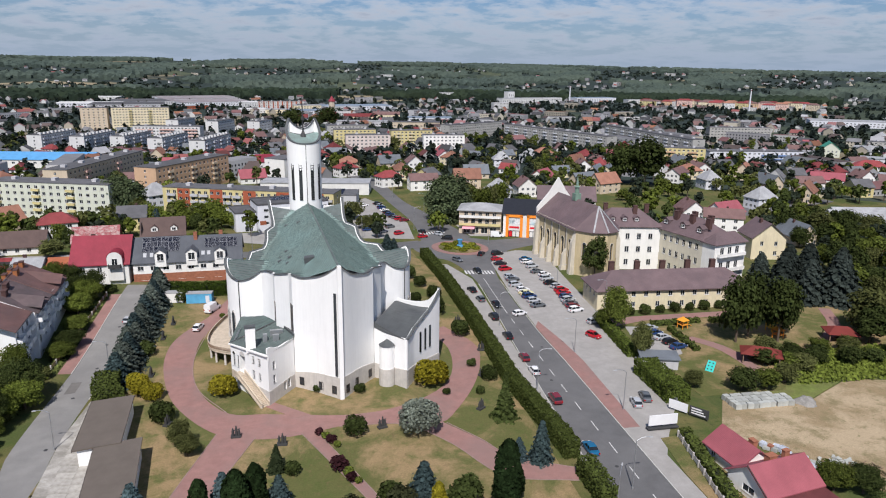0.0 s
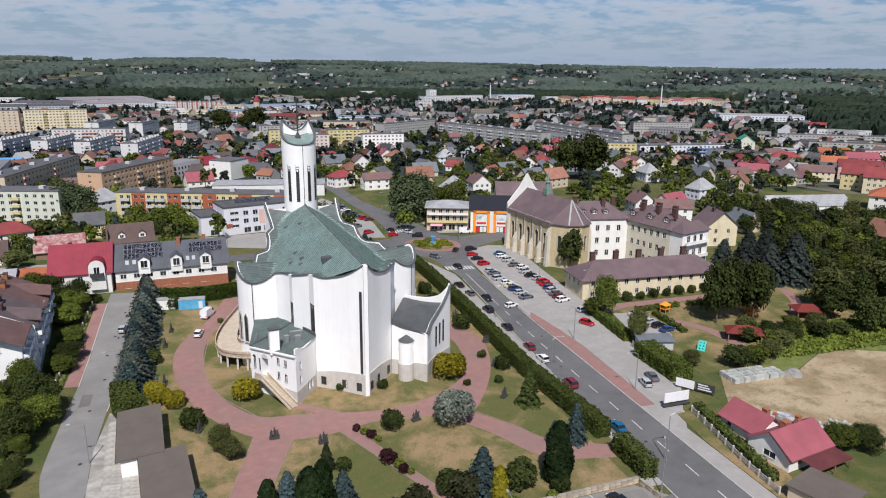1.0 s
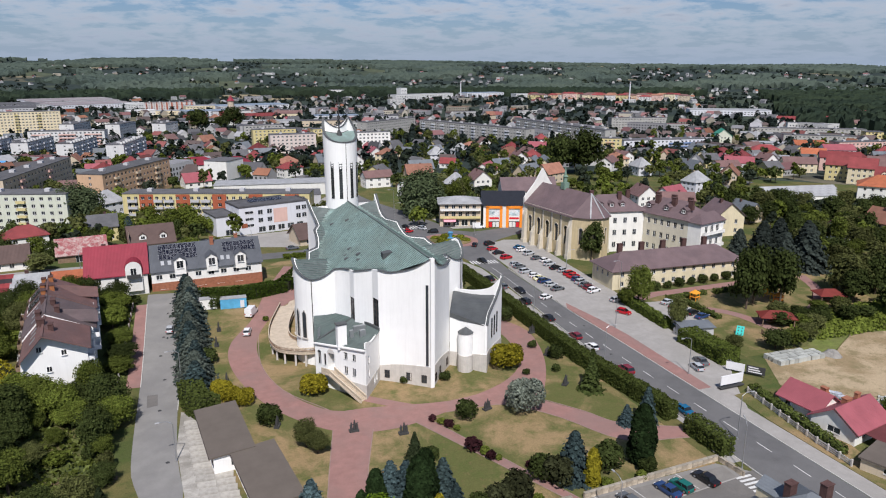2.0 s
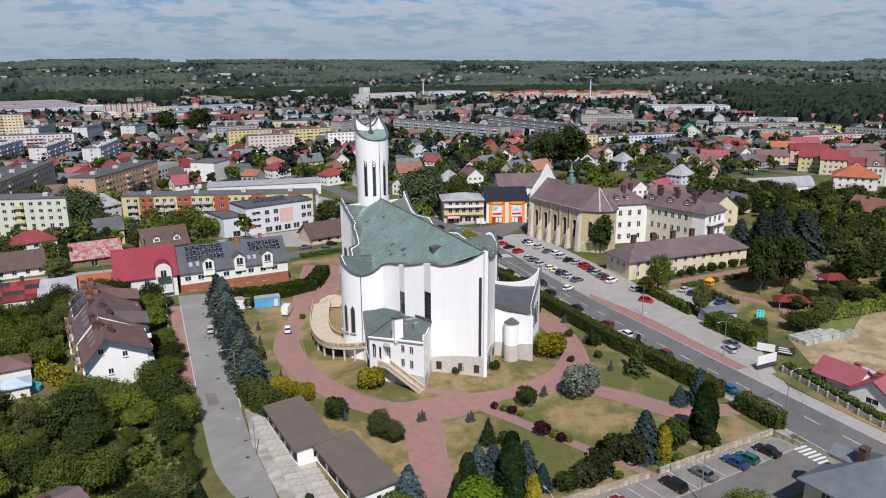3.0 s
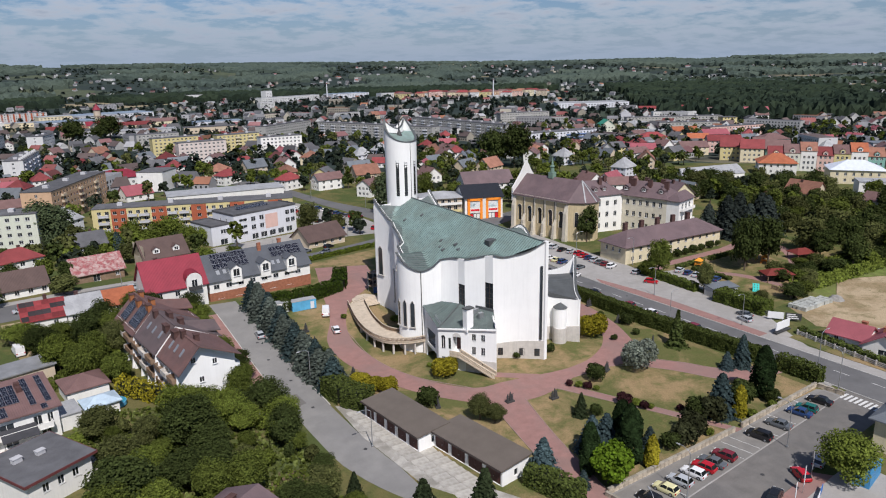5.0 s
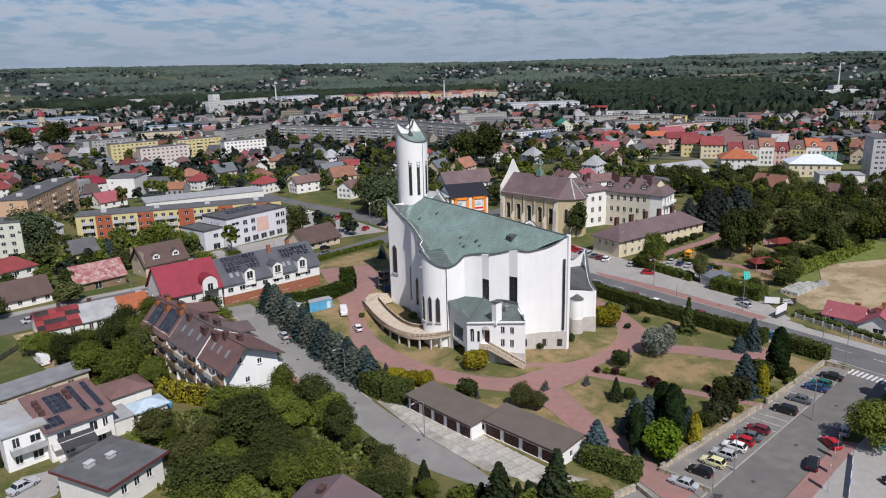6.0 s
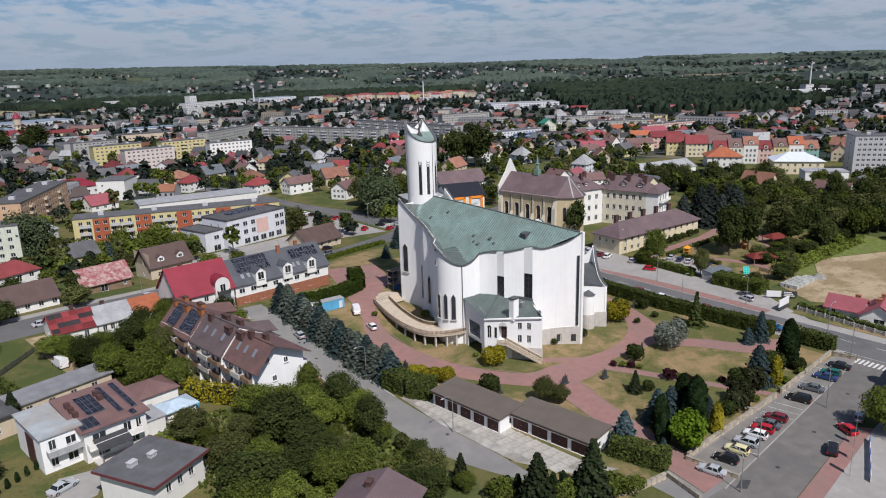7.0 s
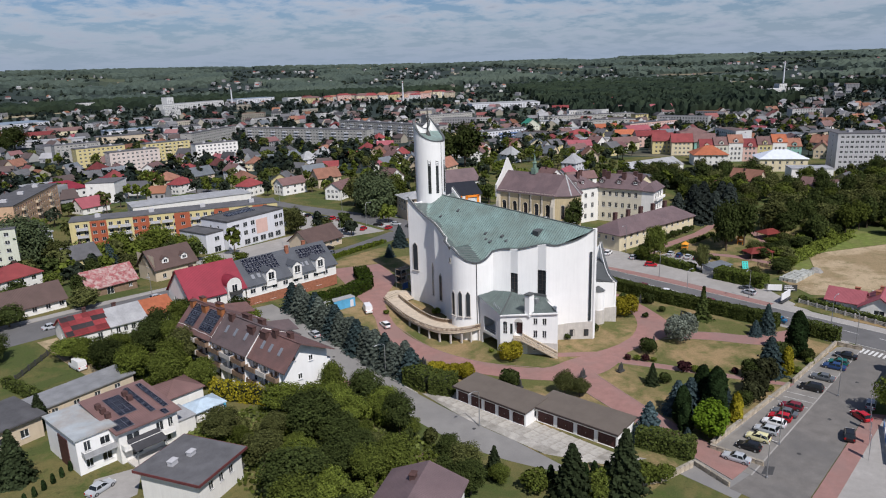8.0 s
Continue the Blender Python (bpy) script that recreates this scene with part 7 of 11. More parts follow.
# grey roofed house by the south parking
b = building("house", "cream house with dark grey hipped metal roof", "house", 32.2, 63.0, 14, 13, 8, 6.4, "hip", 4.2, 0.9, CREAM, GREY_ROOF, {"n": win_grid(14, 4, 2, 1.3, 1.4, 1.0, 2.9), "w": win_grid(13, 3, 2, 1.3, 1.4, 1.0, 2.9)}, chimneys=((-1, 2, 1.4, 2.6), (2, -1, 1.4, 2.6)))
dormer(b, 0, 6.5, 2, 7.0, 3.2, 1.6, CREAM, GREY_ROOF, 1)
DULLSHEET = mat("dull_grey_sheet", (0.22, 0.225, 0.23), rough=0.6, var=0.2, scale=0.4, bump=0.2)
RUSTSHEET = mat("pale_sheet_with_rust", (0.36, 0.39, 0.40), rough=0.5, var=0.15, scale=0.3, bump=0.1, tint=(0.30, 0.22, 0.15), tint_scale=0.15, tint_amt=0.6)
# villas at the western end
b = building("villa", "white cube villa with pale flat roof and balconies", "villa", -107.4, 151.0, 6.2, 12.4, 8, 6.2, "flat", 0, 0.3, WHITE, RUSTSHEET, {"s": [(1.7, 3.8, 1.1, 1.7), (4.5, 3.8, 1.6, 1.4), (1.7, 0.9, 1.1, 1.7), (4.5, 0.9, 1.6, 1.4)], "w": []})
balcony(b, 0.4, -6.2, 3.0, 5.7, 1.2, LIGHT_ROOF)
Geo().box(-3.22, -2.7, 0, -3.1, 1.0, 5.2).part("cladding", DOORM, b, "dark wooden cladding panel")
b = building("villa", "white house with plum roof covered in solar panels", "villa", -99.4, 150.2, 10.2, 12.5, 8, 5.4, "flat", 0, 0.1, WHITE2, BROWN_ROOF, {"s": [(2.4, 3.1, 2.2, 1.7), (7.0, 3.1, 1.3, 1.7), (8.9, 3.1, 0.9, 1.7), (2.8, 0.7, 1.9, 1.8), (8.0, 0.7, 1.5, 1.8)], "e": win_grid(12.5, 3, 2, 1.1, 1.4, 0.9, 2.6)})
g = Geo()
roof_slab(g, [(-5.7, -6.9, 5.9), (5.7, -6.9, 5.9), (5.7, 6.9, 7.4), (-5.7, 6.9, 7.4)], 0.25)
g.part("sloping_roof", BROWN_ROOF, b, "plum single-pitch roof")
for sx in (-1, 1):
    Geo().add([(sx * 5.1, -6.25, 5.4), (sx * 5.1, 6.25, 5.4), (sx * 5.1, 6.25, 7.1), (sx * 5.1, -6.25, 5.75)], ((0, 1, 2, 3),)).part("wall", WHITE2, b)
Geo().quad((-5.1, 6.25, 5.4), (5.1, 6.25, 5.4), (5.1, 6.25, 7.1), (-5.1, 6.25, 7.1)).part("wall", WHITE2, b)
tl = math.degrees(math.atan2(1.5, 13.8))
for dx, dy, c, r in ((-1.3, 1.0, 3, 4), (-3.7, -4.6, 3, 2), (1.9, 0.6, 1, 6), (4.2, 0.6, 1, 6), (3.2, -5.8, 1, 1)):
    solar(b, dx, dy, 5.9 + 1.5 * (dy + 6.9) / 13.8 + 0.02, c, r, tl)
for cx, cy in ((-4.3, -1.2), (-4.3, 0.6), (-4.3, 2.4), (0.8, 3.4), (0.8, 1.6)):
    zz = 5.9 + 1.5 * (cy + 6.9) / 13.8
    Geo().box(cx - 0.42, cy - 0.45, zz - 0.2, cx + 0.42, cy + 0.45, zz + 0.9).part("chimney", DARKBRICK, b)
Geo().hexa([(-3.9, -9.4, 2.9), (1.5, -9.4, 2.9), (1.5, -6.3, 3.8), (-3.9, -6.3, 3.8), (-3.9, -9.4, 3.02), (1.5, -9.4, 3.02), (1.5, -6.3, 3.92), (-3.9, -6.3, 3.92)]).part("awning", mat("dark_awning", (0.05, 0.05, 0.055)), b, "dark grey terrace awning")
for px in (-3.7, 1.3):
    Geo().tube((px, -9.2, 0), (px, -9.2, 2.9), 0.07, 0.07).part("post", METAL, b)
Geo().box(-4.3, -9.9, 0, 1.9, -6.28, 0.35).part("terrace", PLINTH, b, "pale stone terrace")
Geo().box(5.06, -5.4, 0, 8.7, 0.5, 2.9).part("side_wing", WHITE2, b, "low white side wing")
Geo().box(5.0, -5.6, 2.9, 8.9, 0.6, 3.1).part("side_roof", LIGHT_ROOF, b)
balcony(b, -0.5, -6.28, 2.6, 8.8, 1.3, WHITE2)
b = building("villa", "white house with grey flat felt roof", "villa", -97.4, 128.5, 9.7, 10.8, 28, 4.9, "flat", 0, 0.7, WHITE2, FELT, {"e": win_grid(10.8, 2, 2, 1.1, 1.4, 0.8, 2.5), "s": win_grid(9.7, 3, 1, 1.0, 1.4, 2.4, 3)}, chimneys=((-2.3, 1.4, 1.3, 1.3), (0.8, 0.6, 1.2, 1.2)))
Geo().sweep([(-5.58, -6.13, 5.0), (5.58, -6.13, 5.0), (5.58, 6.13, 5.0), (-5.58, 6.13, 5.0), (-5.58, -6.13, 5.0)], 0.12, 0.42).part("fascia", mat("maroon_fascia", (0.12, 0.035, 0.035)), b)
Geo().box(4.87, -4.1, 0, 7.1, 1.1, 2.2).part("terrace", PLINTH, b, "raised stone terrace")
for z in (2.3, 3.1):
    Geo().sweep([(5.0, -4.0, z), (7.0, -4.0, z), (7.0, 1.0, z), (5.0, 1.0, z)], 0.06, 0.08).part("railing", METAL, b)
b = building("house", "house with plum metal roof among trees", "house", -76.5, 99.5, 9.4, 10.8, 32, 4.8, "gable", 2.1, 0.6, WHITE2, PLUM_ROOF, {"e": [(4, 1, 1.2, 1.4)]}, chimneys=((1, 1, 1.2, 1.4),))
building("outbuilding", "long low shed with grey roof", "shed", -104.6, 172.4, 23.3, 6.6, 14, 3.0, "flat", 0, 0.4, BEIGE, DULLSHEET, {"s": win_grid(23.3, 5, 1, 1.2, 1.0, 1.3, 3)})
building("house", "low tan house with dark flat roof", "house", -118.5, 166.8, 13, 11, 14, 4.1, "flat", 0, 0.7, BEIGE, FELT, {"e": win_grid(11, 2, 1, 1.4, 1.5, 1.2, 3), "s": win_grid(13, 3, 1, 1.4, 1.5, 1.2, 3)}, chimneys=((-3, 1, 1.4, 1.2), (1, 2, 1, 1.2)))
building("outbuilding", "white garage with plum roof", "shed", -88.4, 160.0, 7.4, 7.4, 8, 2.8, "hip", 1.5, 0.4, WHITE2, BROWN_ROOF, {})
building("summer_house", "small summer house with pale blue roof", "shed", -86.6, 150.6, 5.5, 4.2, 8, 2.3, "hip", 0.8, 0.5, WHITE2, mat("pale_blue_sheet", (0.42, 0.52, 0.60), rough=0.5), {})
# right-hand centre of town
b = building("house", "white villa with orange hipped roof", "house", 286, 256, 20, 16, -50, 7.0, "hip", 4.5, 0.8, WHITE2, TILE_ROOF, {"s": win_grid(20, 5, 2, 1.2, 1.5, 1.2, 3.2), "w": win_grid(16, 4, 2, 1.2, 1.5, 1.2, 3.2)})
b = building("house", "pale yellow hall with silver metal roof", "house", 290, 213, 26, 18, -52, 7.5, "hip", 4.0, 0.7, CREAM, mat("silver_sheet", (0.62, 0.66, 0.72), rough=0.4, var=0.1), {"s": win_grid(26, 6, 2, 1.2, 1.6, 1.2, 3.2)})
for i, (c, top) in enumerate(((CREAM, DULLRED), (MINT, BROWN_ROOF), (WHITE2, FADED), (PINK, DULLRED), (YELLOW, BROWN_ROOF), (WHITE2, TILE_ROOF), (TEAL, FADED))):
    x, y = 300 + 5.6 * i, 266 - 6.8 * i
    b = building("townhouse", "narrow %s townhouse with %s roof and dormer" % (("cream", "mint", "white", "pink", "yellow", "white", "teal")[i], ("red", "brown", "faded", "red", "brown", "orange", "faded")[i]), "house", x, y, 8.6, 13, -52, 9.4 + 1.3 * (i % 3), "gable", 4.4, 0.3, c, top, {"s": win_grid(8.6, 3, 3, 1.2, 1.6, 1.2, 3.1, 0.8)}, "townhouses")
    dormer(b, 0, 6.4, 2, 9.2 + 1.3 * (i % 3), 2.6, 2.0, c, top)
for i, (x, y, c) in enumerate(((330, 284, TEAL), (321, 296, CREAM), (340, 300, PINK), (322, 312, YELLOW))):
    building("townhouse", "coloured townhouse with red roof", "house", x, y, 14, 12, -52, 9.5, "gable", 5, 0.5, c, (BROWN_ROOF, DULLRED)[i % 2], {"s": win_grid(14, 4, 3, 1.2, 1.5, 1.2, 3.0)}, "townhouses", fine=False)
building("hall", "plain white hall wall", "hall", 252, 181, 20, 12, -52, 8.5, "flat", 0, 0.2, WHITE2, LIGHT_ROOF, {})
building("hall", "pale mint gabled hall with bright green roof", "hall", 443, 549, 20, 15, 57, 7, "gable", 5.8, 0.5, MINT, mat("green_roof", (0.03, 0.24, 0.15), rough=0.5), {"w": win_grid(15, 4, 2, 1.2, 1.5, 1.2, 3.0)}, fine=False)
for i in range(4):
    building("market_hall", "long low market roof of pale sheet", "market", 236 + i * 5.6, 262 + i * 5.0, 42, 6, -10, 3.2, "gable", 1.4, 0.3, WHITE2, LIGHT_ROOF, {}, "market roofs")
building("hall", "blue roofed long hall", "hall", -186, 520, 70, 20, -8, 6, "gable", 4, 0.5, WHITE2, BLUE_ROOF, {"s": win_grid(70, 14, 1, 2, 1.4, 3, 3)}, fine=False)
building("hall", "long hall with solar roof", "hall", -18, 345, 72, 16, -8, 5.0, "flat", 0, 0.2, GREYR, FELT, {})
sp = [o for o in scene.objects if o.name.startswith("hall")][-1]
g = Geo()
for j in range(3):
    for i in range(46):
        x = -17 + i * 1.02
        g.hexa([(x - 0.48, -6.2 + j * 4.2, 5.36), (x + 0.48, -6.2 + j * 4.2, 5.36), (x + 0.48, -2.9 + j * 4.2, 5.9), (x - 0.48, -2.9 + j * 4.2, 5.9), (x - 0.48, -6.2 + j * 4.2, 5.42), (x + 0.48, -6.2 + j * 4.2, 5.42), (x + 0.48, -2.9 + j * 4.2, 5.96), (x - 0.48, -2.9 + j * 4.2, 5.96)])
tagged(g.part("solar_array", PANEL, sp, "rows of dark blue solar panels"), kind="stuff")
building("hall", "white flat hall behind the flats", "hall", -2, 372, 56, 16, -8, 6.0, "flat", 0, 0.3, WHITE2, LIGHT_ROOF, {})
building("house", "white block house with dark roof", "house", -22, 439, 15, 18, -36, 11, "flat", 0, 0.2, WHITE2, FELT, {"s": [(3, 8, 1, 1)]})
building("hall", "long hall with pale sheet roof", "hall", -40, 505, 24, 12, 4, 6.5, "flat", 0, 0.3, WHITE2, LIGHT_ROOF, {})
building("house", "house with a wide red roof", "house", -12, 482, 16, 12, 4, 5.5, "hip", 3, 0.5, WHITE2, RED_ROOF, {"s": win_grid(16, 4, 1, 1.3, 1.6, 1.5, 3)}, fine=False)
building("house", "long hall with a red hipped roof", "house", -37, 478, 26, 16, 6, 5.5, "hip", 4, 0.5, WHITE2, RED_ROOF, {"s": win_grid(34, 8, 1, 1.3, 1.6, 1.5, 3)}, fine=False)
building("house", "mansion with plum roof and white gable", "house", 112, 305, 26, 14, -15, 7, "gable", 5.4, 0.5, WHITE2, PLUM_ROOF, {"s": win_grid(26, 7, 2, 1.3, 1.6, 1.5, 3.2)}, fine=False)
# ---- plants ----
rng = np.random.default_rng(7)


def leaf_quads(points, normals, size, spread=0.5, tall=1.0):
    """Small leaf clumps: one quad at each point, facing roughly along its normal."""
    n = len(points)
    nrm = normals + rng.normal(0, spread, (n, 3))
    nrm /= np.linalg.norm(nrm, axis=1)[:, None] + 1e-9
    a = np.cross(nrm, rng.normal(0, 1, (n, 3)))
    a /= np.linalg.norm(a, axis=1)[:, None] + 1e-9
    b = np.cross(nrm, a)
    s = size * rng.uniform(0.6, 1.35, (n, 1))
    v = np.empty((n, 4, 3))
    v[:, 0], v[:, 1], v[:, 2], v[:, 3] = points - a * s - b * s * 0.6, points + a * s * 0.8 - b * s, points + a * s + b * s * 0.7, points - a * s * 0.7 + b * s * tall
    return v.reshape(-1, 3)


def quads_mesh(name, v, m):
    me = bpy.data.meshes.new(name)
    n = len(v) // 4
    me.vertices.add(len(v))
    me.vertices.foreach_set("co", np.asarray(v, dtype=np.float32).ravel())
    me.loops.add(4 * n)
    me.loops.foreach_set("vertex_index", np.arange(4 * n, dtype=np.int32))
    me.polygons.add(n)
    me.polygons.foreach_set("loop_start", np.arange(0, 4 * n, 4, dtype=np.int32))
    for k in m if isinstance(m, list) else [m]:
        me.materials.append(k)
    me.update(calc_edges=True)
    return me


def ball(n):
    p = rng.normal(0, 1, (n, 3))
    return p / np.linalg.norm(p, axis=1)[:, None]


def broadleaf(h, r, n, size, m, seed, clumps=9, low=0.28):
    """Trunk with limbs, and a loose crown of many uneven leaf clumps."""
    rs = np.random.default_rng(seed)
    t = Geo()
    t.tube((0, 0, -0.2), (0, 0, h * 0.42), h * 0.028 + 0.05, h * 0.018 + 0.03, 7)
    pts, nrms = [], []
    total = clumps * 2
    lop = rs.uniform(-0.2, 0.2, 2) * r
    for k in range(total):
        a = 2.39996 * k + rs.uniform(-0.6, 0.6)
        f = (k + 0.5) / total
        z = h * (low + 0.06 + (0.90 - low - 0.06) * f)
        shrink = math.sqrt(max(0.06, 1 - ((f - 0.40) / 0.66) ** 2))
        d = r * math.sqrt(rs.uniform(0.06, 1.0)) * 0.80 * shrink
        c = np.array([d * math.cos(a) + lop[0] * f, d * math.sin(a) + lop[1] * f, z + rs.uniform(-0.06, 0.06) * h])
        cr = r * rs.uniform(0.18, 0.40)
        if k % 3 == 0:
            t.tube((0, 0, h * rs.uniform(0.2, 0.4)), tuple(c), h * 0.010 + 0.02, 0.03, 5)
        q = ball(max(6, int(n * cr * cr / (total * (0.30 * r) ** 2))))
        rad = cr * (0.25 + 0.95 * rng.random((len(q), 1)) ** 0.55)
        pts.append(c + q * rad * np.array([1.1, 1.1, 0.85]))
        out = c - np.array([0, 0, h * 0.40])
        nrms.append(0.55 * q + 0.6 * out / (np.linalg.norm(out) + 1e-6) + np.array([0, 0, 0.45]))
    # loose sprays between the clumps soften the outline
    q = ball(n // 5)
    rad = 0.45 + 0.62 * rng.random((len(q), 1)) ** 0.8
    mid = np.array([lop[0] * 0.5, lop[1] * 0.5, h * (low + 1.0) * 0.5])
    pts.append(mid + q * rad * np.array([r * 0.95, r * 0.95, h * (0.98 - low) * 0.5]))
    nrms.append(0.6 * q + np.array([0, 0, 0.6]))
    p = np.vstack(pts)
    p[:, 2] = np.maximum(p[:, 2], 0.2)
    v = leaf_quads(p, np.vstack(nrms), size, 0.5)
    return t.data("trunk", BARK), quads_mesh("crown", v, m)


def conifer(h, r, n, size, m, seed, droop=0.35, power=0.9):
    """A cone of drooping branch tips in whorls round a straight stem."""
    rs = np.random.default_rng(seed)
    t = Geo().tube((0, 0, -0.2), (0, 0, h * 0.92), h * 0.016 + 0.05, 0.02, 6)
    whorls = max(7, int(h * 1.8))
    z = np.floor(rng.random(n) ** 1.5 * whorls) / whorls
    a = rng.random(n) * 2 * math.pi
    lobes = 1 + 0.22 * np.sin(a * 7 + z * 31) + 0.12 * rng.normal(0, 1, n)
    frac = np.sqrt(0.25 + 0.75 * rng.random(n))
    R = r * (1 - z) ** power * lobes * frac + 0.05
    zz = h * (0.06 + 0.94 * z) - droop * R * 0.6 + rng.normal(0, 0.08, n)
    p = np.stack([R * np.cos(a), R * np.sin(a), np.maximum(zz, 0.1)], 1)
    nm = np.stack([np.cos(a) * 0.7, np.sin(a) * 0.7, np.full(n, 0.7)], 1)
    return t.data("trunk", BARK), quads_mesh("crown", leaf_quads(p, nm, size, 0.35, 1.5), m)


def column(h, r, n, size, m, seed):
    """A dense columnar evergreen, pointed at the top."""
    t = Geo().tube((0, 0, -0.2), (0, 0, h * 0.85), 0.1, 0.02, 6)
    z = rng.random(n)
    a = rng.random(n) * 2 * math.pi
    prof = np.minimum(1.0, (z + 0.05) / 0.18) ** 0.5 * np.sqrt(np.clip(1.02 - z ** 2.6, 0, 1))
    R = r * prof * (0.86 + 0.2 * rng.random(n) + 0.12 * np.sin(a * 3 + z * 9 + seed))
    p = np.stack([R * np.cos(a), R * np.sin(a), z * h + 0.05], 1)
    nm = np.stack([np.cos(a), np.sin(a), np.full(n, 0.4)], 1)
    return t.data("trunk", BARK), quads_mesh("crown", leaf_quads(p, nm, size, 0.4, 1.5), m)


def shrub(h, r, n, size, m, seed):
    rs = np.random.default_rng(seed)
    t = Geo()
    pts, nm = [], []
    k = 6
    for i in range(k):
        a = i * 2.4
        c = np.array([r * 0.42 * math.cos(a), r * 0.42 * math.sin(a), h * rs.uniform(0.4, 0.62)])
        t.tube((0, 0, -0.1), tuple(c), 0.06, 0.02, 5)
        q = ball(n // k)
        q[:, 2] = np.where(q[:, 2] < -0.6, -q[:, 2], q[:, 2])
        pts.append(c + q * np.array([r * 0.62, r * 0.62, h * 0.42]) * (0.8 + 0.25 * rng.random((len(q), 1))))
        nm.append(q)
    p = np.vstack(pts)
    p[:, 2] = np.maximum(p[:, 2], 0.05)
    return t.data("stem", BARK), quads_mesh("crown", leaf_quads(p, np.vstack(nm), size), m)


KINDS = {}


def plant(kind, x, y, h, label, category="tree", group="", maker=None, wide=None, **kw):
    """Plants one plant of a kind, made once and then copied, scaled to its height."""
    if kind not in KINDS:
        KINDS[kind] = maker()
    h0, (trunk, crown) = KINDS[kind]
    s = h / h0
    w = s if wide is None else wide
    root = thing({"tree": "tree", "shrub": "shrub", "conifer": "conifer"}.get(category, category), label, category, x, y, 0.05, (x * 37 + y * 91) % 360, group)
    root.scale = (w, w, s)
    place("trunk" if category != "shrub" else "stem", trunk, root, Matrix())
    place("crown", crown, root, Matrix())
    return root


BROAD = []
for i, m in enumerate((LEAF[0], LEAF[1], LEAF[2], LEAF[3], LEAF[0], LEAF[1])):
    BROAD.append(("broad%d" % i, lambda i=i, m=m: (9.0, broadleaf(9.0, 4.0 + 0.3 * (i % 3), 7600, 0.145, m, 20 + i, 13 + i % 5))))


THIN = []
for i, m in enumerate((LEAF[0], LEAF[1], LEAF[3], LEAF[1], LEAF[3], LEAF[2])):
    THIN.append(("thin%d" % i, lambda i=i, m=m: (9.0, broadleaf(9.0, 4.1 + 0.3 * (i % 3), 2500, 0.24, m, 40 + i, 11 + i % 3))))


def broad(x, y, h, i, wide=None, label=None):
    k, mk = (THIN if x > 85 or y > 215 else BROAD)[i % 6]
    txt = label or ("leafy green broadleaf tree with a full crown", "dark green broadleaf tree with dense crown", "fresh light green broadleaf tree", "olive green tree with loose crown")[i % 4]
    return plant(k, x, y, h, txt, maker=mk, wide=wide)


mk_blue = lambda: (8.0, conifer(8.0, 3.0, 4400, 0.19, BLUE, 3, 0.3, 0.8))
mk_blue2 = lambda: (8.0, conifer(8.0, 3.0, 3600, 0.20, BLUEDARK, 4, 0.3, 0.8))
mk_row = lambda: (8.0, conifer(8.0, 3.0, 3000, 0.21, BLUEROW, 44, 0.3, 0.8))
mk_spr = lambda: (10.0, conifer(10.0, 2.9, 3600, 0.21, SPRUCE, 5))
mk_weep = lambda: (9.0, conifer(9.0, 2.4, 1300, 0.30, LEAF[1], 6, 0.9, 1.4))
mk_thu = lambda: (10.0, column(10.0, 2.1, 3600, 0.19, THUJA, 7))
mk_gold = lambda: (6.0, column(6.0, 1.15, 1100, 0.20, GOLD, 8))
mk_sm = lambda: (4.0, column(4.0, 0.8, 420, 0.2, THUJA, 9))
mk_sh = lambda: (3.0, shrub(3.0, 1.8, 1500, 0.14, LEAF[1], 10))
mk_shg = lambda: (4.5, shrub(4.5, 2.9, 3000, 0.17, GOLD, 11))
mk_shs = lambda: (6.8, shrub(6.8, 3.7, 4200, 0.18, SILVER, 12))
mk_shp = lambda: (2.0, shrub(2.0, 1.3, 500, 0.18, PURPLE, 13))
mk_shl = lambda: (2.0, shrub(2.0, 1.3, 500, 0.18, LEAF[2], 14))
mk_lime = lambda: (7.5, broadleaf(7.5, 3.2, 4200, 0.20, LIME, 15, 9, 0.1))
mk_brown = lambda: (4.8, shrub(4.8, 2.8, 1100, 0.24, BROWNLEAF, 16))
mk_willow = lambda: (20.0, broadleaf(20.0, 10.5, 9000, 0.38, WILLOW, 17, 20, 0.05))

# church garden
for x, y, h, k in ((-28.2, 93.5, 7.5, 0), (-13.7, 93.8, 7.4, 0), (13.8, 91.1, 8.6, 1), (32.0, 102.9, 4.2, 0), (-15.8, 95.2, 7.0, 0), (-7.0, 90.0, 4.4, 1), (-7.6, 94.2, 6.4, 1), (-24.5, 88, 3.2, 1)):
    plant("blue%d" % k, x, y, h, "silvery blue spruce on the lawn", "conifer", "blue spruces", maker=(mk_blue, mk_blue2)[k])
for x, y, h in ((-13.1, 89.1, 10.5), (26.8, 91.0, 10.6), (-10.9, 93.0, 9.0), (-18.8, 92.5, 7.5), (-21.5, 90.2, 6)):
    plant("thuja", x, y, h, "tall dark green columnar thuja", "conifer", "thujas", maker=mk_thu)
for x, y, h in ((-11.2, 85.8, 5.8), (15.6, 88.2, 6.3)):
    plant("gold", x, y, h, "golden yellow columnar conifer", "conifer", "golden conifers", maker=mk_gold)
plant("weep", 33.4, 117.7, 9.2, "weeping green spruce with drooping branches", "conifer", maker=mk_weep)
plant("silver", 16.4, 113.8, 7.0, "broad silver-leaved willow bush", "shrub", maker=mk_shs)
plant("lime", -20.2, 86.2, 7.6, "bright lime green maple", "tree", maker=mk_lime)
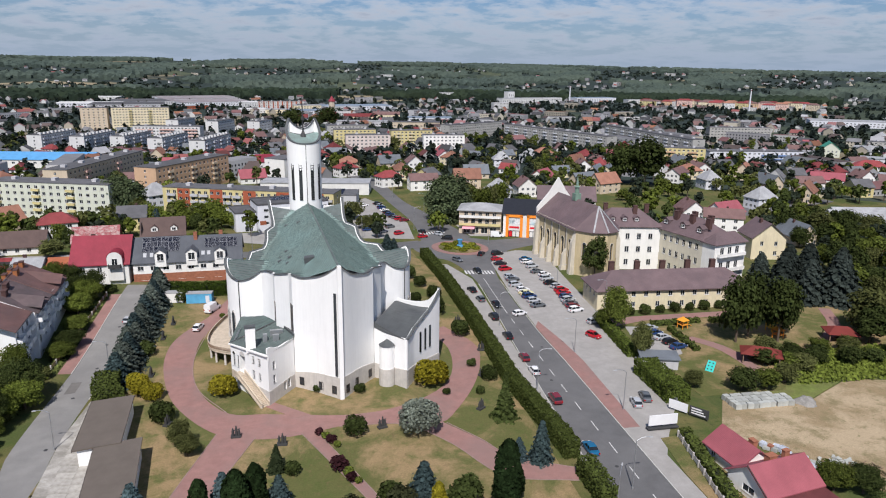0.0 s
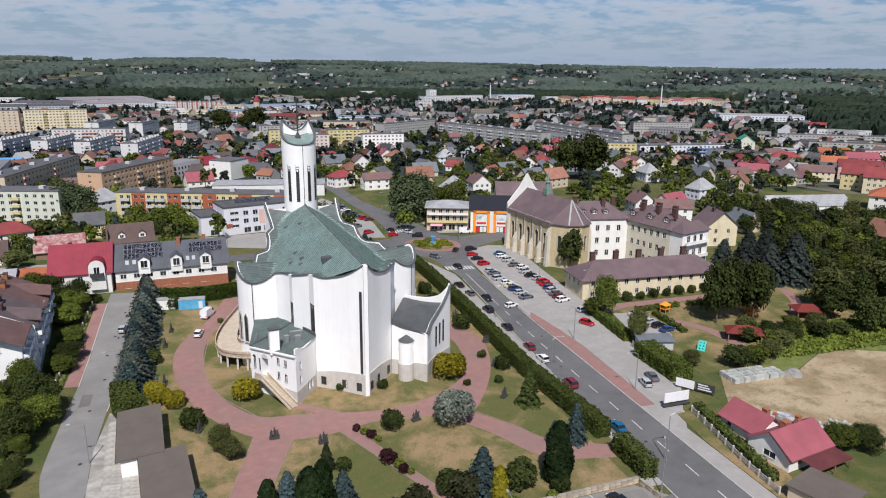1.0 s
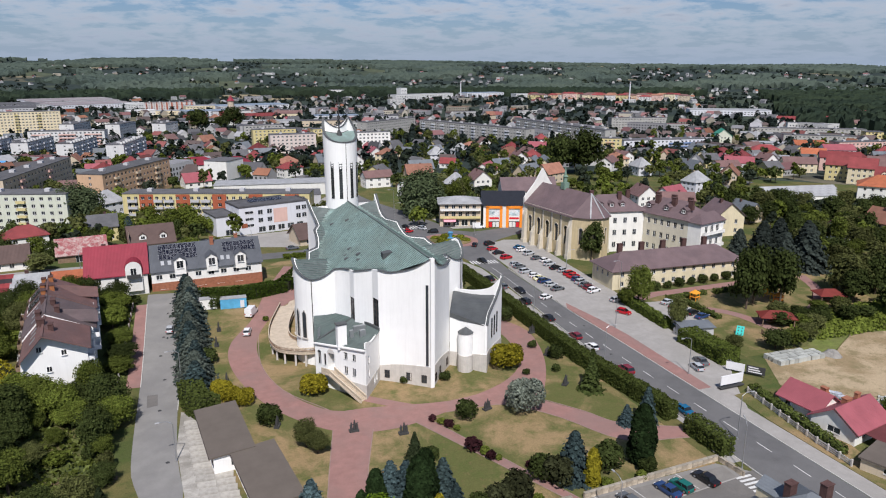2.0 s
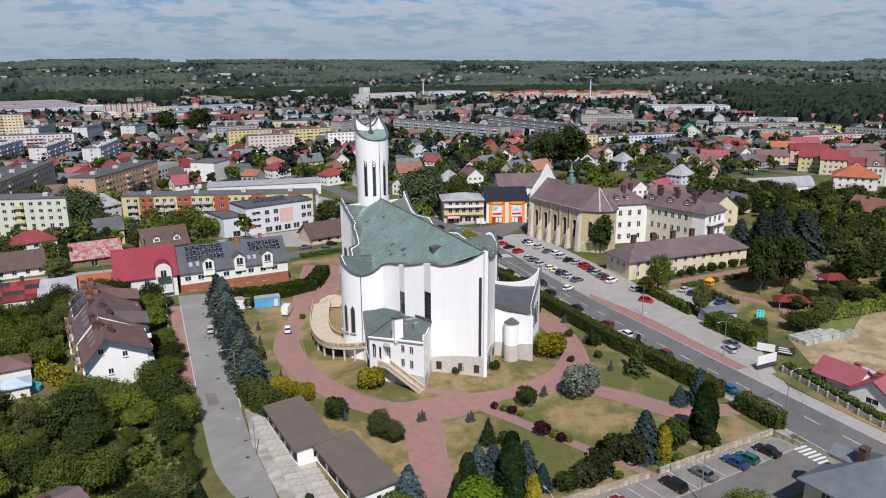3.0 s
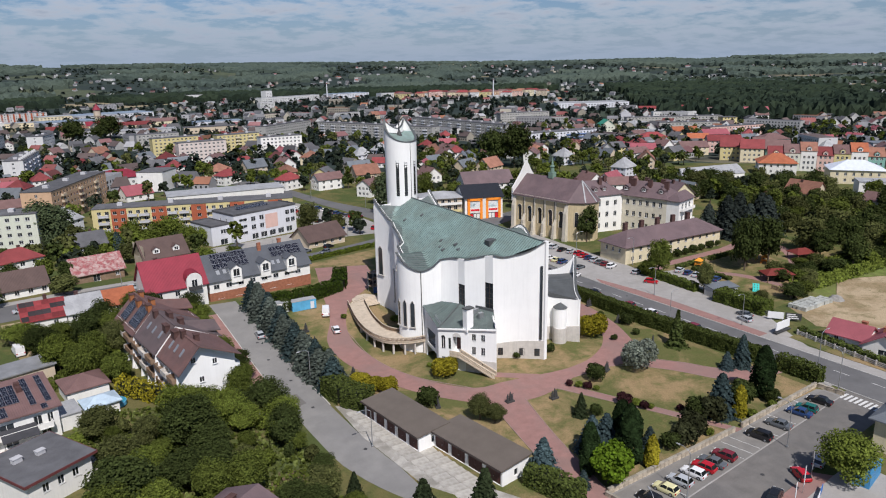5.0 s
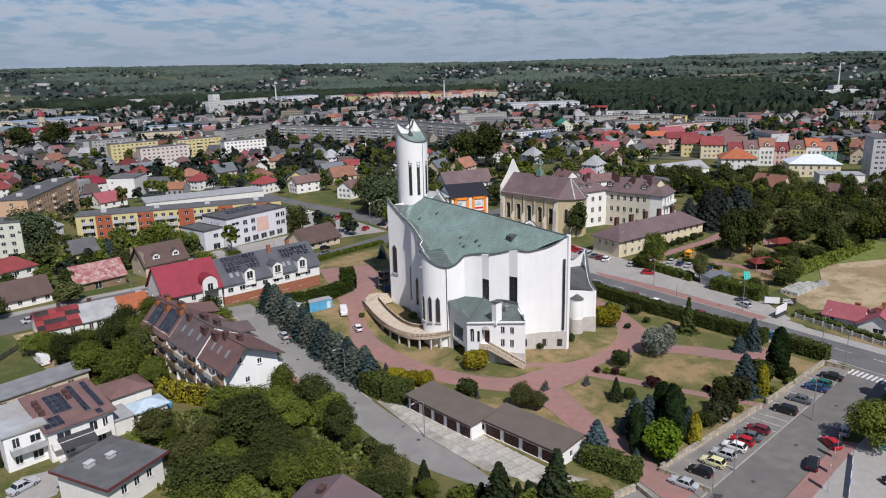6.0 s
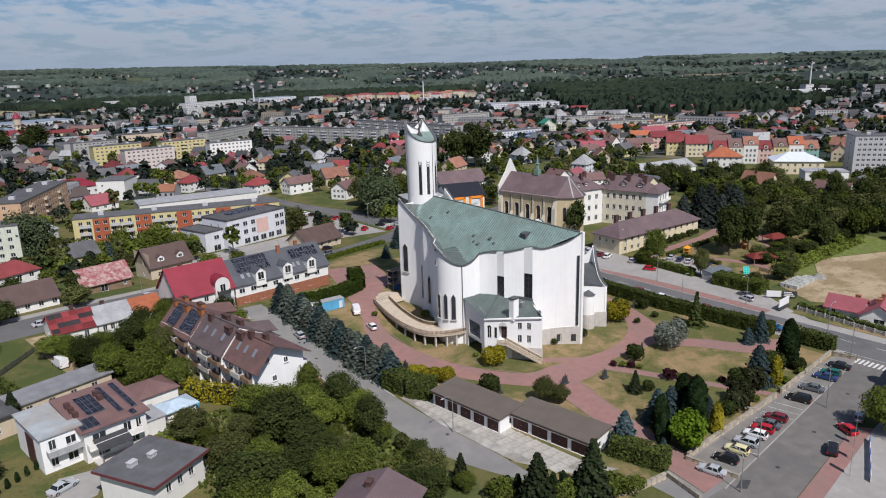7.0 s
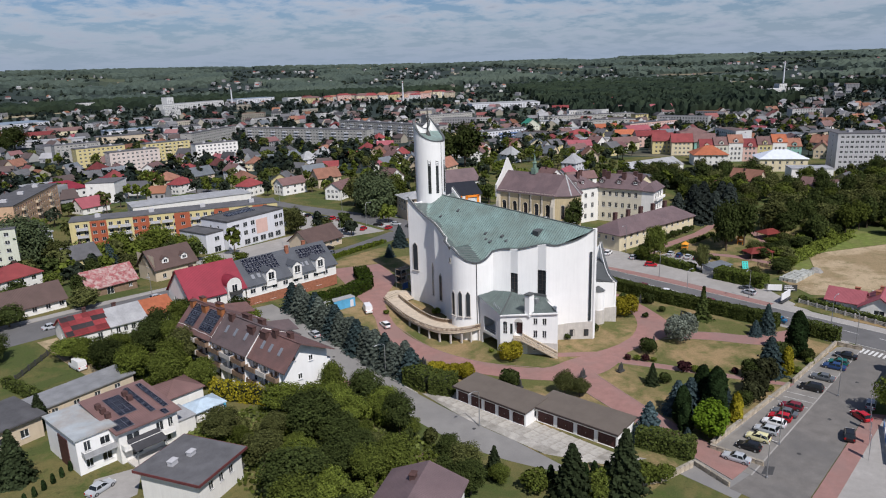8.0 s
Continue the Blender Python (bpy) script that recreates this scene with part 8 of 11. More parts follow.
for x, y, h in ((21.6, 133.6, 5.6), (-20.8, 135.0, 4.4)):
    plant("goldbush", x, y, h, "round golden yellow bush by the church wall", "shrub", "golden bushes", maker=mk_shg)
for x, y in ((-37.0, 137.5), (-38.4, 140.5), (-34.5, 135.4)):
    plant("goldbush", x, y, 3.4, "golden yellow bush beside a hedge", "shrub", "golden bushes", maker=mk_shg)
for x, y, h in ((4.8, 115.2, 3.6), (34.4, 134.3, 3.0), (-30.7, 125.6, 3.8), (-40.5, 157.1, 3.4), (-2, 133.6, 1.6), (6.5, 132.0, 2.0), (24, 128.6, 1.4), (32.0, 141.5, 1.8), (31, 128, 1.6), (26.0, 88.2, 2.6), (20.2, 91.2, 4.6), (9, 92.5, 3.8), (-4, 88, 3.0), (-6.0, 104, 2.2), (33, 160, 4.0), (29.1, 174.5, 4.5), (30.9, 187.5, 3.5), (24.8, 183.4, 3.1), (28.2, 197.6, 3.3), (25.9, 206, 4.1), (-37.8, 186.7, 3.3), (2.6, 131.0, 1.5)):
    plant("bush", x, y, h, "rounded dark green clipped bush", "shrub", "garden bushes", maker=mk_sh)
for x, y, h in ((-15.2, 168, 1.8), (-16.4, 161.5, 1.4)):
    plant("lightbush", x, y, h, "small light bush below the church wall", "shrub", "flower bed shrubs", maker=mk_shl)
for x, y, h in ((-25.6, 115.0, 5.4), (-24.0, 112.4, 4.0)):
    broad(x, y, h, 3, 0.52, "small dense round garden tree")
for x, y, h in ((0.4, 113.0, 1.5), (-1.8, 116.2, 1.2), (1.6, 104.0, 2.3), (3.4, 100.5, 1.5), (2.3, 89.4, 2.0), (8.4, 96, 1.2)):
    plant("purple", x, y, h, "low dark purple barberry", "shrub", "flower bed shrubs", maker=mk_shp)
for x, y, h in ((-0.6, 114.6, 1.2), (1.4, 111.5, 1.0), (3.0, 102.2, 1.4), (4.5, 99.8, 1.0), (24, 86.8, 1.4), (17.5, 86.9, 1.5), (5.4, 87, 1.3), (-26, 176, 1.2), (-21, 141, 1.0)):
    plant("lightbush", x, y, h, "low light green bedding bush", "shrub", "flower bed shrubs", maker=mk_shl)
for x, y, h in ((2.6, 88.8, 4.6), (-1.0, 87.6, 4.0), (10.6, 90.5, 4.6)):
    plant("brown", x, y, h, "loose brown-leaved garden shrub", "shrub", maker=mk_brown)
for i in range(21):
    y = 143.5 + i * 2.45
    x = -43.2 + 0.5 * math.sin(i * 2.1) - 0.02 * (y - 144)
    plant("rowspruce" if i % 4 else "bluedark", x, y, 7.4 + 0.9 * math.sin(i * 1.7), "blue-grey spruce in a dense row by the street", "conifer", "street spruces", maker=mk_row if i % 4 else mk_blue2, wide=1.12 + 0.1 * math.sin(i * 2.7))
for i in range(12):
    plant("roundabed", 50 + (6.0 if i % 2 else 3.4) * math.cos(i * 0.524 * 1.0), 245 + (6.0 if i % 2 else 3.4) * math.sin(i * 0.524), 1.2, "low yellow-green bedding plant", "shrub", "roundabout planting", maker=lambda: (2.0, shrub(2.0, 2.6, 500, 0.3, leaf("bedding", (0.26, 0.27, 0.03)), 31)))


def hedge(label, pts, w, h, m, dens=60, size=0.17):
    """A clipped hedge along a line: a leafy skin over a near-black core."""
    span = sum((Vector(b) - Vector(a)).length for a, b in zip(pts, pts[1:]))
    p = resample(pts, max(len(pts), int(span / 5) + 2)) if any(land(*q) > 0.05 for q in pts) else [Vector(q) for q in pts]
    pos, nrm = [], []
    core = Geo()
    for a, b in zip(p, p[1:]):
        L = (b - a).length
        d = (b - a) / L
        s = Vector((-d.y, d.x))
        ca = a + d * (0.7 if a == p[0] else 0.0)
        cb = b - d * (0.7 if b == p[-1] else 0.0)
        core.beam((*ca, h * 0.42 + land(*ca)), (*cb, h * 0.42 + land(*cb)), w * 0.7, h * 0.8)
        n = int(L * (2 * h + w) * dens / 3)
        t = rng.random(n) * L
        which = rng.random(n) * (2 * h + w)
        wob = 0.10 * np.sin(t * 1.9) + 0.08 * rng.normal(0, 1, n)
        side = np.where(which < h, -1.0, np.where(which < 2 * h, 1.0, (which - 2 * h) / w * 2 - 1))
        zz = np.where(which < h, which, np.where(which < 2 * h, which - h, h)) + wob
        off = side * (w / 2 + wob)
        q = np.stack([a.x + d.x * t + s.x * off, a.y + d.y * t + s.y * off, np.maximum(zz, 0.05) + land(*a) + (land(*b) - land(*a)) * t / L], 1)
        up = np.where(which >= 2 * h, 1.0, 0.25)
        sd = np.where(which >= 2 * h, 0.0, side)
        pos.append(q)
        nrm.append(np.stack([s.x * sd, s.y * sd, up], 1))
    for e, f in ((p[0], p[1]), (p[-1], p[-2])):
        d = (e - f).normalized()
        s = Vector((-d.y, d.x))
        n = int(w * h * dens / 3)
        q, z, o = rng.uniform(-w / 2, w / 2, n), rng.uniform(0.05, h, n), rng.normal(-0.05, 0.1, n)
        pos.append(np.stack([e.x + s.x * q + d.x * o, e.y + s.y * q + d.y * o, z + land(*e)], 1))
        nrm.append(np.tile(np.array([[d.x, d.y, 0.3]]), (n, 1)))
    root = thing("hedge", label, "hedge")
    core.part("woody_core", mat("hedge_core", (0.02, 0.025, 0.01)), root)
    place("foliage", quads_mesh("foliage", leaf_quads(np.vstack(pos), np.vstack(nrm), size, 0.45), m), root, Matrix())


hedge("long clipped green hedge along the main road", [(34.6, 232), (36.6, 200), (38.0, 170), (38.4, 145), (38.4, 130), (40.2, 113), (41.2, 101.5)], 2.6, 3.2, HEDGE, 150, 0.15)
hedge("clipped green hedge by the parking", [(41.6, 97), (41.9, 87.5)], 2.8, 3.4, HEDGE)
hedge("bulky dark green hedge by the street", [(-44.4, 142.5), (-43.6, 136), (-41, 131.6)], 4.6, 3.8, HEDGE)
hedge("clipped hedge behind the containers", [(-45.5, 192.5), (-30, 191.5), (-18, 196), (-12.5, 208)], 4.0, 3.0, leaf("hedge_fresh", (0.075, 0.115, 0.018)))
hedge("dark hedge under the flats", [(-140, 303), (-84, 292)], 3.0, 3.4, THUJA, 10, 0.4)
hedge("fresh green hedge along the square", [(71.8, 164), (70.2, 141)], 2.2, 2.4, leaf("hedge_square", (0.13, 0.165, 0.032)), 80, 0.16)
hedge("fresh green hedge along the square", [(69.4, 133), (69.6, 118)], 5.0, 3.4, leaf("hedge_square", (0.13, 0.165, 0.032)), 80, 0.16)
hedge("low hedge by the cottage", [(64.3, 106), (61.6, 86), (60.8, 81)], 1.8, 1.6, HEDGE)
hedge("low hedge in the park", [(84, 159.5), (98, 160.5)], 1.4, 1.2, HEDGE)
hedge("low hedge in the park", [(101, 160), (118, 160.8)], 1.4, 1.2, HEDGE)
hedge("low hedge round the small car park", [(87.5, 156), (87.2, 142)], 1.4, 1.2, HEDGE)
hedge("trimmed hedge south of the garages", [(-28.2, 84.6), (-30.8, 94)], 3.2, 3.4, HEDGE, 80, 0.15)
hedge("golden hedge in a garden", [(-82.6, 157), (-74.8, 148.9)], 2.6, 3.7, GOLD, 30)
hedge("thuja hedge in a garden", [(-112, 191.8), (-108.3, 177.9)], 1.6, 2.0, HEDGE)
hedge("low green hedge along the north road", [(-14.1, 231.3), (21.5, 242)], 2.0, 1.2, leaf("hedge_yellow", (0.12, 0.15, 0.02)))

# overgrown gardens west of the street
rr = random.Random(5)


def clear_of(x, y, r=2.0):
    for bx, by, bw, bd in ((-69.5, 164, 18, 42), (-102, 150.5, 22, 18), (-97.4, 128.5, 18, 18), (-76.5, 99.5, 18, 18), (-104.6, 172.4, 27, 10), (-118.5, 166.8, 17, 15), (-88, 160, 11, 11), (-86, 150, 9, 7), (-82, 210, 40, 17)):
        if abs(x - bx) < bw / 2 + r * 0.4 and abs(y - by) < bd / 2 + r * 0.4:
            return False
    return True


spots = []
tries = 0
while len(spots) < 34 and tries < 4000:
    tries += 1
    x, y = rr.uniform(-92, -57.5), rr.uniform(102, 144)
    if not clear_of(x, y, 3.0) or (x < -76 and y < 130 and rr.random() < 0.5) or (-70 < x < -58 and 108 < y < 120) or (x < -73 and y > 136):
        continue
    if all((x - a) ** 2 + (y - c) ** 2 > 27 for a, c in spots):
        spots.append((x, y))
for i, (x, y) in enumerate(spots):
    tall = rr.uniform(3.4, 8.8) if x < -70 else rr.uniform(2.6, 6.4)
    broad(x, y, tall, i, tall / 9 * rr.uniform(0.95, 1.25))
WILD = [("wild%d" % i, lambda i=i, m=m: (3.0, shrub(3.0, 1.9, 900, 0.17, m, 60 + i))) for i, m in enumerate((LEAF[0], LEAF[2], LEAF[3], LEAF[1]))]
low = []
tries = 0
while len(low) < 66 and tries < 4000:
    tries += 1
    x, y = rr.uniform(-92, -57.5), rr.uniform(104, 195)
    if not clear_of(x, y, 1.2) or (-69 < x < -59 and 109 < y < 118) or (x < -72 and 142 < y < 160):
        continue
    if all((x - a) ** 2 + (y - c) ** 2 > 5 for a, c in low):
        low.append((x, y))
for i, (x, y) in enumerate(low):
    kd, mk = WILD[i % 4]
    plant(kd, x, y, rr.uniform(1.0, 3.0), ("low fresh green garden bush", "bright green berry bush", "olive green garden shrub", "dark green garden shrub")[i % 4], "shrub", "overgrown garden bushes", maker=mk, wide=rr.uniform(0.5, 1.15))
for x, y, h in ((-62.5, 144.7, 8.9), (-58.5, 138, 8.5), (-67, 136.4, 7.8), (-74.8, 134.6, 7.6), (-60.3, 125.4, 8.0), (-87.9, 139.9, 5.6), (-73.7, 144.5, 6.2), (-87.9, 165, 8.3), (-91.6, 174.2, 8.3), (-85.1, 170.8, 8.8), (-80.3, 176.9, 8.4), (-93.5, 183.5, 7.4), (-84.2, 187.3, 8.4), (-82.1, 162.1, 6.5), (-61.1, 186.1, 6.6), (-61.6, 180, 5.7), (-61, 190.7, 7.5), (-64.3, 191.3, 5.6), (-79.9, 190.3, 9.3), (-78.5, 185.1, 8.4), (-89.7, 190.9, 5.6), (-95.3, 191.8, 5.6), (-59.2, 171.1, 3.9), (-58.8, 163.3, 3.9), (-58.6, 157.5, 3.5)):
    broad(x, y, h, int(x * 3 + y), rr.uniform(0.7, 0.9))
for x, y, h in ((-120.3, 154.7, 10.2), (-117.6, 150.1, 9.3), (-110.6, 166.8, 7.0), (-57, 104, 6)):
    plant("spruce", x, y, h, "dark spruce by the houses", "conifer", maker=mk_spr)
for x, y, h in ((-44.3, 87.4, 11.0), (-51.7, 92.0, 9.5)):
    plant("spruce", x, y, h, "tall dark spruce beside the street bend", "conifer", maker=mk_spr, wide=1.15)
for x, y, h in ((-40.5, 86.5, 3.4), (-38.6, 84.8, 2.8), (-47, 90, 3.2), (-55, 97, 3.5), (-49.5, 88.6, 2.6), (-36.2, 84.6, 2.0)):
    plant("wild0", x, y, h, "low fresh green garden bush", "shrub", "overgrown garden bushes", maker=WILD[0][1])
for i in range(7):
    plant("smallthuja", -52.6 + i * 1.5, 97.6 - i * 1.05 + 0.3 * (i % 2), 3.0, "small columnar thuja in a garden row", "conifer", "thuja row", maker=mk_sm)
plant("blue1", 35.6, 101.8, 7.8, "slim grey spruce by the hedge", "conifer", maker=mk_blue2, wide=0.68)
plant("spruce", -8.7, 105.4, 5.0, "small dark spruce on the lawn", "conifer", maker=mk_spr)
broad(11.3, 65.4, 8.6, 2, 0.95, "light green maple beside the lane")
for i in range(10):
    plant("smallthuja", -119.4 + i * 1.5, 141.3 + i * 1.0, 1.7, "small columnar thuja along a fence", "conifer", "thuja row", maker=mk_sm)

# trees of the park, monastery and east side
for x, y, h, i, w in ((99.8, 146, 16, 1, 1.0), (105, 149, 16.5, 1, 1.05), (110.6, 145, 15.5, 1, 1.0), (114.5, 149, 14, 1, 0.9), (72.8, 157.5, 12, 0, 0.95), (85.5, 202.5, 13.5, 3, 0.95), (71.5, 139.5, 9, 3, 0.6), (86, 121.6, 4.8, 1, 0.75), (91, 121, 4.6, 0, 0.7), (97.4, 123.4, 4.2, 2, 0.6), (79.4, 86, 5.0, 0, 0.75), (83.6, 84.6, 4.6, 1, 0.7), (76.6, 124.6, 3.6, 3, 0.5), (70.5, 160, 5, 0, 0.6)):
    broad(x, y, h, i, w)
for x, y, h in ((133, 176, 14), (138, 181, 15), (144, 180, 15.5), (147, 170, 15.5), (152, 176, 15), (139, 172, 13), (131, 184, 12)):
    plant("bigspruce", x, y, h, "tall blue-grey spruce in the park", "conifer", "park spruces", maker=lambda: (14.0, conifer(14.0, 5.4, 3000, 0.40, PARKSPRUCE, 41, 0.3, 0.7)))
for i in range(9):
    plant("bush", 82 + i * 4.6, 168.2 + 0.3 * i, 2.2 + 0.5 * (i % 2), "round clipped bush before a long low building", "shrub", "front bushes", maker=mk_sh)
spots = []
for k in range(420):
    x, y = rr.uniform(112, 300), rr.uniform(85, 250)
    if (x < 150 and y < 128) or (x < 178 and 158 < y < 250 and x < 150 + (y - 158) * 0.3) or x - y > 190 or (x > 240 and 170 < y) or (x > 228 and y > 236) or (x < 130 and y > 126):
        continue
    if all((x - a) ** 2 + (y - c) ** 2 > 20 for a, c in spots):
        spots.append((x, y))
for i, (x, y) in enumerate(spots):
    broad(x, y, rr.uniform(7, 12.5), i % 5, rr.uniform(0.8, 1.25))
for i in range(26):
    x, y = rr.uniform(98, 160), rr.uniform(128, 138)
    if x < 118 and y < 120:
        continue
    broad(x, y, rr.uniform(2.2, 5), i, rr.uniform(0.4, 0.75), "wild green bush at the edge of a field")
# around roundabout and north road
plant("willow", 54, 292, 20, "big grey-green willow with drooping crown", "tree", maker=mk_willow)
plant("willow", -84, 318, 18, "big grey-green willow beside the flats", "tree", maker=mk_willow)
for x, y, h in ((21.8, 232.2, 8.3), (24.5, 236.1, 5.9), (9.2, 221.8, 4.8), (-64.7, 286.1, 8.9)):
    plant("blue1", x, y, h, "blue spruce near the road", "conifer", maker=mk_blue2)
broad(183.5, 372, 27, 1, 2.6, "very large dark broadleaf tree")
broad(172, 380, 24, 1, 2.2, "very large dark broadleaf tree")
for x, y, h in ((7.2, 283.2, 9.9), (14, 300, 8), (18.2, 280.4, 5.5), (62, 300, 16), (70, 296, 14), (64, 310, 15), (76, 306, 13), (58, 316, 14), (84, 318, 13), (90, 300, 10), (-94.6, 276.9, 7.7), (-100.5, 271.2, 6.7), (-86, 234.1, 5.6), (-110.1, 230.1, 7.4), (-112, 246.5, 7.5), (-70.3, 298.2, 8.9), (-76, 306, 9), (-108.2, 258, 5.7), (-119.5, 255.6, 8.5), (-104.5, 248.7, 5.6)):
    broad(x, y, h, int(x + y), rr.uniform(0.9, 1.2))

for x, y, h in ((-58, 296, 11), (-50, 292, 10), (-44, 296, 11), (-66, 288, 9), (-40, 286, 8), (-34, 284, 7), (-54, 286, 8)):
    broad(x, y, h, 5, rr.uniform(0.9, 1.2), "sunlit light green tree before the flats")
for x, y, h, i in ((-104.6, 231.5, 5.6, 1), (-83.9, 246.7, 6.6, 3), (-89.5, 253.2, 7.5, 0), (-98.8, 253.2, 6.6, 1), (-63.6, 268, 6.8, 2), (-75.5, 267.7, 6.7, 1), (-49.5, 239.9, 4.7, 0), (-43.1, 247.8, 5.7, 5), (-69.3, 201.2, 6.5, 1), (-73, 198.5, 7.4, 0), (-98.1, 198.3, 4.6, 2), (-112, 207.6, 6.5, 1), (-33.2, 249, 4.8, 0), (-47.4, 274.7, 7.8, 1)):
    broad(x, y, h, i, rr.uniform(0.6, 0.9))
# wild grass and weeds on the rough ground
def tufts(label, boxes, n, h, m):
    pts = []
    for x0, y0, x1, y1 in boxes:
        k = n // len(boxes)
        pts.append(np.stack([rng.uniform(x0, x1, k), rng.uniform(y0, y1, k), rng.uniform(0.05, h, k)], 1))
    p = np.vstack(pts)
    p[:, 2] += [land(q[0], q[1]) for q in p]
    nm = np.tile(np.array([[0.0, -0.6, 0.6]]), (len(p), 1))
    ob = new("weeds", quads_mesh("weeds", leaf_quads(p, nm, 0.28, 0.6, 1.4), m))
    tagged(ob, label, "weeds", kind="stuff")


tufts("tall wild grass and weeds", [(-92, 104, -58, 148), (-60, 150, -57.5, 190)], 4000, 0.4, leaf("wild_grass", (0.25, 0.29, 0.08)))
for i in range(5):
    x, y = -68.6 + i * 1.1, 111.2 + i * 1.5
    for k in range(7):
        plant("cabbage", x + 0.4 + k * 1.15, y - 0.1 - k * 0.21, 0.5 + 0.15 * ((i + k) % 3), "leafy vegetable plant in a garden bed", "plant", "vegetables", maker=lambda: (1.0, shrub(1.0, 0.6, 60, 0.16, LEAF[2], 71)))
tufts("fresh tall weeds on the wild meadow", [(100, 121.5, 150, 134), (112, 124, 158, 138)], 7000, 0.9, LEAF[2])
tufts("rough herbs between garden trees", [(-92, 104, -58, 148), (-96, 164, -79, 200)], 5000, 0.9, LEAF[0])
# ---- cars ----
PAINTS = {k: mat("car_paint_" + k, c, rough=0.25, var=0.03, bump=0.0, spec=0.6) for k, c in dict(black=(0.012, 0.012, 0.014), white=(0.75, 0.75, 0.75), silver=(0.42, 0.44, 0.46), grey=(0.11, 0.12, 0.13), red=(0.42, 0.012, 0.02), maroon=(0.17, 0.02, 0.03), blue=(0.02, 0.05, 0.14), teal=(0.01, 0.11, 0.22), green=(0.01, 0.12, 0.10), yellow=(0.66, 0.62, 0.35)).items()}
TYRE = mat("tyre_rubber", (0.02, 0.02, 0.02), var=0.2)
CARGLASS = glass("car_glass", (0.015, 0.018, 0.02), 0.05)
LAMP = mat("lamp_lens", (0.7, 0.7, 0.68), rough=0.2)
TAIL = mat("tail_lens", (0.35, 0.01, 0.01), rough=0.2)


def loft(geo, rings, mi=0):
    k, n = len(geo.v), len(rings[0])
    for r in rings:
        geo.v += r
    for i in range(len(rings) - 1):
        for j in range(n):
            a = k + i * n
            geo.f.append((a + j, a + (j + 1) % n, a + n + (j + 1) % n, a + n + j))
            geo.mi.append(mi)
    geo.f += [tuple(range(k + n - 1, k - 1, -1)), tuple(range(k + (len(rings) - 1) * n, k + len(rings) * n))]
    geo.mi += [mi, mi]


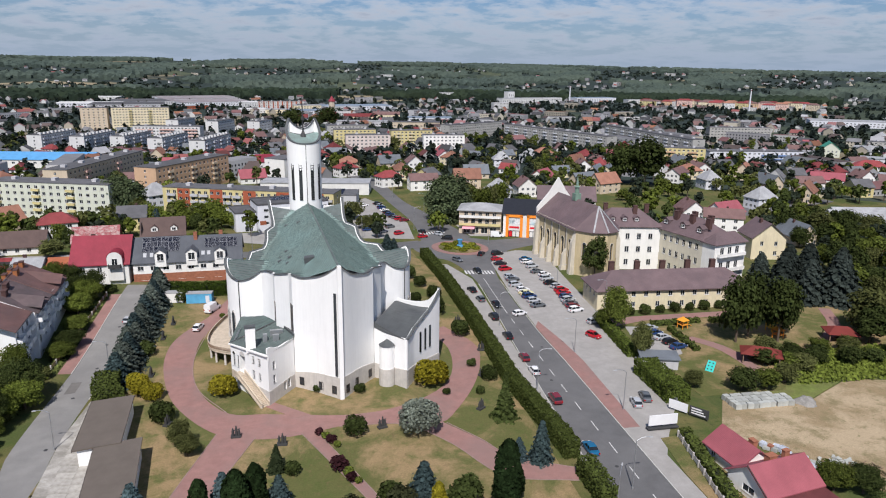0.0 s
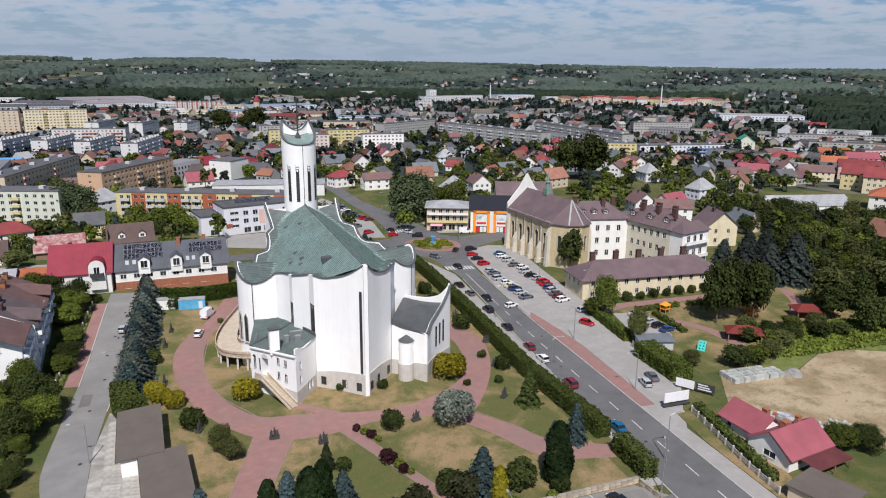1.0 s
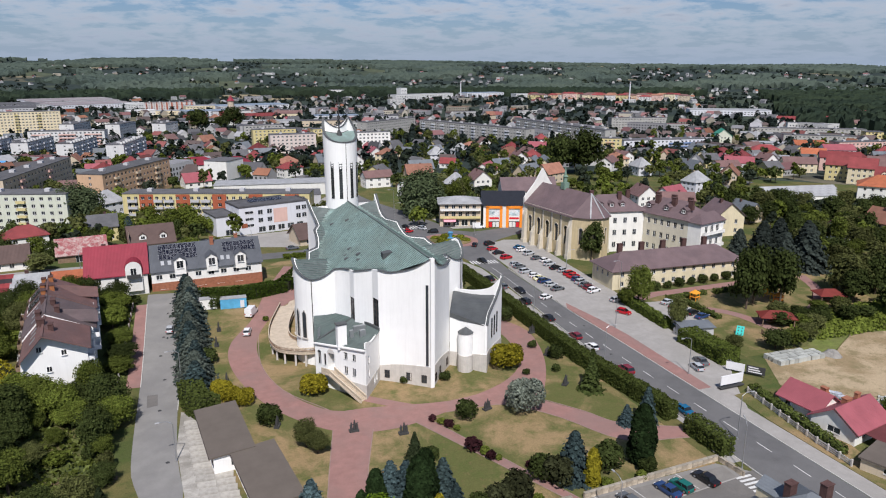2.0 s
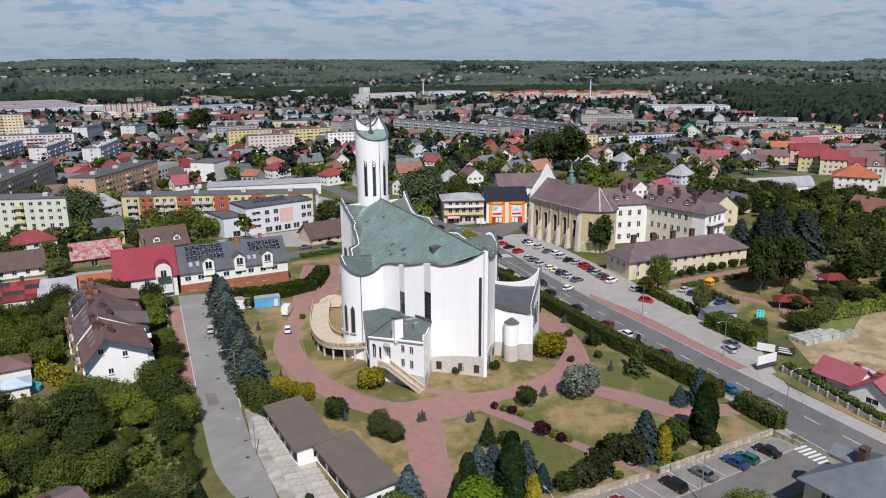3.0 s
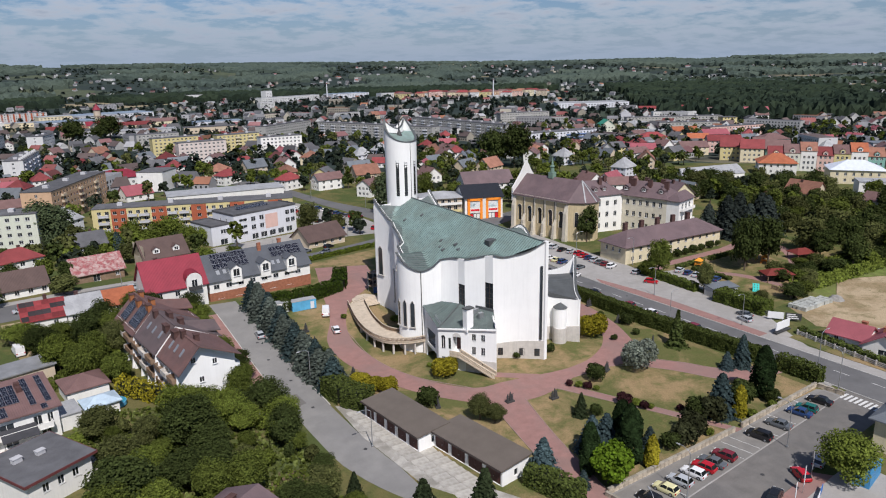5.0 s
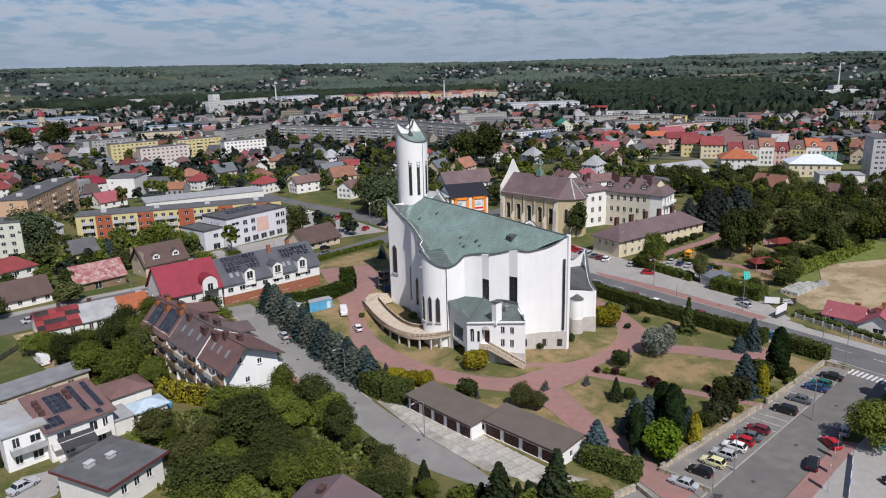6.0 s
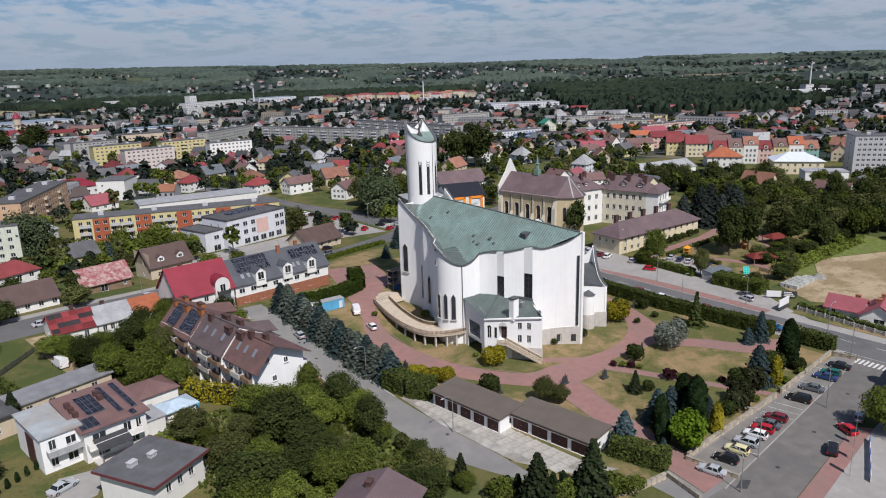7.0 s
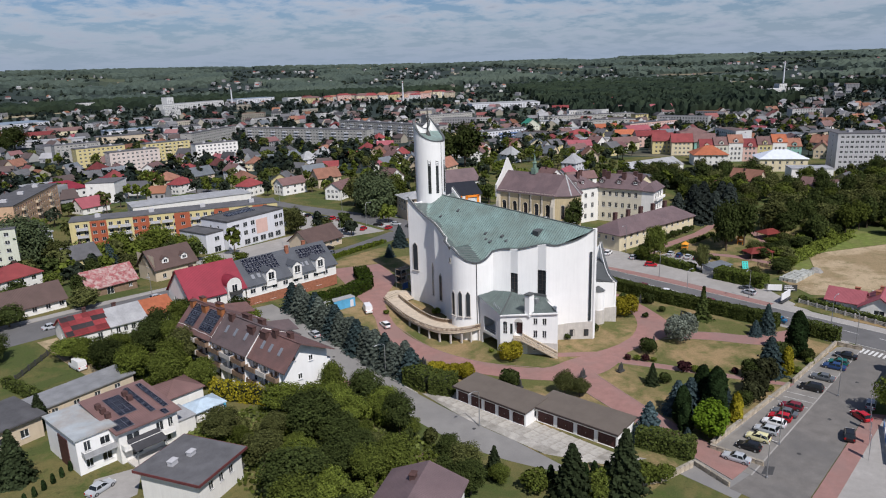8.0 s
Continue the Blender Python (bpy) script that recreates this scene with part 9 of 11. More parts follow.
def car_meshes(kind):
    """Body, glasshouse, roof, lamps and wheel of one kind of car; it faces local +x."""
    L, W, H, hood, boot = {"hatch": (4.1, 1.75, 1.48, 1.05, 0.15), "sedan": (4.6, 1.8, 1.44, 1.25, 0.85), "suv": (4.5, 1.85, 1.68, 1.1, 0.12), "van": (5.3, 2.0, 2.3, 0.9, 0.05)}[kind]
    belt = 0.62 * H if kind != "van" else 0.55 * H
    body = Geo()
    rings = []
    for x, lo, hi, w in ((-L / 2, 0.35, belt * 0.82, 0.84), (-L / 2 + 0.12, 0.25, belt * 0.97, 0.95), (-L / 4, 0.2, belt, 1.0), (L / 2 - hood - 0.3, 0.2, belt, 1.0), (L / 2 - 0.35, 0.22, belt * 0.86, 0.95), (L / 2 - 0.06, 0.28, belt * 0.72, 0.86), (L / 2, 0.35, belt * 0.6, 0.78)):
        y = W / 2 * w
        rings.append([(x, -y * 0.94, lo), (x, y * 0.94, lo), (x, y, (lo + hi) * 0.5), (x, y * 0.93, hi), (x, -y * 0.93, hi), (x, -y, (lo + hi) * 0.5)])
    loft(body, rings)
    x0, x1 = -L / 2 + boot, L / 2 - hood
    cab = Geo()
    loft(cab, [[(x0, -W * 0.45, belt - 0.02), (x1, -W * 0.45, belt - 0.02), (x1, W * 0.45, belt - 0.02), (x0, W * 0.45, belt - 0.02)],
               [(x0 + 0.35 if kind != "van" else x0 + 0.08, -W * 0.37, H - 0.06), (x1 - 0.75, -W * 0.37, H - 0.06), (x1 - 0.75, W * 0.37, H - 0.06), (x0 + 0.35 if kind != "van" else x0 + 0.08, W * 0.37, H - 0.06)]])
    roof, xm = Geo(), (x0 + x1) / 2 - 0.2
    rx0 = x0 + (0.33 if kind != "van" else 0.04)
    if kind == "van":
        loft(roof, [[(x0, -W * 0.485, belt - 0.04), (x1 - 1.2, -W * 0.485, belt - 0.04), (x1 - 1.2, W * 0.485, belt - 0.04), (x0, W * 0.485, belt - 0.04)], [(rx0, -W * 0.44, H), (x1 - 1.0, -W * 0.42, H), (x1 - 1.0, W * 0.42, H), (rx0, W * 0.44, H)]])
    else:
        loft(roof, [[(rx0, -W * 0.375, H - 0.07), (xm, -W * 0.375, H - 0.07), (xm + 0.1, -W * 0.375, H - 0.07), (x1 - 0.72, -W * 0.375, H - 0.07), (x1 - 0.72, W * 0.375, H - 0.07), (xm + 0.1, W * 0.375, H - 0.07), (xm, W * 0.375, H - 0.07), (rx0, W * 0.375, H - 0.07)],
                    [(rx0 + 0.2, -W * 0.33, H), (xm, -W * 0.33, H), (xm + 0.1, -W * 0.33, H), (x1 - 0.9, -W * 0.33, H), (x1 - 0.9, W * 0.33, H), (xm + 0.1, W * 0.33, H), (xm, W * 0.33, H), (rx0 + 0.2, W * 0.33, H)]])
        for s, (ka, kb, kc) in ((-1, (0, 1, 3)), (1, (7, 6, 4))):
            n0 = len(roof.v)
            roof.v += [(x0, s * W * 0.456, belt), (x0 + 0.12, s * W * 0.456, belt), (xm + 0.05, s * W * 0.456, belt), (xm + 0.15, s * W * 0.456, belt), (x1 - 0.12, s * W * 0.456, belt), (x1, s * W * 0.456, belt), (x0 + 0.45, s * W * 0.38, H - 0.07), (x1 - 0.84, s * W * 0.38, H - 0.07)]
            roof.f += [(ka, n0, n0 + 1, n0 + 6), (kb, n0 + 2, n0 + 3, kb + (1 if s < 0 else -1)), (kc, n0 + 5, n0 + 4, n0 + 7)]
            roof.mi += [0, 0, 0]
    wheel = Geo().tube((0, -0.1, 0), (0, 0.1, 0), 0.32, 0.32, 12)
    hub = Geo().tube((0, -0.115, 0), (0, 0.115, 0), 0.19, 0.19, 8)
    hl, tl = Geo().box(-0.06, -0.2, -0.08, 0.05, 0.2, 0.08), Geo().box(-0.05, -0.14, -0.14, 0.05, 0.14, 0.14)
    return dict(L=L, W=W, belt=belt, body=body.data("body", PAINTS["grey"]), cab=cab.data("glasshouse", CARGLASS), roof=roof.data("car_roof", PAINTS["grey"]), wheel=wheel.data("tyre", TYRE), hub=hub.data("rim", METAL), hl=hl.data("headlight", LAMP), tl=tl.data("tail_light", TAIL))


CARS = {}
WORDS = dict(hatch="hatchback", sedan="saloon car", suv="off-road car", van="delivery van")


def car(kind, colour, x, y, rz, where="parked", z=0.09):
    if kind not in CARS:
        CARS[kind] = car_meshes(kind)
    c = CARS[kind]
    root = thing("van" if kind == "van" else "car", "%s %s %s" % ({"maroon": "dark red"}.get(colour, colour), WORDS[kind], where), "van" if kind == "van" else "car", x, y, z, rz, "cars")
    body = None
    for nm, key in (("body", "body"), ("car_roof", "roof")):
        ob = place(nm, c[key], root, Matrix())
        ob.material_slots[0].link = "OBJECT"
        ob.material_slots[0].material = PAINTS[colour]
        body = body or ob
    place("glasshouse", c["cab"], root, Matrix())
    for sx in (-0.31, 0.32):
        for sy in (-1, 1):
            w = place("wheel", c["wheel"], root, pose(sx * c["L"], sy * (c["W"] / 2 - 0.09), 0.32))
            if y < 170:
                place("rim", c["hub"], w, Matrix())
    for sy in (-1, 1):
        place("headlight", c["hl"], root, pose(c["L"] / 2 - 0.1, sy * c["W"] * 0.33, c["belt"] * 0.68))
        place("tail_light", c["tl"], root, pose(-c["L"] / 2 + 0.04, sy * c["W"] * 0.38, c["belt"] * 0.72))


# along the hedge lay-by and on the road
for kind, col, x, y, rz in (("sedan", "black", 43.2, 192.6, 100), ("hatch", "grey", 43.9, 184.4, 98), ("suv", "black", 44.3, 170.2, 95), ("sedan", "black", 44.6, 157.0, 93), ("hatch", "maroon", 44.9, 143.6, 92), ("hatch", "white", 45.0, 136.2, 92), ("suv", "maroon", 45.2, 122.6, 91), ("sedan", "teal", 45.2, 103.4, 91)):
    car(kind, col, x, y, rz, "standing beside the road")
for kind, col, x, y, rz in (("sedan", "black", 47.4, 179.6, -85), ("hatch", "white", 52.0, 172.2, 20), ("sedan", "black", 49.4, 212.5, -80), ("hatch", "grey", 45.4, 226.4, -60), ("sedan", "black", 55.6, 234.5, 60), ("suv", "black", 47.6, 258.8, 170), ("sedan", "black", 39.6, 271.0, 110), ("hatch", "silver", 45.5, 266, -60)):
    car(kind, col, x, y, rz, "on the road", 0.04)
lot = ["red", "black", "red", "silver", "grey", "silver", "white", "yellow", "blue", "silver", "grey", "black", "silver"]
for i, (x, y) in enumerate(((59.6, 227.2), (59.4, 221.6), (59.3, 214.8), (58.6, 206), (58.6, 203.2), (57.9, 197.4), (58.8, 192.4), (58.9, 189.2), (58.9, 186.2), (59.1, 182.4), (59.1, 178.2), (61.6, 234.6))):
    car(("hatch", "sedan", "suv")[i % 3], lot[i], x, y, 8 + (i % 3) * 3, "parked on the paved square")
lot = ["teal", "white", "silver", "grey", "white", "silver", "black", "silver", "red", "red", "blue", "silver", "grey", "maroon", "white"]
for i, (x, y) in enumerate(((69.6, 226), (68.8, 222.4), (69.2, 217.2), (69.0, 211.0), (70.4, 207.2), (69.6, 202.8), (69.4, 198.2), (70.2, 194.6), (70.3, 190.6), (70.1, 188.0), (69.6, 184.8), (69.2, 181.6), (68.9, 178.8), (68.6, 176.0), (68.3, 173.0))):
    car(("sedan", "hatch", "suv")[i % 3], lot[i], x, y, 12 + (i % 4) * 2, "parked on the paved square")
for kind, col, x, y, rz in (("hatch", "silver", 70.0, 163.6, 10), ("hatch", "red", 66.0, 154.2, -60), ("hatch", "silver", 60.8, 118.6, 80), ("sedan", "grey", 63.8, 120.8, 80)):
    car(kind, col, x, y, rz, "standing on the pavement")
for i, (x, y) in enumerate(((82.3, 157.0), (82.2, 153.6), (82.6, 150.6), (83.2, 147.6), (83.7, 144.4))):
    car(("sedan", "hatch")[i % 2], ("silver", "blue", "silver", "black", "blue")[i], x, y, 15, "in the small car park", 0.1)
for i, (x, y) in enumerate(((26.8, 334), (27.4, 328), (27.8, 323), (28.6, 317), (29.4, 312), (30.2, 307), (31.1, 303), (32, 300), (33.2, 297), (35.1, 294), (21.8, 282), (27.6, 281), (19.9, 288), (17, 296), (16, 322), (20, 330), (24, 272), (30, 268), (18, 276))):
    car(("sedan", "hatch", "suv")[i % 3], ("black", "silver", "blue", "white", "black", "blue", "black", "grey", "red", "maroon", "black", "grey", "silver", "black", "red", "white", "silver", "red", "blue")[i], x, y, 20 + 7 * (i % 3), "in the north car park")
van_at = (("van", "white", -29.0, 180.5, 66, "parked by the church ramp"), ("hatch", "white", -31.0, 169.8, 78, "parked on the red paving"), ("van", "white", 68.2, 261.0, -10, "before the shops"), ("van", "white", -98.6, 190.5, 100, "in a farm yard"))
for kind, col, x, y, rz, w in van_at:
    car(kind, col, x, y, rz, w, 0.12)
south = [("sedan", "silver", -23.6), ("hatch", "black", -18.6), ("hatch", "yellow", -14.6), ("hatch", "silver", -11.0), ("hatch", "white", -7.4), ("hatch", "red", -4.6), ("sedan", "grey", -2.2), ("hatch", "maroon", 1.2), ("suv", "black", 11.9), ("sedan", "grey", 18.4), ("sedan", "blue", 25.7), ("hatch", "green", 28.4), ("sedan", "black", 33.4)]
for kind, col, x in south:
    car(kind, col, x, 79.3 + (x + 24) * 0.062, 101, "parked beside the low stone wall", 0.06)
for kind, col, x, y, rz in (("suv", "black", -2.4, 69.2, 20), ("hatch", "red", 6.4, 70.4, 60), ("hatch", "silver", 12.6, 70.8, 15), ("sedan", "black", 3, 58.8, 150)):
    car(kind, col, x, y, rz, "by the south pavement", 0.08)
for kind, col, x, y, rz in (("hatch", "silver", -48.6, 175.4, 85), ("sedan", "silver", -96.8, 222.4, 5), ("hatch", "silver", -68.6, 227.6, 8), ("sedan", "silver", -108.4, 138.0, 25), ("hatch", "black", 0.6, 247.4, 16), ("sedan", "grey", -9.4, 244.9, 12), ("hatch", "grey", -4, 239.6, 195), ("hatch", "red", 38.6, 262, 20)):
    car(kind, col, x, y, rz, "in a side street", 0.06)


# ---- street lamps, walls, fences and small things ----
def street_lamp(x, y, h, rz, arm=2.2):
    s = thing("street_lamp", "grey metal street lamp with a curved arm", "street lamp", x, y, 0.05, rz, "street lamps")
    Geo().tube((0, 0, 0), (0, 0, h), 0.11, 0.06, 8).part("pole", METAL, s)
    g = Geo()
    pts = [Vector((0, 0, h)), Vector((arm * 0.3, 0, h + 0.45)), Vector((arm * 0.7, 0, h + 0.6)), Vector((arm, 0, h + 0.55))]
    for a, b in zip(pts, pts[1:]):
        g.tube(a, b, 0.05, 0.05)
    g.part("arm", METAL, s)
    Geo().hexa([(arm - 0.2, -0.14, h + 0.46), (arm + 0.55, -0.1, h + 0.46), (arm + 0.55, 0.1, h + 0.46), (arm - 0.2, 0.14, h + 0.46), (arm - 0.1, -0.1, h + 0.62), (arm + 0.45, -0.06, h + 0.58), (arm + 0.45, 0.06, h + 0.58), (arm - 0.1, 0.1, h + 0.62)]).part("lamp_head", LIGHT_ROOF, s)
    Geo().box(-0.16, -0.16, 0, 0.16, 0.16, 0.3).part("base", METAL, s)


for x, y, h, rz in ((47.6, 91.5, 8.5, 0), (43.2, 128, 8.5, 0), (44.5, 165, 8.5, 0), (41.4, 83.6, 8, 60), (57.4, 117, 8, 180), (58.0, 146, 8, 180), (13, 76.8, 8, 90), (-13.6, 76.6, 8, 90), (-46.2, 149, 7, 180), (-47.0, 118, 7, 180), (-25, 73.5, 6, 60), (37, 276, 9, 0), (46, 309, 9, 180), (36, 352, 9, 0), (15, 262, 7, 90), (62, 250, 8, 180), (76, 171, 9, 180), (68.6, 190, 8, 0), (-23.6, 236.4, 8, 90), (-72.6, 218.6, 8, 90)):
    street_lamp(x, y, h, rz)


def stone_wall(label, pts, h, w, step=1.05):
    """A low wall of separate rough stones under a flat coping."""
    root = thing("garden_wall", label, "wall")
    Geo().sweep([(x, y, h * 0.42) for x, y in pts], w * 0.7, h * 0.84).part("core", STONE, root)
    stone = WINDOWS.setdefault("stone", Geo().hexa([(-0.5, -0.2, 0.02), (0.5, -0.2, 0), (0.48, 0.2, 0), (-0.5, 0.2, 0.02), (-0.46, -0.17, 0.42), (0.47, -0.18, 0.40), (0.45, 0.17, 0.43), (-0.47, 0.18, 0.41)]).data("stone", STONE))
    cap = WINDOWS.setdefault("cap", Geo().hexa([(-0.52, -0.27, 0), (0.52, -0.27, 0), (0.52, 0.27, 0), (-0.52, 0.27, 0), (-0.5, -0.24, 0.1), (0.5, -0.24, 0.1), (0.5, 0.24, 0.1), (-0.5, 0.24, 0.1)]).data("coping_stone", mat("coping_grey", (0.30, 0.27, 0.22), var=0.2, obj_var=0.2)))
    line = resample(pts, max(2, int(sum((Vector(b) - Vector(a)).length for a, b in zip(pts, pts[1:])) / step)))
    for i, (a, b) in enumerate(zip(line, line[1:])):
        ang = math.degrees(math.atan2(b.y - a.y, b.x - a.x))
        c = (a + b) / 2
        place("stone", stone, root, pose(c.x, c.y, 0.02, 0, 0, ang) @ Matrix.Diagonal((step, w / 0.4, h / 0.9, 1)))
        place("stone", stone, root, pose(c.x, c.y, h * 0.45, 0, 0, ang + 180) @ Matrix.Diagonal((step, w / 0.4, h / 0.9, 1)))
        place("coping_stone", cap, root, pose(c.x, c.y, h * 0.9, 0, 0, ang) @ Matrix.Diagonal((step, 1, 1, 1)))


stone_wall("low rough stone wall along the parking", [(-22.6, 84.4), (10.2, 85.3)], 1.1, 0.45)
stone_wall("low rough stone wall along the parking", [(12.4, 85.4), (39.4, 87.2)], 1.1, 0.45)
stone_wall("low brick wall at the gate", [(39.6, 87), (40.2, 81.8)], 1.0, 0.45)
stone_wall("low brick wall at the drive", [(-29.8, 83.6), (-31.6, 76.4)], 0.9, 0.45)
stone_wall("low stone wall by the trimmed hedge", [(-23.2, 84.4), (-22.0, 75.4)], 0.9, 0.45)
stone_wall("low retaining wall south of the garages", [(-46, 88.6), (-38, 84.4), (-30.6, 83.4)], 1.2, 0.45)


def fence(label, pts, h, gap, m, post=None, rails=True):
    """Posts with boards between them, each piece its own."""
    root = thing("fence", label, "fence")
    L = sum((Vector(b) - Vector(a)).length for a, b in zip(pts, pts[1:]))
    line = resample(pts, max(2, int(L / gap) + 1))
    pm = Geo().box(-0.14, -0.14, 0, 0.14, 0.14, h + 0.15).data("post", post or m)
    for a in line:
        place("post", pm, root, pose(a.x, a.y, 0.05 + land(*a)))
    for a, b in zip(line, line[1:]):
        for k in (0.25, 0.55, 0.85):
            Geo().sweep([(a.x, a.y, 0.05 + h * k + land(*a)), (b.x, b.y, 0.05 + h * k + land(*b))], 0.05, h * 0.2).part("board", m, root)


fence("grey concrete slab fence by the cottage", [(62.9, 105.5), (59.8, 86), (59.2, 78)], 1.2, 2.4, PLINTH)
fence("brown wooden fence with stone posts", [(-58.6, 151.2), (-57.6, 190.8)], 1.3, 3.0, WOOD, PLINTH)
fence("dark metal fence round a garden", [(-110.1, 192.8), (-95.3, 211.3)], 1.3, 2.5, IRON)
fence("white fence by a villa", [(-112.5, 130.6), (-119.9, 139.4)], 1.2, 2.2, PLINTH)
fence("weathered fence by the playground", [(88, 121.5), (90, 130)], 1.2, 1.5, WOOD)
fence("wire fence by the square", [(69.4, 137.5), (68.6, 117)], 1.5, 2.5, METAL)

# billboards and banners
b = thing("billboard", "blank white billboard on a trailer frame", "billboard", 61.4, 108.6, 0.1, 2)
Geo().box(-2.9, -0.12, 0.9, 2.9, 0.12, 2.9).part("board", mat("white_panel", (0.72, 0.72, 0.72), var=0.05), b)
for x in (-2.4, 0, 2.4):
    Geo().tube((x, 0.1, 0), (x, 0.1, 1.0), 0.07, 0.07).part("leg", IRON, b)
Geo().box(-3.1, -0.5, 0.2, 3.1, 0.6, 0.45).part("frame", IRON, b)
for x, y, rz, dark in ((67.6, 114.4, -52, 0), (70.2, 111.2, -52, 1)):
    b = thing("banner", "panel with unreadable dark and white print" if dark else "plain white panel on posts", "banner", x, y, 0.1, rz)
    Geo().box(-1.9, -0.05, 0.4, 1.9, 0.05, 2.2).part("board", MATS["white_panel"] if not dark else IRON, b)
    if dark:
        for i in range(3):
            Geo().box(-1.5, -0.075, 0.7 + i * 0.5, 1.3 - 0.4 * i, -0.05, 0.95 + i * 0.5).part("bar", MATS["white_panel"], b)
    for xx in (-1.7, 1.7):
        Geo().tube((xx, 0, 0), (xx, 0, 2.3), 0.05, 0.05).part("leg", IRON, b)
for i in range(4):
    b = thing("flag_banner", "tall narrow white advertising flag", "banner", -8 + 5.2 * i, 64.2 + 1.7 * i, 0.1, 20, "flags")
    Geo().tube((0, 0, 0), (0, 0, 4.6), 0.04, 0.03).part("pole", METAL, b)
    Geo().box(0.03, -0.02, 1.2, 0.85, 0.02, 4.5).part("cloth", MATS["white_panel"], b)
b = thing("banner_fence", "long blue and white printed fence banner", "banner", -1, 63.8, 0.1, 21)
for i in range(6):
    Geo().box(-7 + i * 2.4, -0.04, 0.1, -4.7 + i * 2.4, 0.04, 1.2).part("panel", mat("blue_banner", (0.05, 0.15, 0.42)) if i % 2 else MATS["white_panel"], b)
b = thing("container", "blue corrugated steel container", "container", 14.5, 64.2, 0.1, 12)
Geo().box(-3, -1.2, 0, 3, 1.2, 2.6).part("body", mat("container_blue", (0.06, 0.24, 0.45), rough=0.5, ribs=("X", 0.3), bump=0.5), b)
Geo().box(-3.05, -1.25, 2.6, 3.05, 1.25, 2.68).part("roof", MATS["container_blue"], b)
for x, w, m, lb in ((-40.0, 5.6, WHITE2, "white site container"), (-33.0, 6.6, mat("site_blue", (0.10, 0.36, 0.58), rough=0.5), "pale blue site container")):
    b = thing("container", lb + " by the hedge", "container", x, 187.0 - 0.08 * (x + 40), 0.05, -3)
    Geo().box(-w / 2, -1.2, 0, w / 2, 1.2, 2.6).part("body", m, b)
    Geo().box(-w / 2 - 0.05, -1.25, 2.6, w / 2 + 0.05, 1.25, 2.75).part("roof", LIGHT_ROOF, b)
    Geo().box(w / 2 - 1.6, -1.24, 0.1, w / 2 - 0.6, -1.2, 2.1).part("door", PALE, b)


def sculpture(x, y, rz):
    """A small dark bronze figure group on a low base, kept plain."""
    s = Geo().box(-0.9, -0.5, 0, 0.9, 0.5, 0.35)
    for dx, h in ((-0.5, 1.5), (0.1, 1.9), (0.55, 1.3)):
        s.cone((dx, 0), 0.35, 0.35 + h * 0.75, 0.28, 0.2, 7).cone((dx, 0), 0.35 + h * 0.75, 0.35 + h, 0.16, 0.1, 7)
    s.beam((-0.8, 0.1, 1.2), (0.8, -0.1, 1.7), 0.12, 0.12)
    ob = s.part("sculpture", IRON)
    ob.matrix_basis = pose(x, y, 0.06 + land(x, y), 0, 0, rz)
    tagged(ob, "small dark bronze sculpture group on a base", "sculpture", "garden sculptures")


for x, y, rz in ((-8.2, 113.6, 0), (9.8, 117.0, 20), (29.6, 121.5, 40), (-29.5, 124.0, 70), (-37.2, 146.5, 90), (-38.4, 165.3, 90), (-37.5, 173.2, 90), (33.4, 136.5, 20), (36.2, 150, 0), (34, 168, 0), (-16.5, 117.5, 0)):
    sculpture(x, y, rz)

# park: pavilions, playground, rubble
for x, y, w, d, rz in ((98.6, 134.2, 9, 5.5, -30), (126.6, 143.4, 7.5, 6, -20)):
    p = thing("pavilion", "open park pavilion with a dark red roof", "pavilion", x, y, 0.05, rz)
    for sx in (-1, 1):
        for sy in (-1, 1):
            Geo().box(sx * w * 0.42 - 0.1, sy * d * 0.42 - 0.1, 0, sx * w * 0.42 + 0.1, sy * d * 0.42 + 0.1, 2.5).part("post", WOOD, p)
    r = Geo()
    X, Y = w / 2, d / 2
    roof_slab(r, [(-X, -Y, 2.4), (X, -Y, 2.4), (X * 0.4, 0, 3.8), (-X * 0.4, 0, 3.8)], 0.12)
    roof_slab(r, [(X, Y, 2.4), (-X, Y, 2.4), (-X * 0.4, 0, 3.8), (X * 0.4, 0, 3.8)], 0.12)
    roof_slab(r, [(X, -Y, 2.4), (X, Y, 2.4), (X * 0.4, 0, 3.8)], 0.12)
    roof_slab(r, [(-X, Y, 2.4), (-X, -Y, 2.4), (-X * 0.4, 0, 3.8)], 0.12)
    r.part("roof", mat("pavilion_red", (0.16, 0.028, 0.022), var=0.15, rough=0.7), p)
    Geo().box(-w * 0.25, -0.4, 0.7, w * 0.25, 0.4, 0.78).part("table", WOOD, p)
p = thing("shed", "grey flat-roofed bin shelter", "shed", 74.0, 135.6, 0.05, -15)
Geo().box(-4, -2, 0, 4, 2, 2.4).part("wall", GREYR, p)
Geo().hexa([(-4.4, -2.4, 2.4), (4.4, -2.4, 2.4), (4.4, 2.4, 2.7), (-4.4, 2.4, 2.7), (-4.4, -2.4, 2.6), (4.4, -2.4, 2.6), (4.4, 2.4, 2.9), (-4.4, 2.4, 2.9)]).part("roof", GREY_ROOF, p)
Geo().box(-2, -2.04, 0.1, 0, -2.0, 2.1).part("door", PALE, p)
p = thing("climbing_wall", "turquoise playground climbing panel with holes", "play panel", 84.6, 131.6, 0.05, -50)
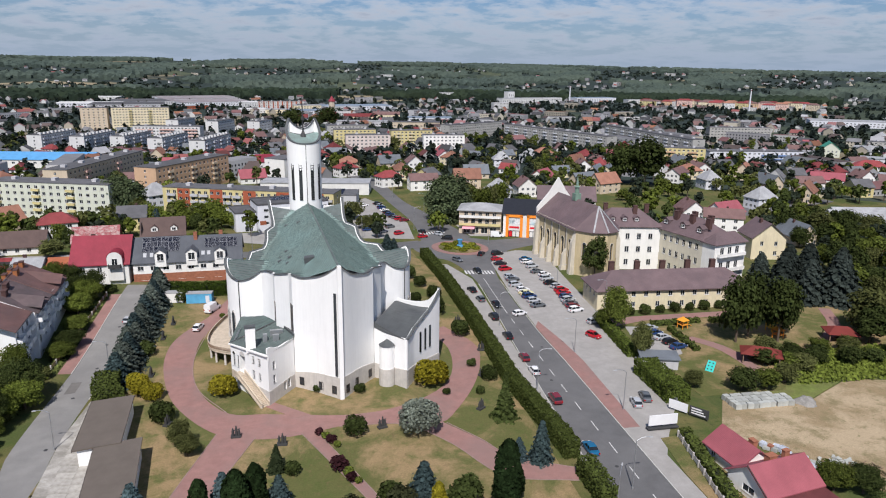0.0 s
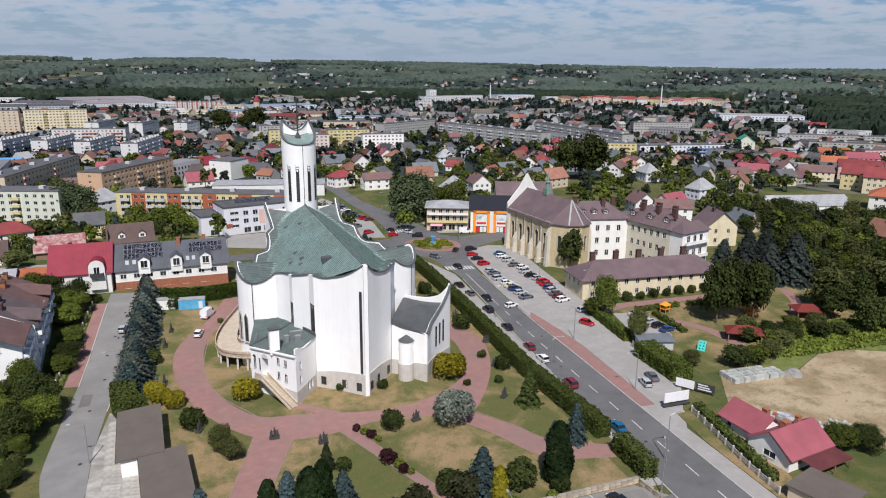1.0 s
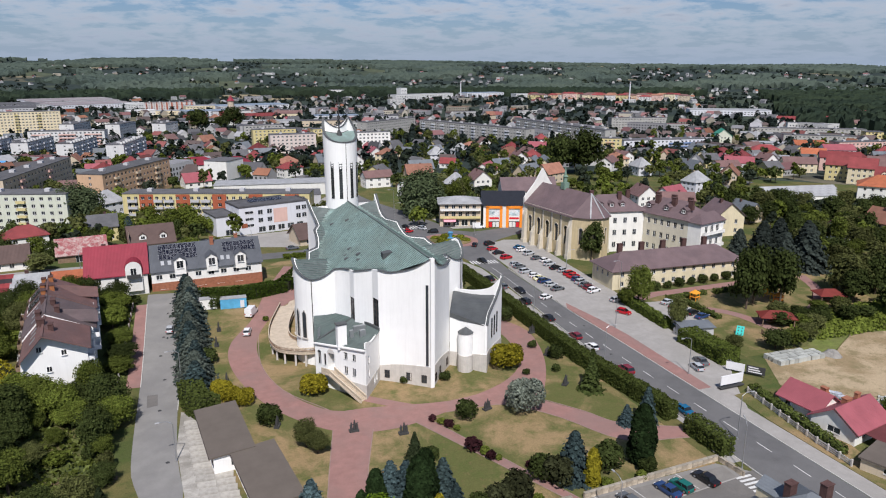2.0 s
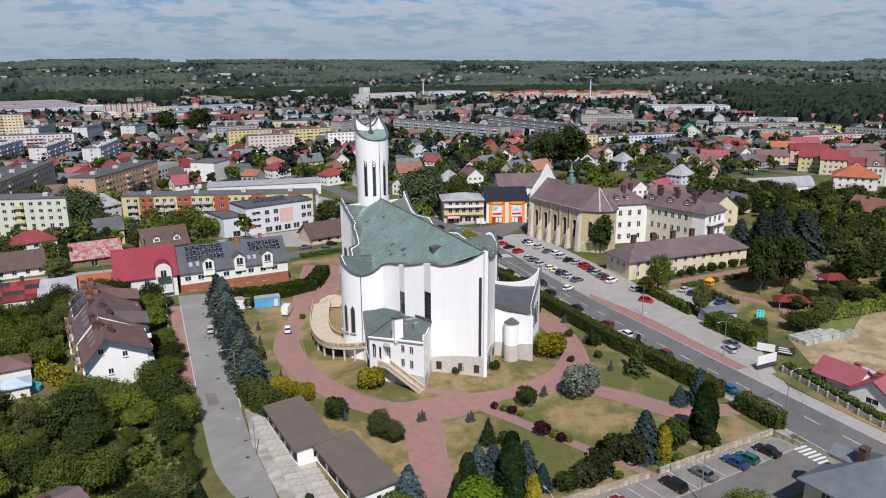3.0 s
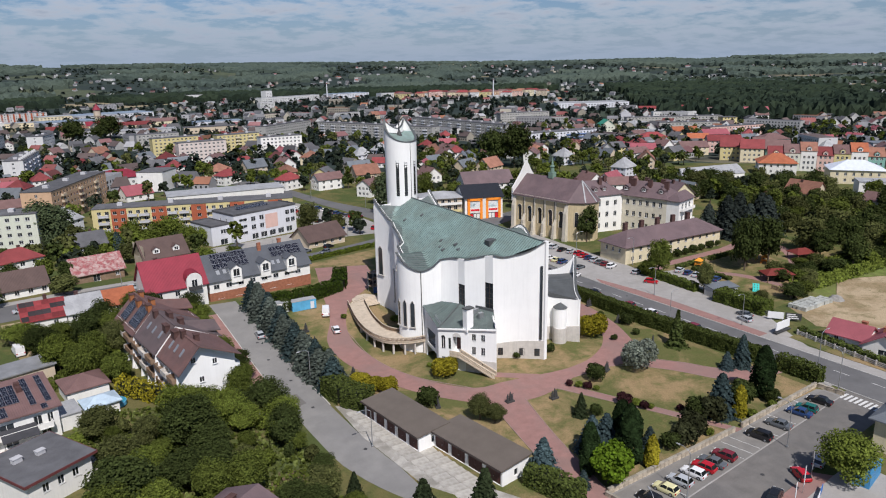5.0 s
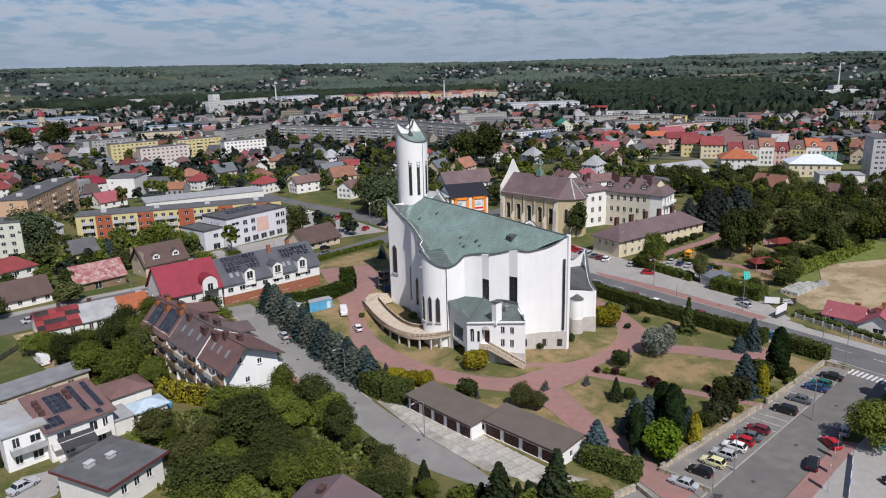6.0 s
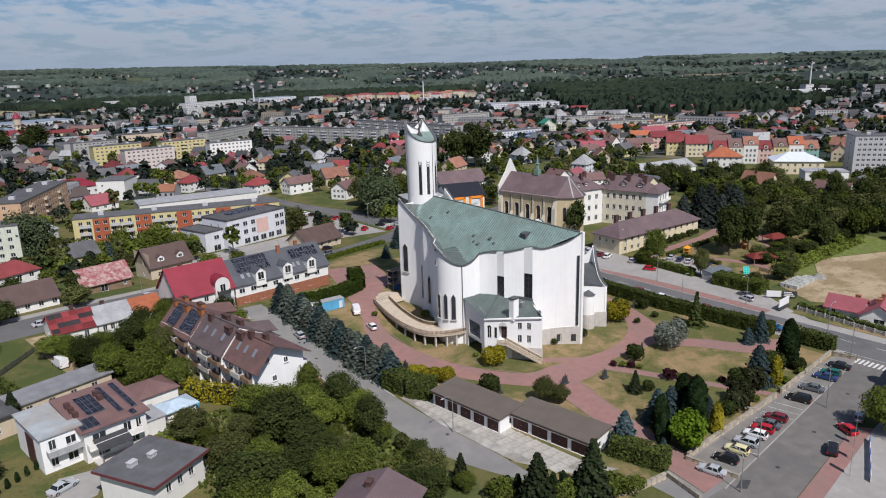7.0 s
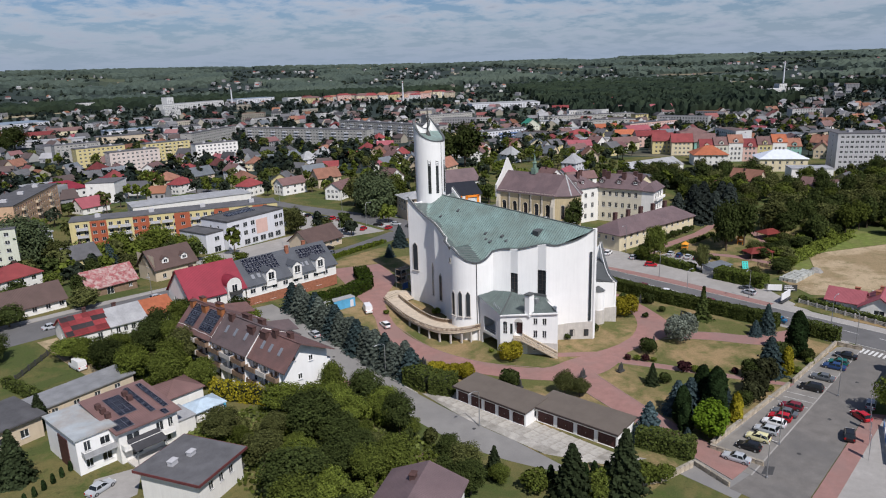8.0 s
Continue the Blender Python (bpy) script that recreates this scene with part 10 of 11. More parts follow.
Geo().hexa([(-0.9, -0.9, 0), (0.9, -0.9, 0), (0.9, -0.8, 0), (-0.9, -0.8, 0), (-0.9, 0.7, 2.0), (0.9, 0.7, 2.0), (0.9, 0.8, 2.0), (-0.9, 0.8, 2.0)]).part("panel", mat("turquoise", (0.05, 0.50, 0.44), var=0.08), p)
for i in range(2):
    for j in range(3):
        zc = 0.4 + 0.6 * j
        yc = -0.87 + 0.8 * zc
        Geo().tube((-0.4 + 0.8 * i, yc - 0.1, zc + 0.08), (-0.4 + 0.8 * i, yc + 0.02, zc - 0.02), 0.17, 0.17, 10).part("hole", IRON, p)
for sx in (-0.8, 0.8):
    Geo().beam((sx, 0.75, 1.95), (sx, 1.3, 0.0), 0.08, 0.08).part("strut", WOOD, p)
for x, y, c in ((91.5, 157.0, (0.75, 0.30, 0.03)), (113.5, 152.0, (0.75, 0.42, 0.03)), (112, 147, (0.7, 0.25, 0.03))):
    p = thing("playground_frame", "orange and yellow playground frame with roof", "play frame", x, y, 0.05, 20)
    m = mat("play_%d" % int(c[1] * 100), c)
    for sx in (-1, 1):
        for sy in (-1, 1):
            Geo().box(sx * 0.9 - 0.07, sy * 0.9 - 0.07, 0, sx * 0.9 + 0.07, sy * 0.9 + 0.07, 2.2).part("post", m, p)
    Geo().box(-1, -1, 1.0, 1, 1, 1.12).part("deck", m, p)
    Geo().add([(-1.2, -1.2, 2.2), (1.2, -1.2, 2.2), (1.2, 1.2, 2.2), (-1.2, 1.2, 2.2), (0, 0, 3.2)], ((0, 1, 4), (1, 2, 4), (2, 3, 4), (3, 0, 4))).part("roof", m, p)
    Geo().beam((0.9, 0, 1.1), (3.2, 0, 0.2), 0.6, 0.08).part("slide", m, p)
BLOCKS = mat("concrete_blocks", (0.36, 0.37, 0.34), var=0.15, obj_var=0.2)
pal = Geo().box(-0.62, -0.52, 0, 0.62, 0.52, 1.05).data("block_pallet", BLOCKS)
for i in range(38):
    x, y = 80 + (i % 10) * 1.32 + rr.uniform(-0.15, 0.15), 114.0 + (i // 10) * 1.25 + rr.uniform(-0.1, 0.1)
    ob = new("block_pallet", pal)
    ob.matrix_basis = pose(x, y, 0.05, 0, 0, rr.uniform(-8, 8))
    tagged(ob, "stacked pale concrete blocks on a pallet", "pallet", "stacked blocks")
hp = Geo()
hp.add([(95.5 + 3.0 * math.cos(a) * (0.8 + 0.2 * math.sin(3 * a)), 114.2 + 2.3 * math.sin(a), 0.0) for a in [i * 0.5236 for i in range(12)]] + [(95.5 + 1.4 * math.cos(a), 114.2 + 1.1 * math.sin(a), 1.0 + 0.2 * math.sin(5 * a)) for a in [i * 0.5236 for i in range(12)]] + [(95.5, 114.2, 1.5)], [(i, (i + 1) % 12, 12 + (i + 1) % 12, 12 + i) for i in range(12)] + [(12 + i, 12 + (i + 1) % 12, 24) for i in range(12)])
tagged(hp.part("gravel_mound", mat("gravel_heap", (0.24, 0.23, 0.21), var=0.3, scale=1.0, fine=6, bump=0.6)), "grey heap of gravel on bare sandy ground", "gravel heap", kind="stuff")
# building material behind the cottage: wrapped pallets, rubble and a heap of old timber
WRAP = mat("wrapped_bricks", (0.42, 0.45, 0.50), var=0.25, scale=1.5, obj_var=0.25)
for i in range(30):
    f = i / 29
    x, y = 76.6 + 6.2 * f + rr.uniform(-1.0, 1.0), 100.2 - 9.6 * f + rr.uniform(-0.8, 0.8)
    k, l, hh = rr.uniform(0.45, 0.7), rr.uniform(0.35, 0.55), rr.uniform(0.35, 0.9)
    g = Geo()
    for r in range(3):
        z = hh * r / 3
        g.box(-k + rr.uniform(-0.05, 0.05), -l + rr.uniform(-0.05, 0.05), z, k, l, z + hh / 3 - 0.03)
    ob = g.part("pallet_load", (WRAP, WRAP, BLOCKS, WRAP, BRICK)[i % 5])
    ob.matrix_basis = pose(x, y, 0.05, 0, 0, -58 + rr.uniform(-15, 15))
    tagged(ob, "pallet of wrapped bricks behind a cottage", "building material", "building material")
for cx, cy, n, m, lab in ((88.5, 90.0, 60, WOOD, "heap of old broken timber"), (85.6, 93.0, 34, BLOCKS, "heap of pale broken blocks")):
    g = Geo()
    for i in range(n):
        a, d, z = rr.uniform(0, 6.28), rr.uniform(0, 2.4), rr.uniform(0.05, 1.0)
        z *= 1 - d / 2.8
        q = Vector((math.cos(a * 3), math.sin(a * 3), rr.uniform(-0.2, 0.2))) * (1.1 if m is WOOD else 0.35)
        c = Vector((cx + d * math.cos(a) * 1.4, cy + d * math.sin(a), 0.15 + z))
        g.beam(c - q, c + q, 0.12 if m is WOOD else 0.4, 0.12 if m is WOOD else 0.3)
    tagged(g.part("debris_heap", m), lab, "debris heap")
# blue roundabout monument, pool, greenhouse
m = Geo().cone((0, 0), 0, 0.8, 1.3, 1.1, 8).cone((0, 0), 0.8, 2.6, 0.5, 0.9, 8).cone((0, 0), 2.6, 2.9, 1.0, 1.0, 8).part("monument", mat("monument_blue", (0.10, 0.30, 0.50)))
m.matrix_basis = pose(50, 245, 0.4 + land(50, 245))
tagged(m, "pale blue vase monument on the island", "monument")
p = thing("garden_pool", "round blue garden pool with white rim", "pool", -84, 152, 0.05)
Geo().cone((0, 0), 0, 0.8, 2.0, 2.0, 24).part("wall", mat("pool_wall", (0.1, 0.35, 0.55)), p)
Geo().cone((0, 0), 0.8, 0.82, 1.9, 1.9, 24).part("water", mat("pool_water", (0.04, 0.25, 0.36), rough=0.1, spec=0.6), p)
p = thing("greenhouse", "small white framed garden greenhouse", "greenhouse", -60, 138.4, 0.05, 30)
for i in range(3):
    g = Geo()
    pts = [Vector((-1.5 + 1.5 * i, 1.1 * math.cos(a), 2.0 * math.sin(a))) for a in [j * math.pi / 6 for j in range(7)]]
    for a, c in zip(pts, pts[1:]):
        g.tube(a, c, 0.05, 0.05, 5)
    g.part("hoop", FRAME, p)
g = Geo()
for i in range(6):
    a, c = i * math.pi / 6, (i + 1) * math.pi / 6
    g.quad((-1.5, 1.1 * math.cos(a), 2 * math.sin(a)), (1.5, 1.1 * math.cos(a), 2 * math.sin(a)), (1.5, 1.1 * math.cos(c), 2 * math.sin(c)), (-1.5, 1.1 * math.cos(c), 2 * math.sin(c)))
g.part("cover", mat("greenhouse_film", (0.6, 0.65, 0.65), rough=0.3), p)

# manhole covers
cover = Geo().cone((0, 0), 0, 0.03, 0.36, 0.34, 14).data("manhole_cover", IRON)
for x, y, z in ((-50.2, 138, 0.03), (-49.6, 152, 0.03), (-50.6, 163.5, 0.03), (-50.1, 172.7, 0.03), (-48.4, 118, 0.03), (-45.6, 104, 0.03), (2.0, 74.2, 0.03), (-14, 73.0, 0.03), (22, 76.5, 0.03), (47.6, 132, 0.03), (51.2, 150, 0.03), (47.8, 98, 0.03)):
    ob = new("manhole_cover", cover)
    ob.matrix_basis = pose(x, y, z + land(x, y))
    tagged(ob, "round dark iron manhole cover in asphalt", "manhole cover", "manhole covers")
# ---- the town further off ----
rt = random.Random(11)
KEEP = [(-4, 160, 60), (86, 215, 40), (120, 200, 42), (98, 178, 30), (66, 270, 14), (84, 268, 16), (-30, 312, 26), (-55, 318, 16), (-5, 302, 16), (-113, 323, 32), (-14, 288, 20), (-34, 284, 12), (-40, 208, 24), (-60, 206, 14),
        (-55, 255, 13), (-76, 249, 12), (-98, 238, 14), (-120, 242, 11), (1, 257, 14), (-85, 211, 16), (24, 300, 26), (30, 340, 18), (50, 245, 26), (36, 300, 12), (45, 290, 14), (112, 305, 18), (-18, 345, 30), (-45, 350, 16), (12, 340, 18), (-2, 372, 30), (156, 222, 14), (183, 372, 16), (172, 380, 14), (290, 235, 60), (318, 300, 26), (318, 178, 26), (252, 181, 16), (-186, 520, 38),
        (245, 270, 26), (275, 285, 20)]


CENTRE = [(698, 710, 40, 14, 7, "gable", DULLRED, WHITE2), (600, 517, 16, 14, 9, "flat", FELT, YELLOW), (503, 568, 30, 16, 6, "flat", LIGHT_ROOF, WHITE2), (747, 697, 26, 14, 7, "gable", DULLRED, CREAM), (923, 803, 50, 16, 7, "gable", DULLRED, PALE), (457, 461, 24, 14, 6, "gable", TILE_ROOF, WHITE2), (446, 492, 30, 18, 5, "flat", LIGHT_ROOF, PALE), (715, 619, 36, 14, 8, "gable", BROWN_ROOF, YELLOW), (736, 575, 30, 12, 9, "gable", ROSE_ROOF, CREAM), (422, 561, 20, 14, 5, "gable", BROWN_ROOF, WHITE2), (444, 275, 20, 14, 8, "flat", GREY_ROOF, GREYR), (498, 272, 40, 14, 7, "flat", FELT, BEIGE), (390, 440, 22, 14, 6, "hip", DULLRED, WHITE2), (360, 400, 26, 12, 5, "flat", LIGHT_ROOF, WHITE2), (330, 350, 20, 12, 6, "gable", BROWN_ROOF, CREAM), (365, 350, 24, 14, 9, "gable", DULLRED, PINK), (395, 330, 20, 14, 10, "hip", BROWN_ROOF, TEAL), (380, 385, 16, 12, 8, "gable", TILE_ROOF, YELLOW), (420, 400, 22, 14, 9, "gable", ROSE_ROOF, WHITE2), (300, 370, 18, 12, 5, "gable", ROSE_ROOF, WHITE2)]
for i, (x, y, w, d, h, kind, top, wall) in enumerate(CENTRE):
    building("house", "town centre house with %s roof" % ("flat" if kind == "flat" else "pitched"), "house", x, y, w, d, -45 + (i * 37) % 24, h, kind, 3.6 if kind != "flat" else 0, 0.4, wall, top, {"s": win_grid(w, int(w / 3.6), max(1, int(h / 3)), 1.3, 1.5, 1.0, 3.0), "w": win_grid(d, 3, max(1, int(h / 3)), 1.3, 1.5, 1.0, 3.0)}, "town centre houses", fine=False)

# works and sheds in the valley, the estate and landmarks beyond the town
PINKSHEET = mat("faded_pink_sheet", (0.25, 0.21, 0.21), rough=0.6, var=0.2, scale=0.05, bump=0.1, ribs=("X", 1.5), tint=(0.31, 0.30, 0.30), tint_scale=0.02, tint_amt=0.8)
BLUESHEET = mat("pale_blue_grey_sheet", (0.20, 0.25, 0.31), rough=0.5, var=0.15, scale=0.05, bump=0.1)
CHALK = mat("chalk_white_render", (0.60, 0.60, 0.585), var=0.05, scale=0.1, grime=0.1)
for x, y, w, d, rz, h, wall, top, lab in ((-476, 1752, 56, 40, -6, 8, CHALK, CHALK, "white factory hall"), (-420, 1420, 110, 60, 6, 8, PALE, CHALK, "white factory hall"), (-345, 1390, 124, 90, 10, 8, GREYR, FELT, "dark roofed factory hall"), (-352, 1540, 120, 110, 14, 8, GREYR, FELT, "dark roofed factory hall"),
                                  (-205, 1478, 140, 62, 22, 8, PALE, PINKSHEET, "long factory hall with faded roof"), (-232, 1556, 150, 62, 22, 8, PALE, PINKSHEET, "long factory hall with faded roof"), (-258, 1640, 160, 70, 22, 9, CHALK, PINKSHEET, "long factory hall with faded roof"), (-286, 1740, 170, 80, 22, 9, PALE, PINKSHEET, "long factory hall with faded roof"),
                                  (-120, 1440, 60, 36, 22, 9, CHALK, CHALK, "white factory hall"), (-226, 1340, 54, 26, 40, 6, RUST, LIGHT_ROOF, "shop hall with a red front"), (-108, 1212, 42, 32, 12, 7, CHALK, CHALK, "white hall"), (-56, 1208, 58, 26, -4, 6, CREAM, LIGHT_ROOF, "cream low hall"), (-20, 1250, 46, 30, 8, 11, CREAM, LIGHT_ROOF, "cream hall"), (40, 1262, 60, 34, 10, 8, CHALK, LIGHT_ROOF, "white hall"),
                                  (66, 1322, 128, 60, 16, 8, PALE, BLUESHEET, "long hall with blue-grey roof"), (-12, 1150, 70, 44, 12, 8, PALE, BLUESHEET, "hall with blue-grey roof"), (-16, 960, 64, 26, 4, 6, GREYR, FELT, "grey low hall"), (52, 912, 70, 22, -6, 6, GREYR, LIGHT_ROOF, "grey low hall"), (120, 880, 60, 20, -8, 7, BEIGE, FELT, "grey low hall"), (150, 960, 60, 26, -6, 8, PALE, BLUESHEET, "hall with blue-grey roof"), (205, 930, 46, 22, -10, 8, GREYR, FELT, "grey low hall"),
                                  (343, 1950, 62, 22, 0, 15, CHALK, FELT, "white distant block"), (500, 1642, 176, 22, 20, 13, CHALK, LIGHT_ROOF, "long white factory"), (450, 1650, 18, 18, 20, 27, CHALK, LIGHT_ROOF, "white factory tower"), (696, 1742, 112, 46, 8, 12, PALE, BLUESHEET, "pale sports hall"), (800, 1700, 60, 30, 0, 9, CHALK, LIGHT_ROOF, "white hall"),
                                  (1058, 812, 40, 14, -64, 5, CHALK, LIGHT_ROOF, "white low hall"), (1342, 896, 84, 16, -48, 13, PALE, FELT, "pale distant block"), (1470, 732, 92, 22, -20, 6, CHALK, CHALK, "long white hall"), (1508, 756, 22, 16, -20, 15, CHALK, FELT, "white block under a chimney stack"), (760, 900, 120, 40, -30, 9, PALE, LIGHT_ROOF, "large pale hall"), (900, 680, 80, 26, -42, 8, PALE, FELT, "large pale hall")):
    building("hall", lab + " far off", "hall", x, y, w, d, rz, h, "flat", 0, 0.3, wall, top, {"s": win_grid(w, int(w / 5), max(1, int(h / 3.6)), 2.4, 1.5, 1.6, 3.1)}, fine=False)
flats("white works offices with red-brown strips", -66, 1304, 80, 18, 4, 5, mat("dull_white_render", (0.5, 0.48, 0.46), var=0.06, scale=0.1), 20, accents=[(0.02 + 0.1 * i, 0.05 + 0.1 * i, RUST, False) for i in range(10)])
for i, (x, y, w, h, rise, top) in enumerate(((58, 1028, 46, 5, 4, DULLRED), (14, 1044, 22, 6, 5, RED_ROOF), (-30, 1010, 30, 5, 4, DULLRED), (100, 1060, 40, 6, 4, BROWN_ROOF))):
    building("house", "long low house with red roof far off", "house", x, y, w, 14, 6 - 4 * i, h, "gable", rise, 0.4, CREAM, top, {"s": win_grid(w, int(w / 4), 1, 1.3, 1.6, 1.4, 3)}, fine=False)
t = thing("water_tower", "eight-sided pale water tower with red pointed roof", "tower", 19.8, 1056, far_hill(19.8, 1056))
Geo().cone((0, 0), -1, 17, 3.6, 3.4, 8).part("shaft", CREAM, t)
Geo().cone((0, 0), 17, 25, 4.6, 4.6, 8).part("tank", SANDSTONE, t)
Geo().cone((0, 0), 25, 33, 5.6, 0.2, 8).part("roof", RED_ROOF, t)
for i in range(4):
    Geo().box(-0.8, -3.75, 3 + 3.6 * i, 0.8, -3.3, 5 + 3.6 * i).part("window", GLASS, t)
re_ = random.Random(4)
for i in range(26):
    f, row = (i % 13) / 12, i // 13
    x, y = 772 + 300 * f - 26 * row + re_.uniform(-8, 8), 1590 - 150 * f - 70 * row + re_.uniform(-14, 14)
    w, fl = re_.uniform(22, 38), re_.choice((3, 4, 4, 5))
    building("apartment_block", "pale estate block with red roof far off", "apartment block", x, y, w, 13, -28 + re_.uniform(-22, 22), fl * 2.9 + 1, "hip", 3.2, 0.4, (ORANGE, CHALK, PINK, CREAM, BEIGE, CHALK, YELLOW)[i % 7], (DULLRED, BROWN_ROOF, DULLRED, FADED)[i % 4], {"s": win_grid(w, int(w / 3.4), fl, 1.5, 1.5, 1.4, 2.9)}, "estate blocks", fine=False)
for x, y, h in ((598, 1640, 42), (880, 1340, 44), (1530, 760, 64)):
    t = thing("chimney_stack", "tall slender distant chimney stack", "chimney", x, y, far_hill(x, y))
    Geo().cone((0, 0), -1, h, 1.9, 1.1, 10).part("shaft", PALE, t)
    Geo().cone((0, 0), h - 3, h - 1.5, 1.35, 1.3, 10).part("band", RED_ROOF, t)


def free(x, y, r):
    for a, b, u, v, t in FOOT:
        dx, dy = x - a, y - b
        if abs(dx) < 140 and abs(dy) < 140 and abs(dx * math.cos(t) + dy * math.sin(t)) < u + r and abs(dy * math.cos(t) - dx * math.sin(t)) < v + r:
            return False
    if any((x - a) ** 2 + (y - b) ** 2 < (c + r) ** 2 for a, b, c in KEEP):
        return False
    if y < 262 and x < 60 or (x < 182 and y < 262 and x > 0):
        return False
    if 20 < y - 0.42 * x - 221 + 0 < 32 and 55 < x < 270:
        return False
    return True


def wooded(x, y):
    """Where closed woods stand beyond the town."""
    r, b = math.hypot(x, y), math.degrees(math.atan2(x, y))
    if r < 860 or not free(x, y, 12):
        return False
    w = noise.noise(Vector((x / 420, y / 420, 21.0))) + 0.5 * noise.noise(Vector((x / 150, y / 150, 5.0)))
    if 44 + 3 * w < b < 60 + 4 * w and 880 < r < 2300:
        return w > -0.35
    if r < 1880:
        return b < 2 and r > 1780 and w > 0
    if r < 2150:
        return w > (-0.5 if b < 16 else -0.05 if b < 44 else -0.3)
    return w > (0.16 if r < 3300 else 0.02)


HOUSE_TYPES = []
walls = (WHITE2, CREAM, WHITE2, BEIGE, WHITE2, YELLOW, WHITE2, PALE)
tops = (DULLRED, FADED, BROWN_ROOF, GREY_ROOF, DULLRED, FELT, ROSE_ROOF, LIGHT_ROOF, BROWN_ROOF, GREY_ROOF)
words = {DULLRED.name: "dull red sheet roof", FADED.name: "faded tiled roof", BROWN_ROOF.name: "brown tiled roof", GREY_ROOF.name: "grey sheet roof", FELT.name: "dark felt roof", ROSE_ROOF.name: "rose tiled roof", LIGHT_ROOF.name: "pale sheet roof"}
for i in range(12):
    w, d, h = 10 + (i * 3.7) % 6, 8.5 + (i * 2.3) % 3, 3.4 + 2.4 * (i % 3 != 0)
    kind = ("gable", "hip", "gable")[i % 3]
    rise = 3.0 + (i % 4) * 0.6
    top = tops[i % len(tops)]
    rows = 1 if h < 4 else 2
    b = building("house", "small pale house with " + words[top.name], "house", 0, 0, w, d, 0, h, kind, rise, 0.5, walls[i % len(walls)], top,
                 {k: win_grid(w if k in "sn" else d, 3, rows, 1.3, 1.4, 0.9, 2.7, 0.8) for k in "snew"}, "town houses", fine=False, chimneys=((1.5, 0.8, 0.9, 1.8),))
    HOUSE_TYPES.append(b)
first = list(HOUSE_TYPES)
houses = []
n = 0
while len(houses) < 250 and n < 12000:
    n += 1
    a = radians(rt.uniform(-26, 76))
    r = 265 + (360 if len(houses) < 170 else 750) * rt.random()
    x, y = r * math.sin(a) - 40 * (a < 0.5), r * math.cos(a)
    if not free(x, y, 9) or any((x - p) ** 2 + (y - q) ** 2 < 270 for p, q in houses):
        continue
    houses.append((x, y))
for i, (x, y) in enumerate(houses):
    m = pose(x, y, hill(x, y), 0, 0, rt.choice((0, 90, 45, 20, -30)) + rt.uniform(-8, 8))
    if i < len(first):
        first[i].matrix_basis = m
    else:
        copy_thing(first[rt.randrange(len(first))], m)

# houses too far and small to pick apart: joined
far = {}
for k in range(5200):
    a = radians(rt.uniform(-30, 80))
    r = 420 + 3100 * rt.random() ** 1.25
    x, y = r * math.sin(a), r * math.cos(a)
    dens = 0.5 + 0.5 * noise.noise(Vector((x / 420, y / 420, 9.0))) + (0.25 if r < 1200 else 0)
    if rt.random() > dens * (0.72 if r < 1200 else 0.5) or not free(x, y, 8) or wooded(x, y) or (r < 700 and any((x - p) ** 2 + (y - q) ** 2 < 260 for p, q in houses)):
        continue
    w, d, h = rt.uniform(9, 16), rt.uniform(8, 11), rt.uniform(3.5, 6.5)
    if rt.random() < 0.06:
        w, d, h = rt.uniform(25, 60), rt.uniform(11, 16), rt.uniform(6, 13)
    an = rt.choice((0.2, 1.77, 0.9, 2.4)) + rt.uniform(-0.15, 0.15)
    c, s = math.cos(an), math.sin(an)
    z = hill(x, y)
    key = rt.choice((0, 1, 2, 2, 3, 3, 4, 4, 5, 6))
    wl = rt.choice((0, 0, 0, 1, 2))
    g = far.setdefault((key, wl), Geo())
    flat_top = w > 20
    P = lambda px, py, pz: (x + px * c - py * s, y + px * s + py * c, z + pz)
    X, Y = w / 2, d / 2
    g.add([P(-X, -Y, -1), P(X, -Y, -1), P(X, Y, -1), P(-X, Y, -1), P(-X, -Y, h), P(X, -Y, h), P(X, Y, h), P(-X, Y, h)], ((0, 1, 5, 4), (1, 2, 6, 5), (2, 3, 7, 6), (3, 0, 4, 7)), 0)
    o = 0.5
    if flat_top:
        g.add([P(-X, -Y, h), P(X, -Y, h), P(X, Y, h), P(-X, Y, h)], ((0, 1, 2, 3),), 1)
    else:
        rh = h + rt.uniform(2.6, 4.4)
        g.add([P(-X - o, -Y - o, h - 0.3), P(X + o, -Y - o, h - 0.3), P(X + o, Y + o, h - 0.3), P(-X - o, Y + o, h - 0.3), P(-X, 0, rh), P(X, 0, rh)], ((0, 1, 5, 4), (2, 3, 4, 5)), 1)
        g.add([P(-X, -Y, h), P(-X, Y, h), P(-X, 0, rh), P(X, -Y, h), P(X, Y, h), P(X, 0, rh)], ((0, 1, 2), (3, 4, 5)), 0)
    rows = int(h / 2.8)
    for j in range(rows):
        for q in range(int(w / 3)):
            u = -X + 1.6 + q * 3
            for sy in (-1, 1):
                g.add([P(u - 0.6, sy * (Y + 0.03), 0.9 + j * 2.8), P(u + 0.6, sy * (Y + 0.03), 0.9 + j * 2.8), P(u + 0.6, sy * (Y + 0.03), 2.3 + j * 2.8), P(u - 0.6, sy * (Y + 0.03), 2.3 + j * 2.8)], ((0, 1, 2, 3),), 2)
    if r < 900:
        houses.append((x, y))
for (key, wl), g in far.items():
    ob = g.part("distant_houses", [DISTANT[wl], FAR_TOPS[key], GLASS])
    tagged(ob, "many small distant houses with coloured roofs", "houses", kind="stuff")

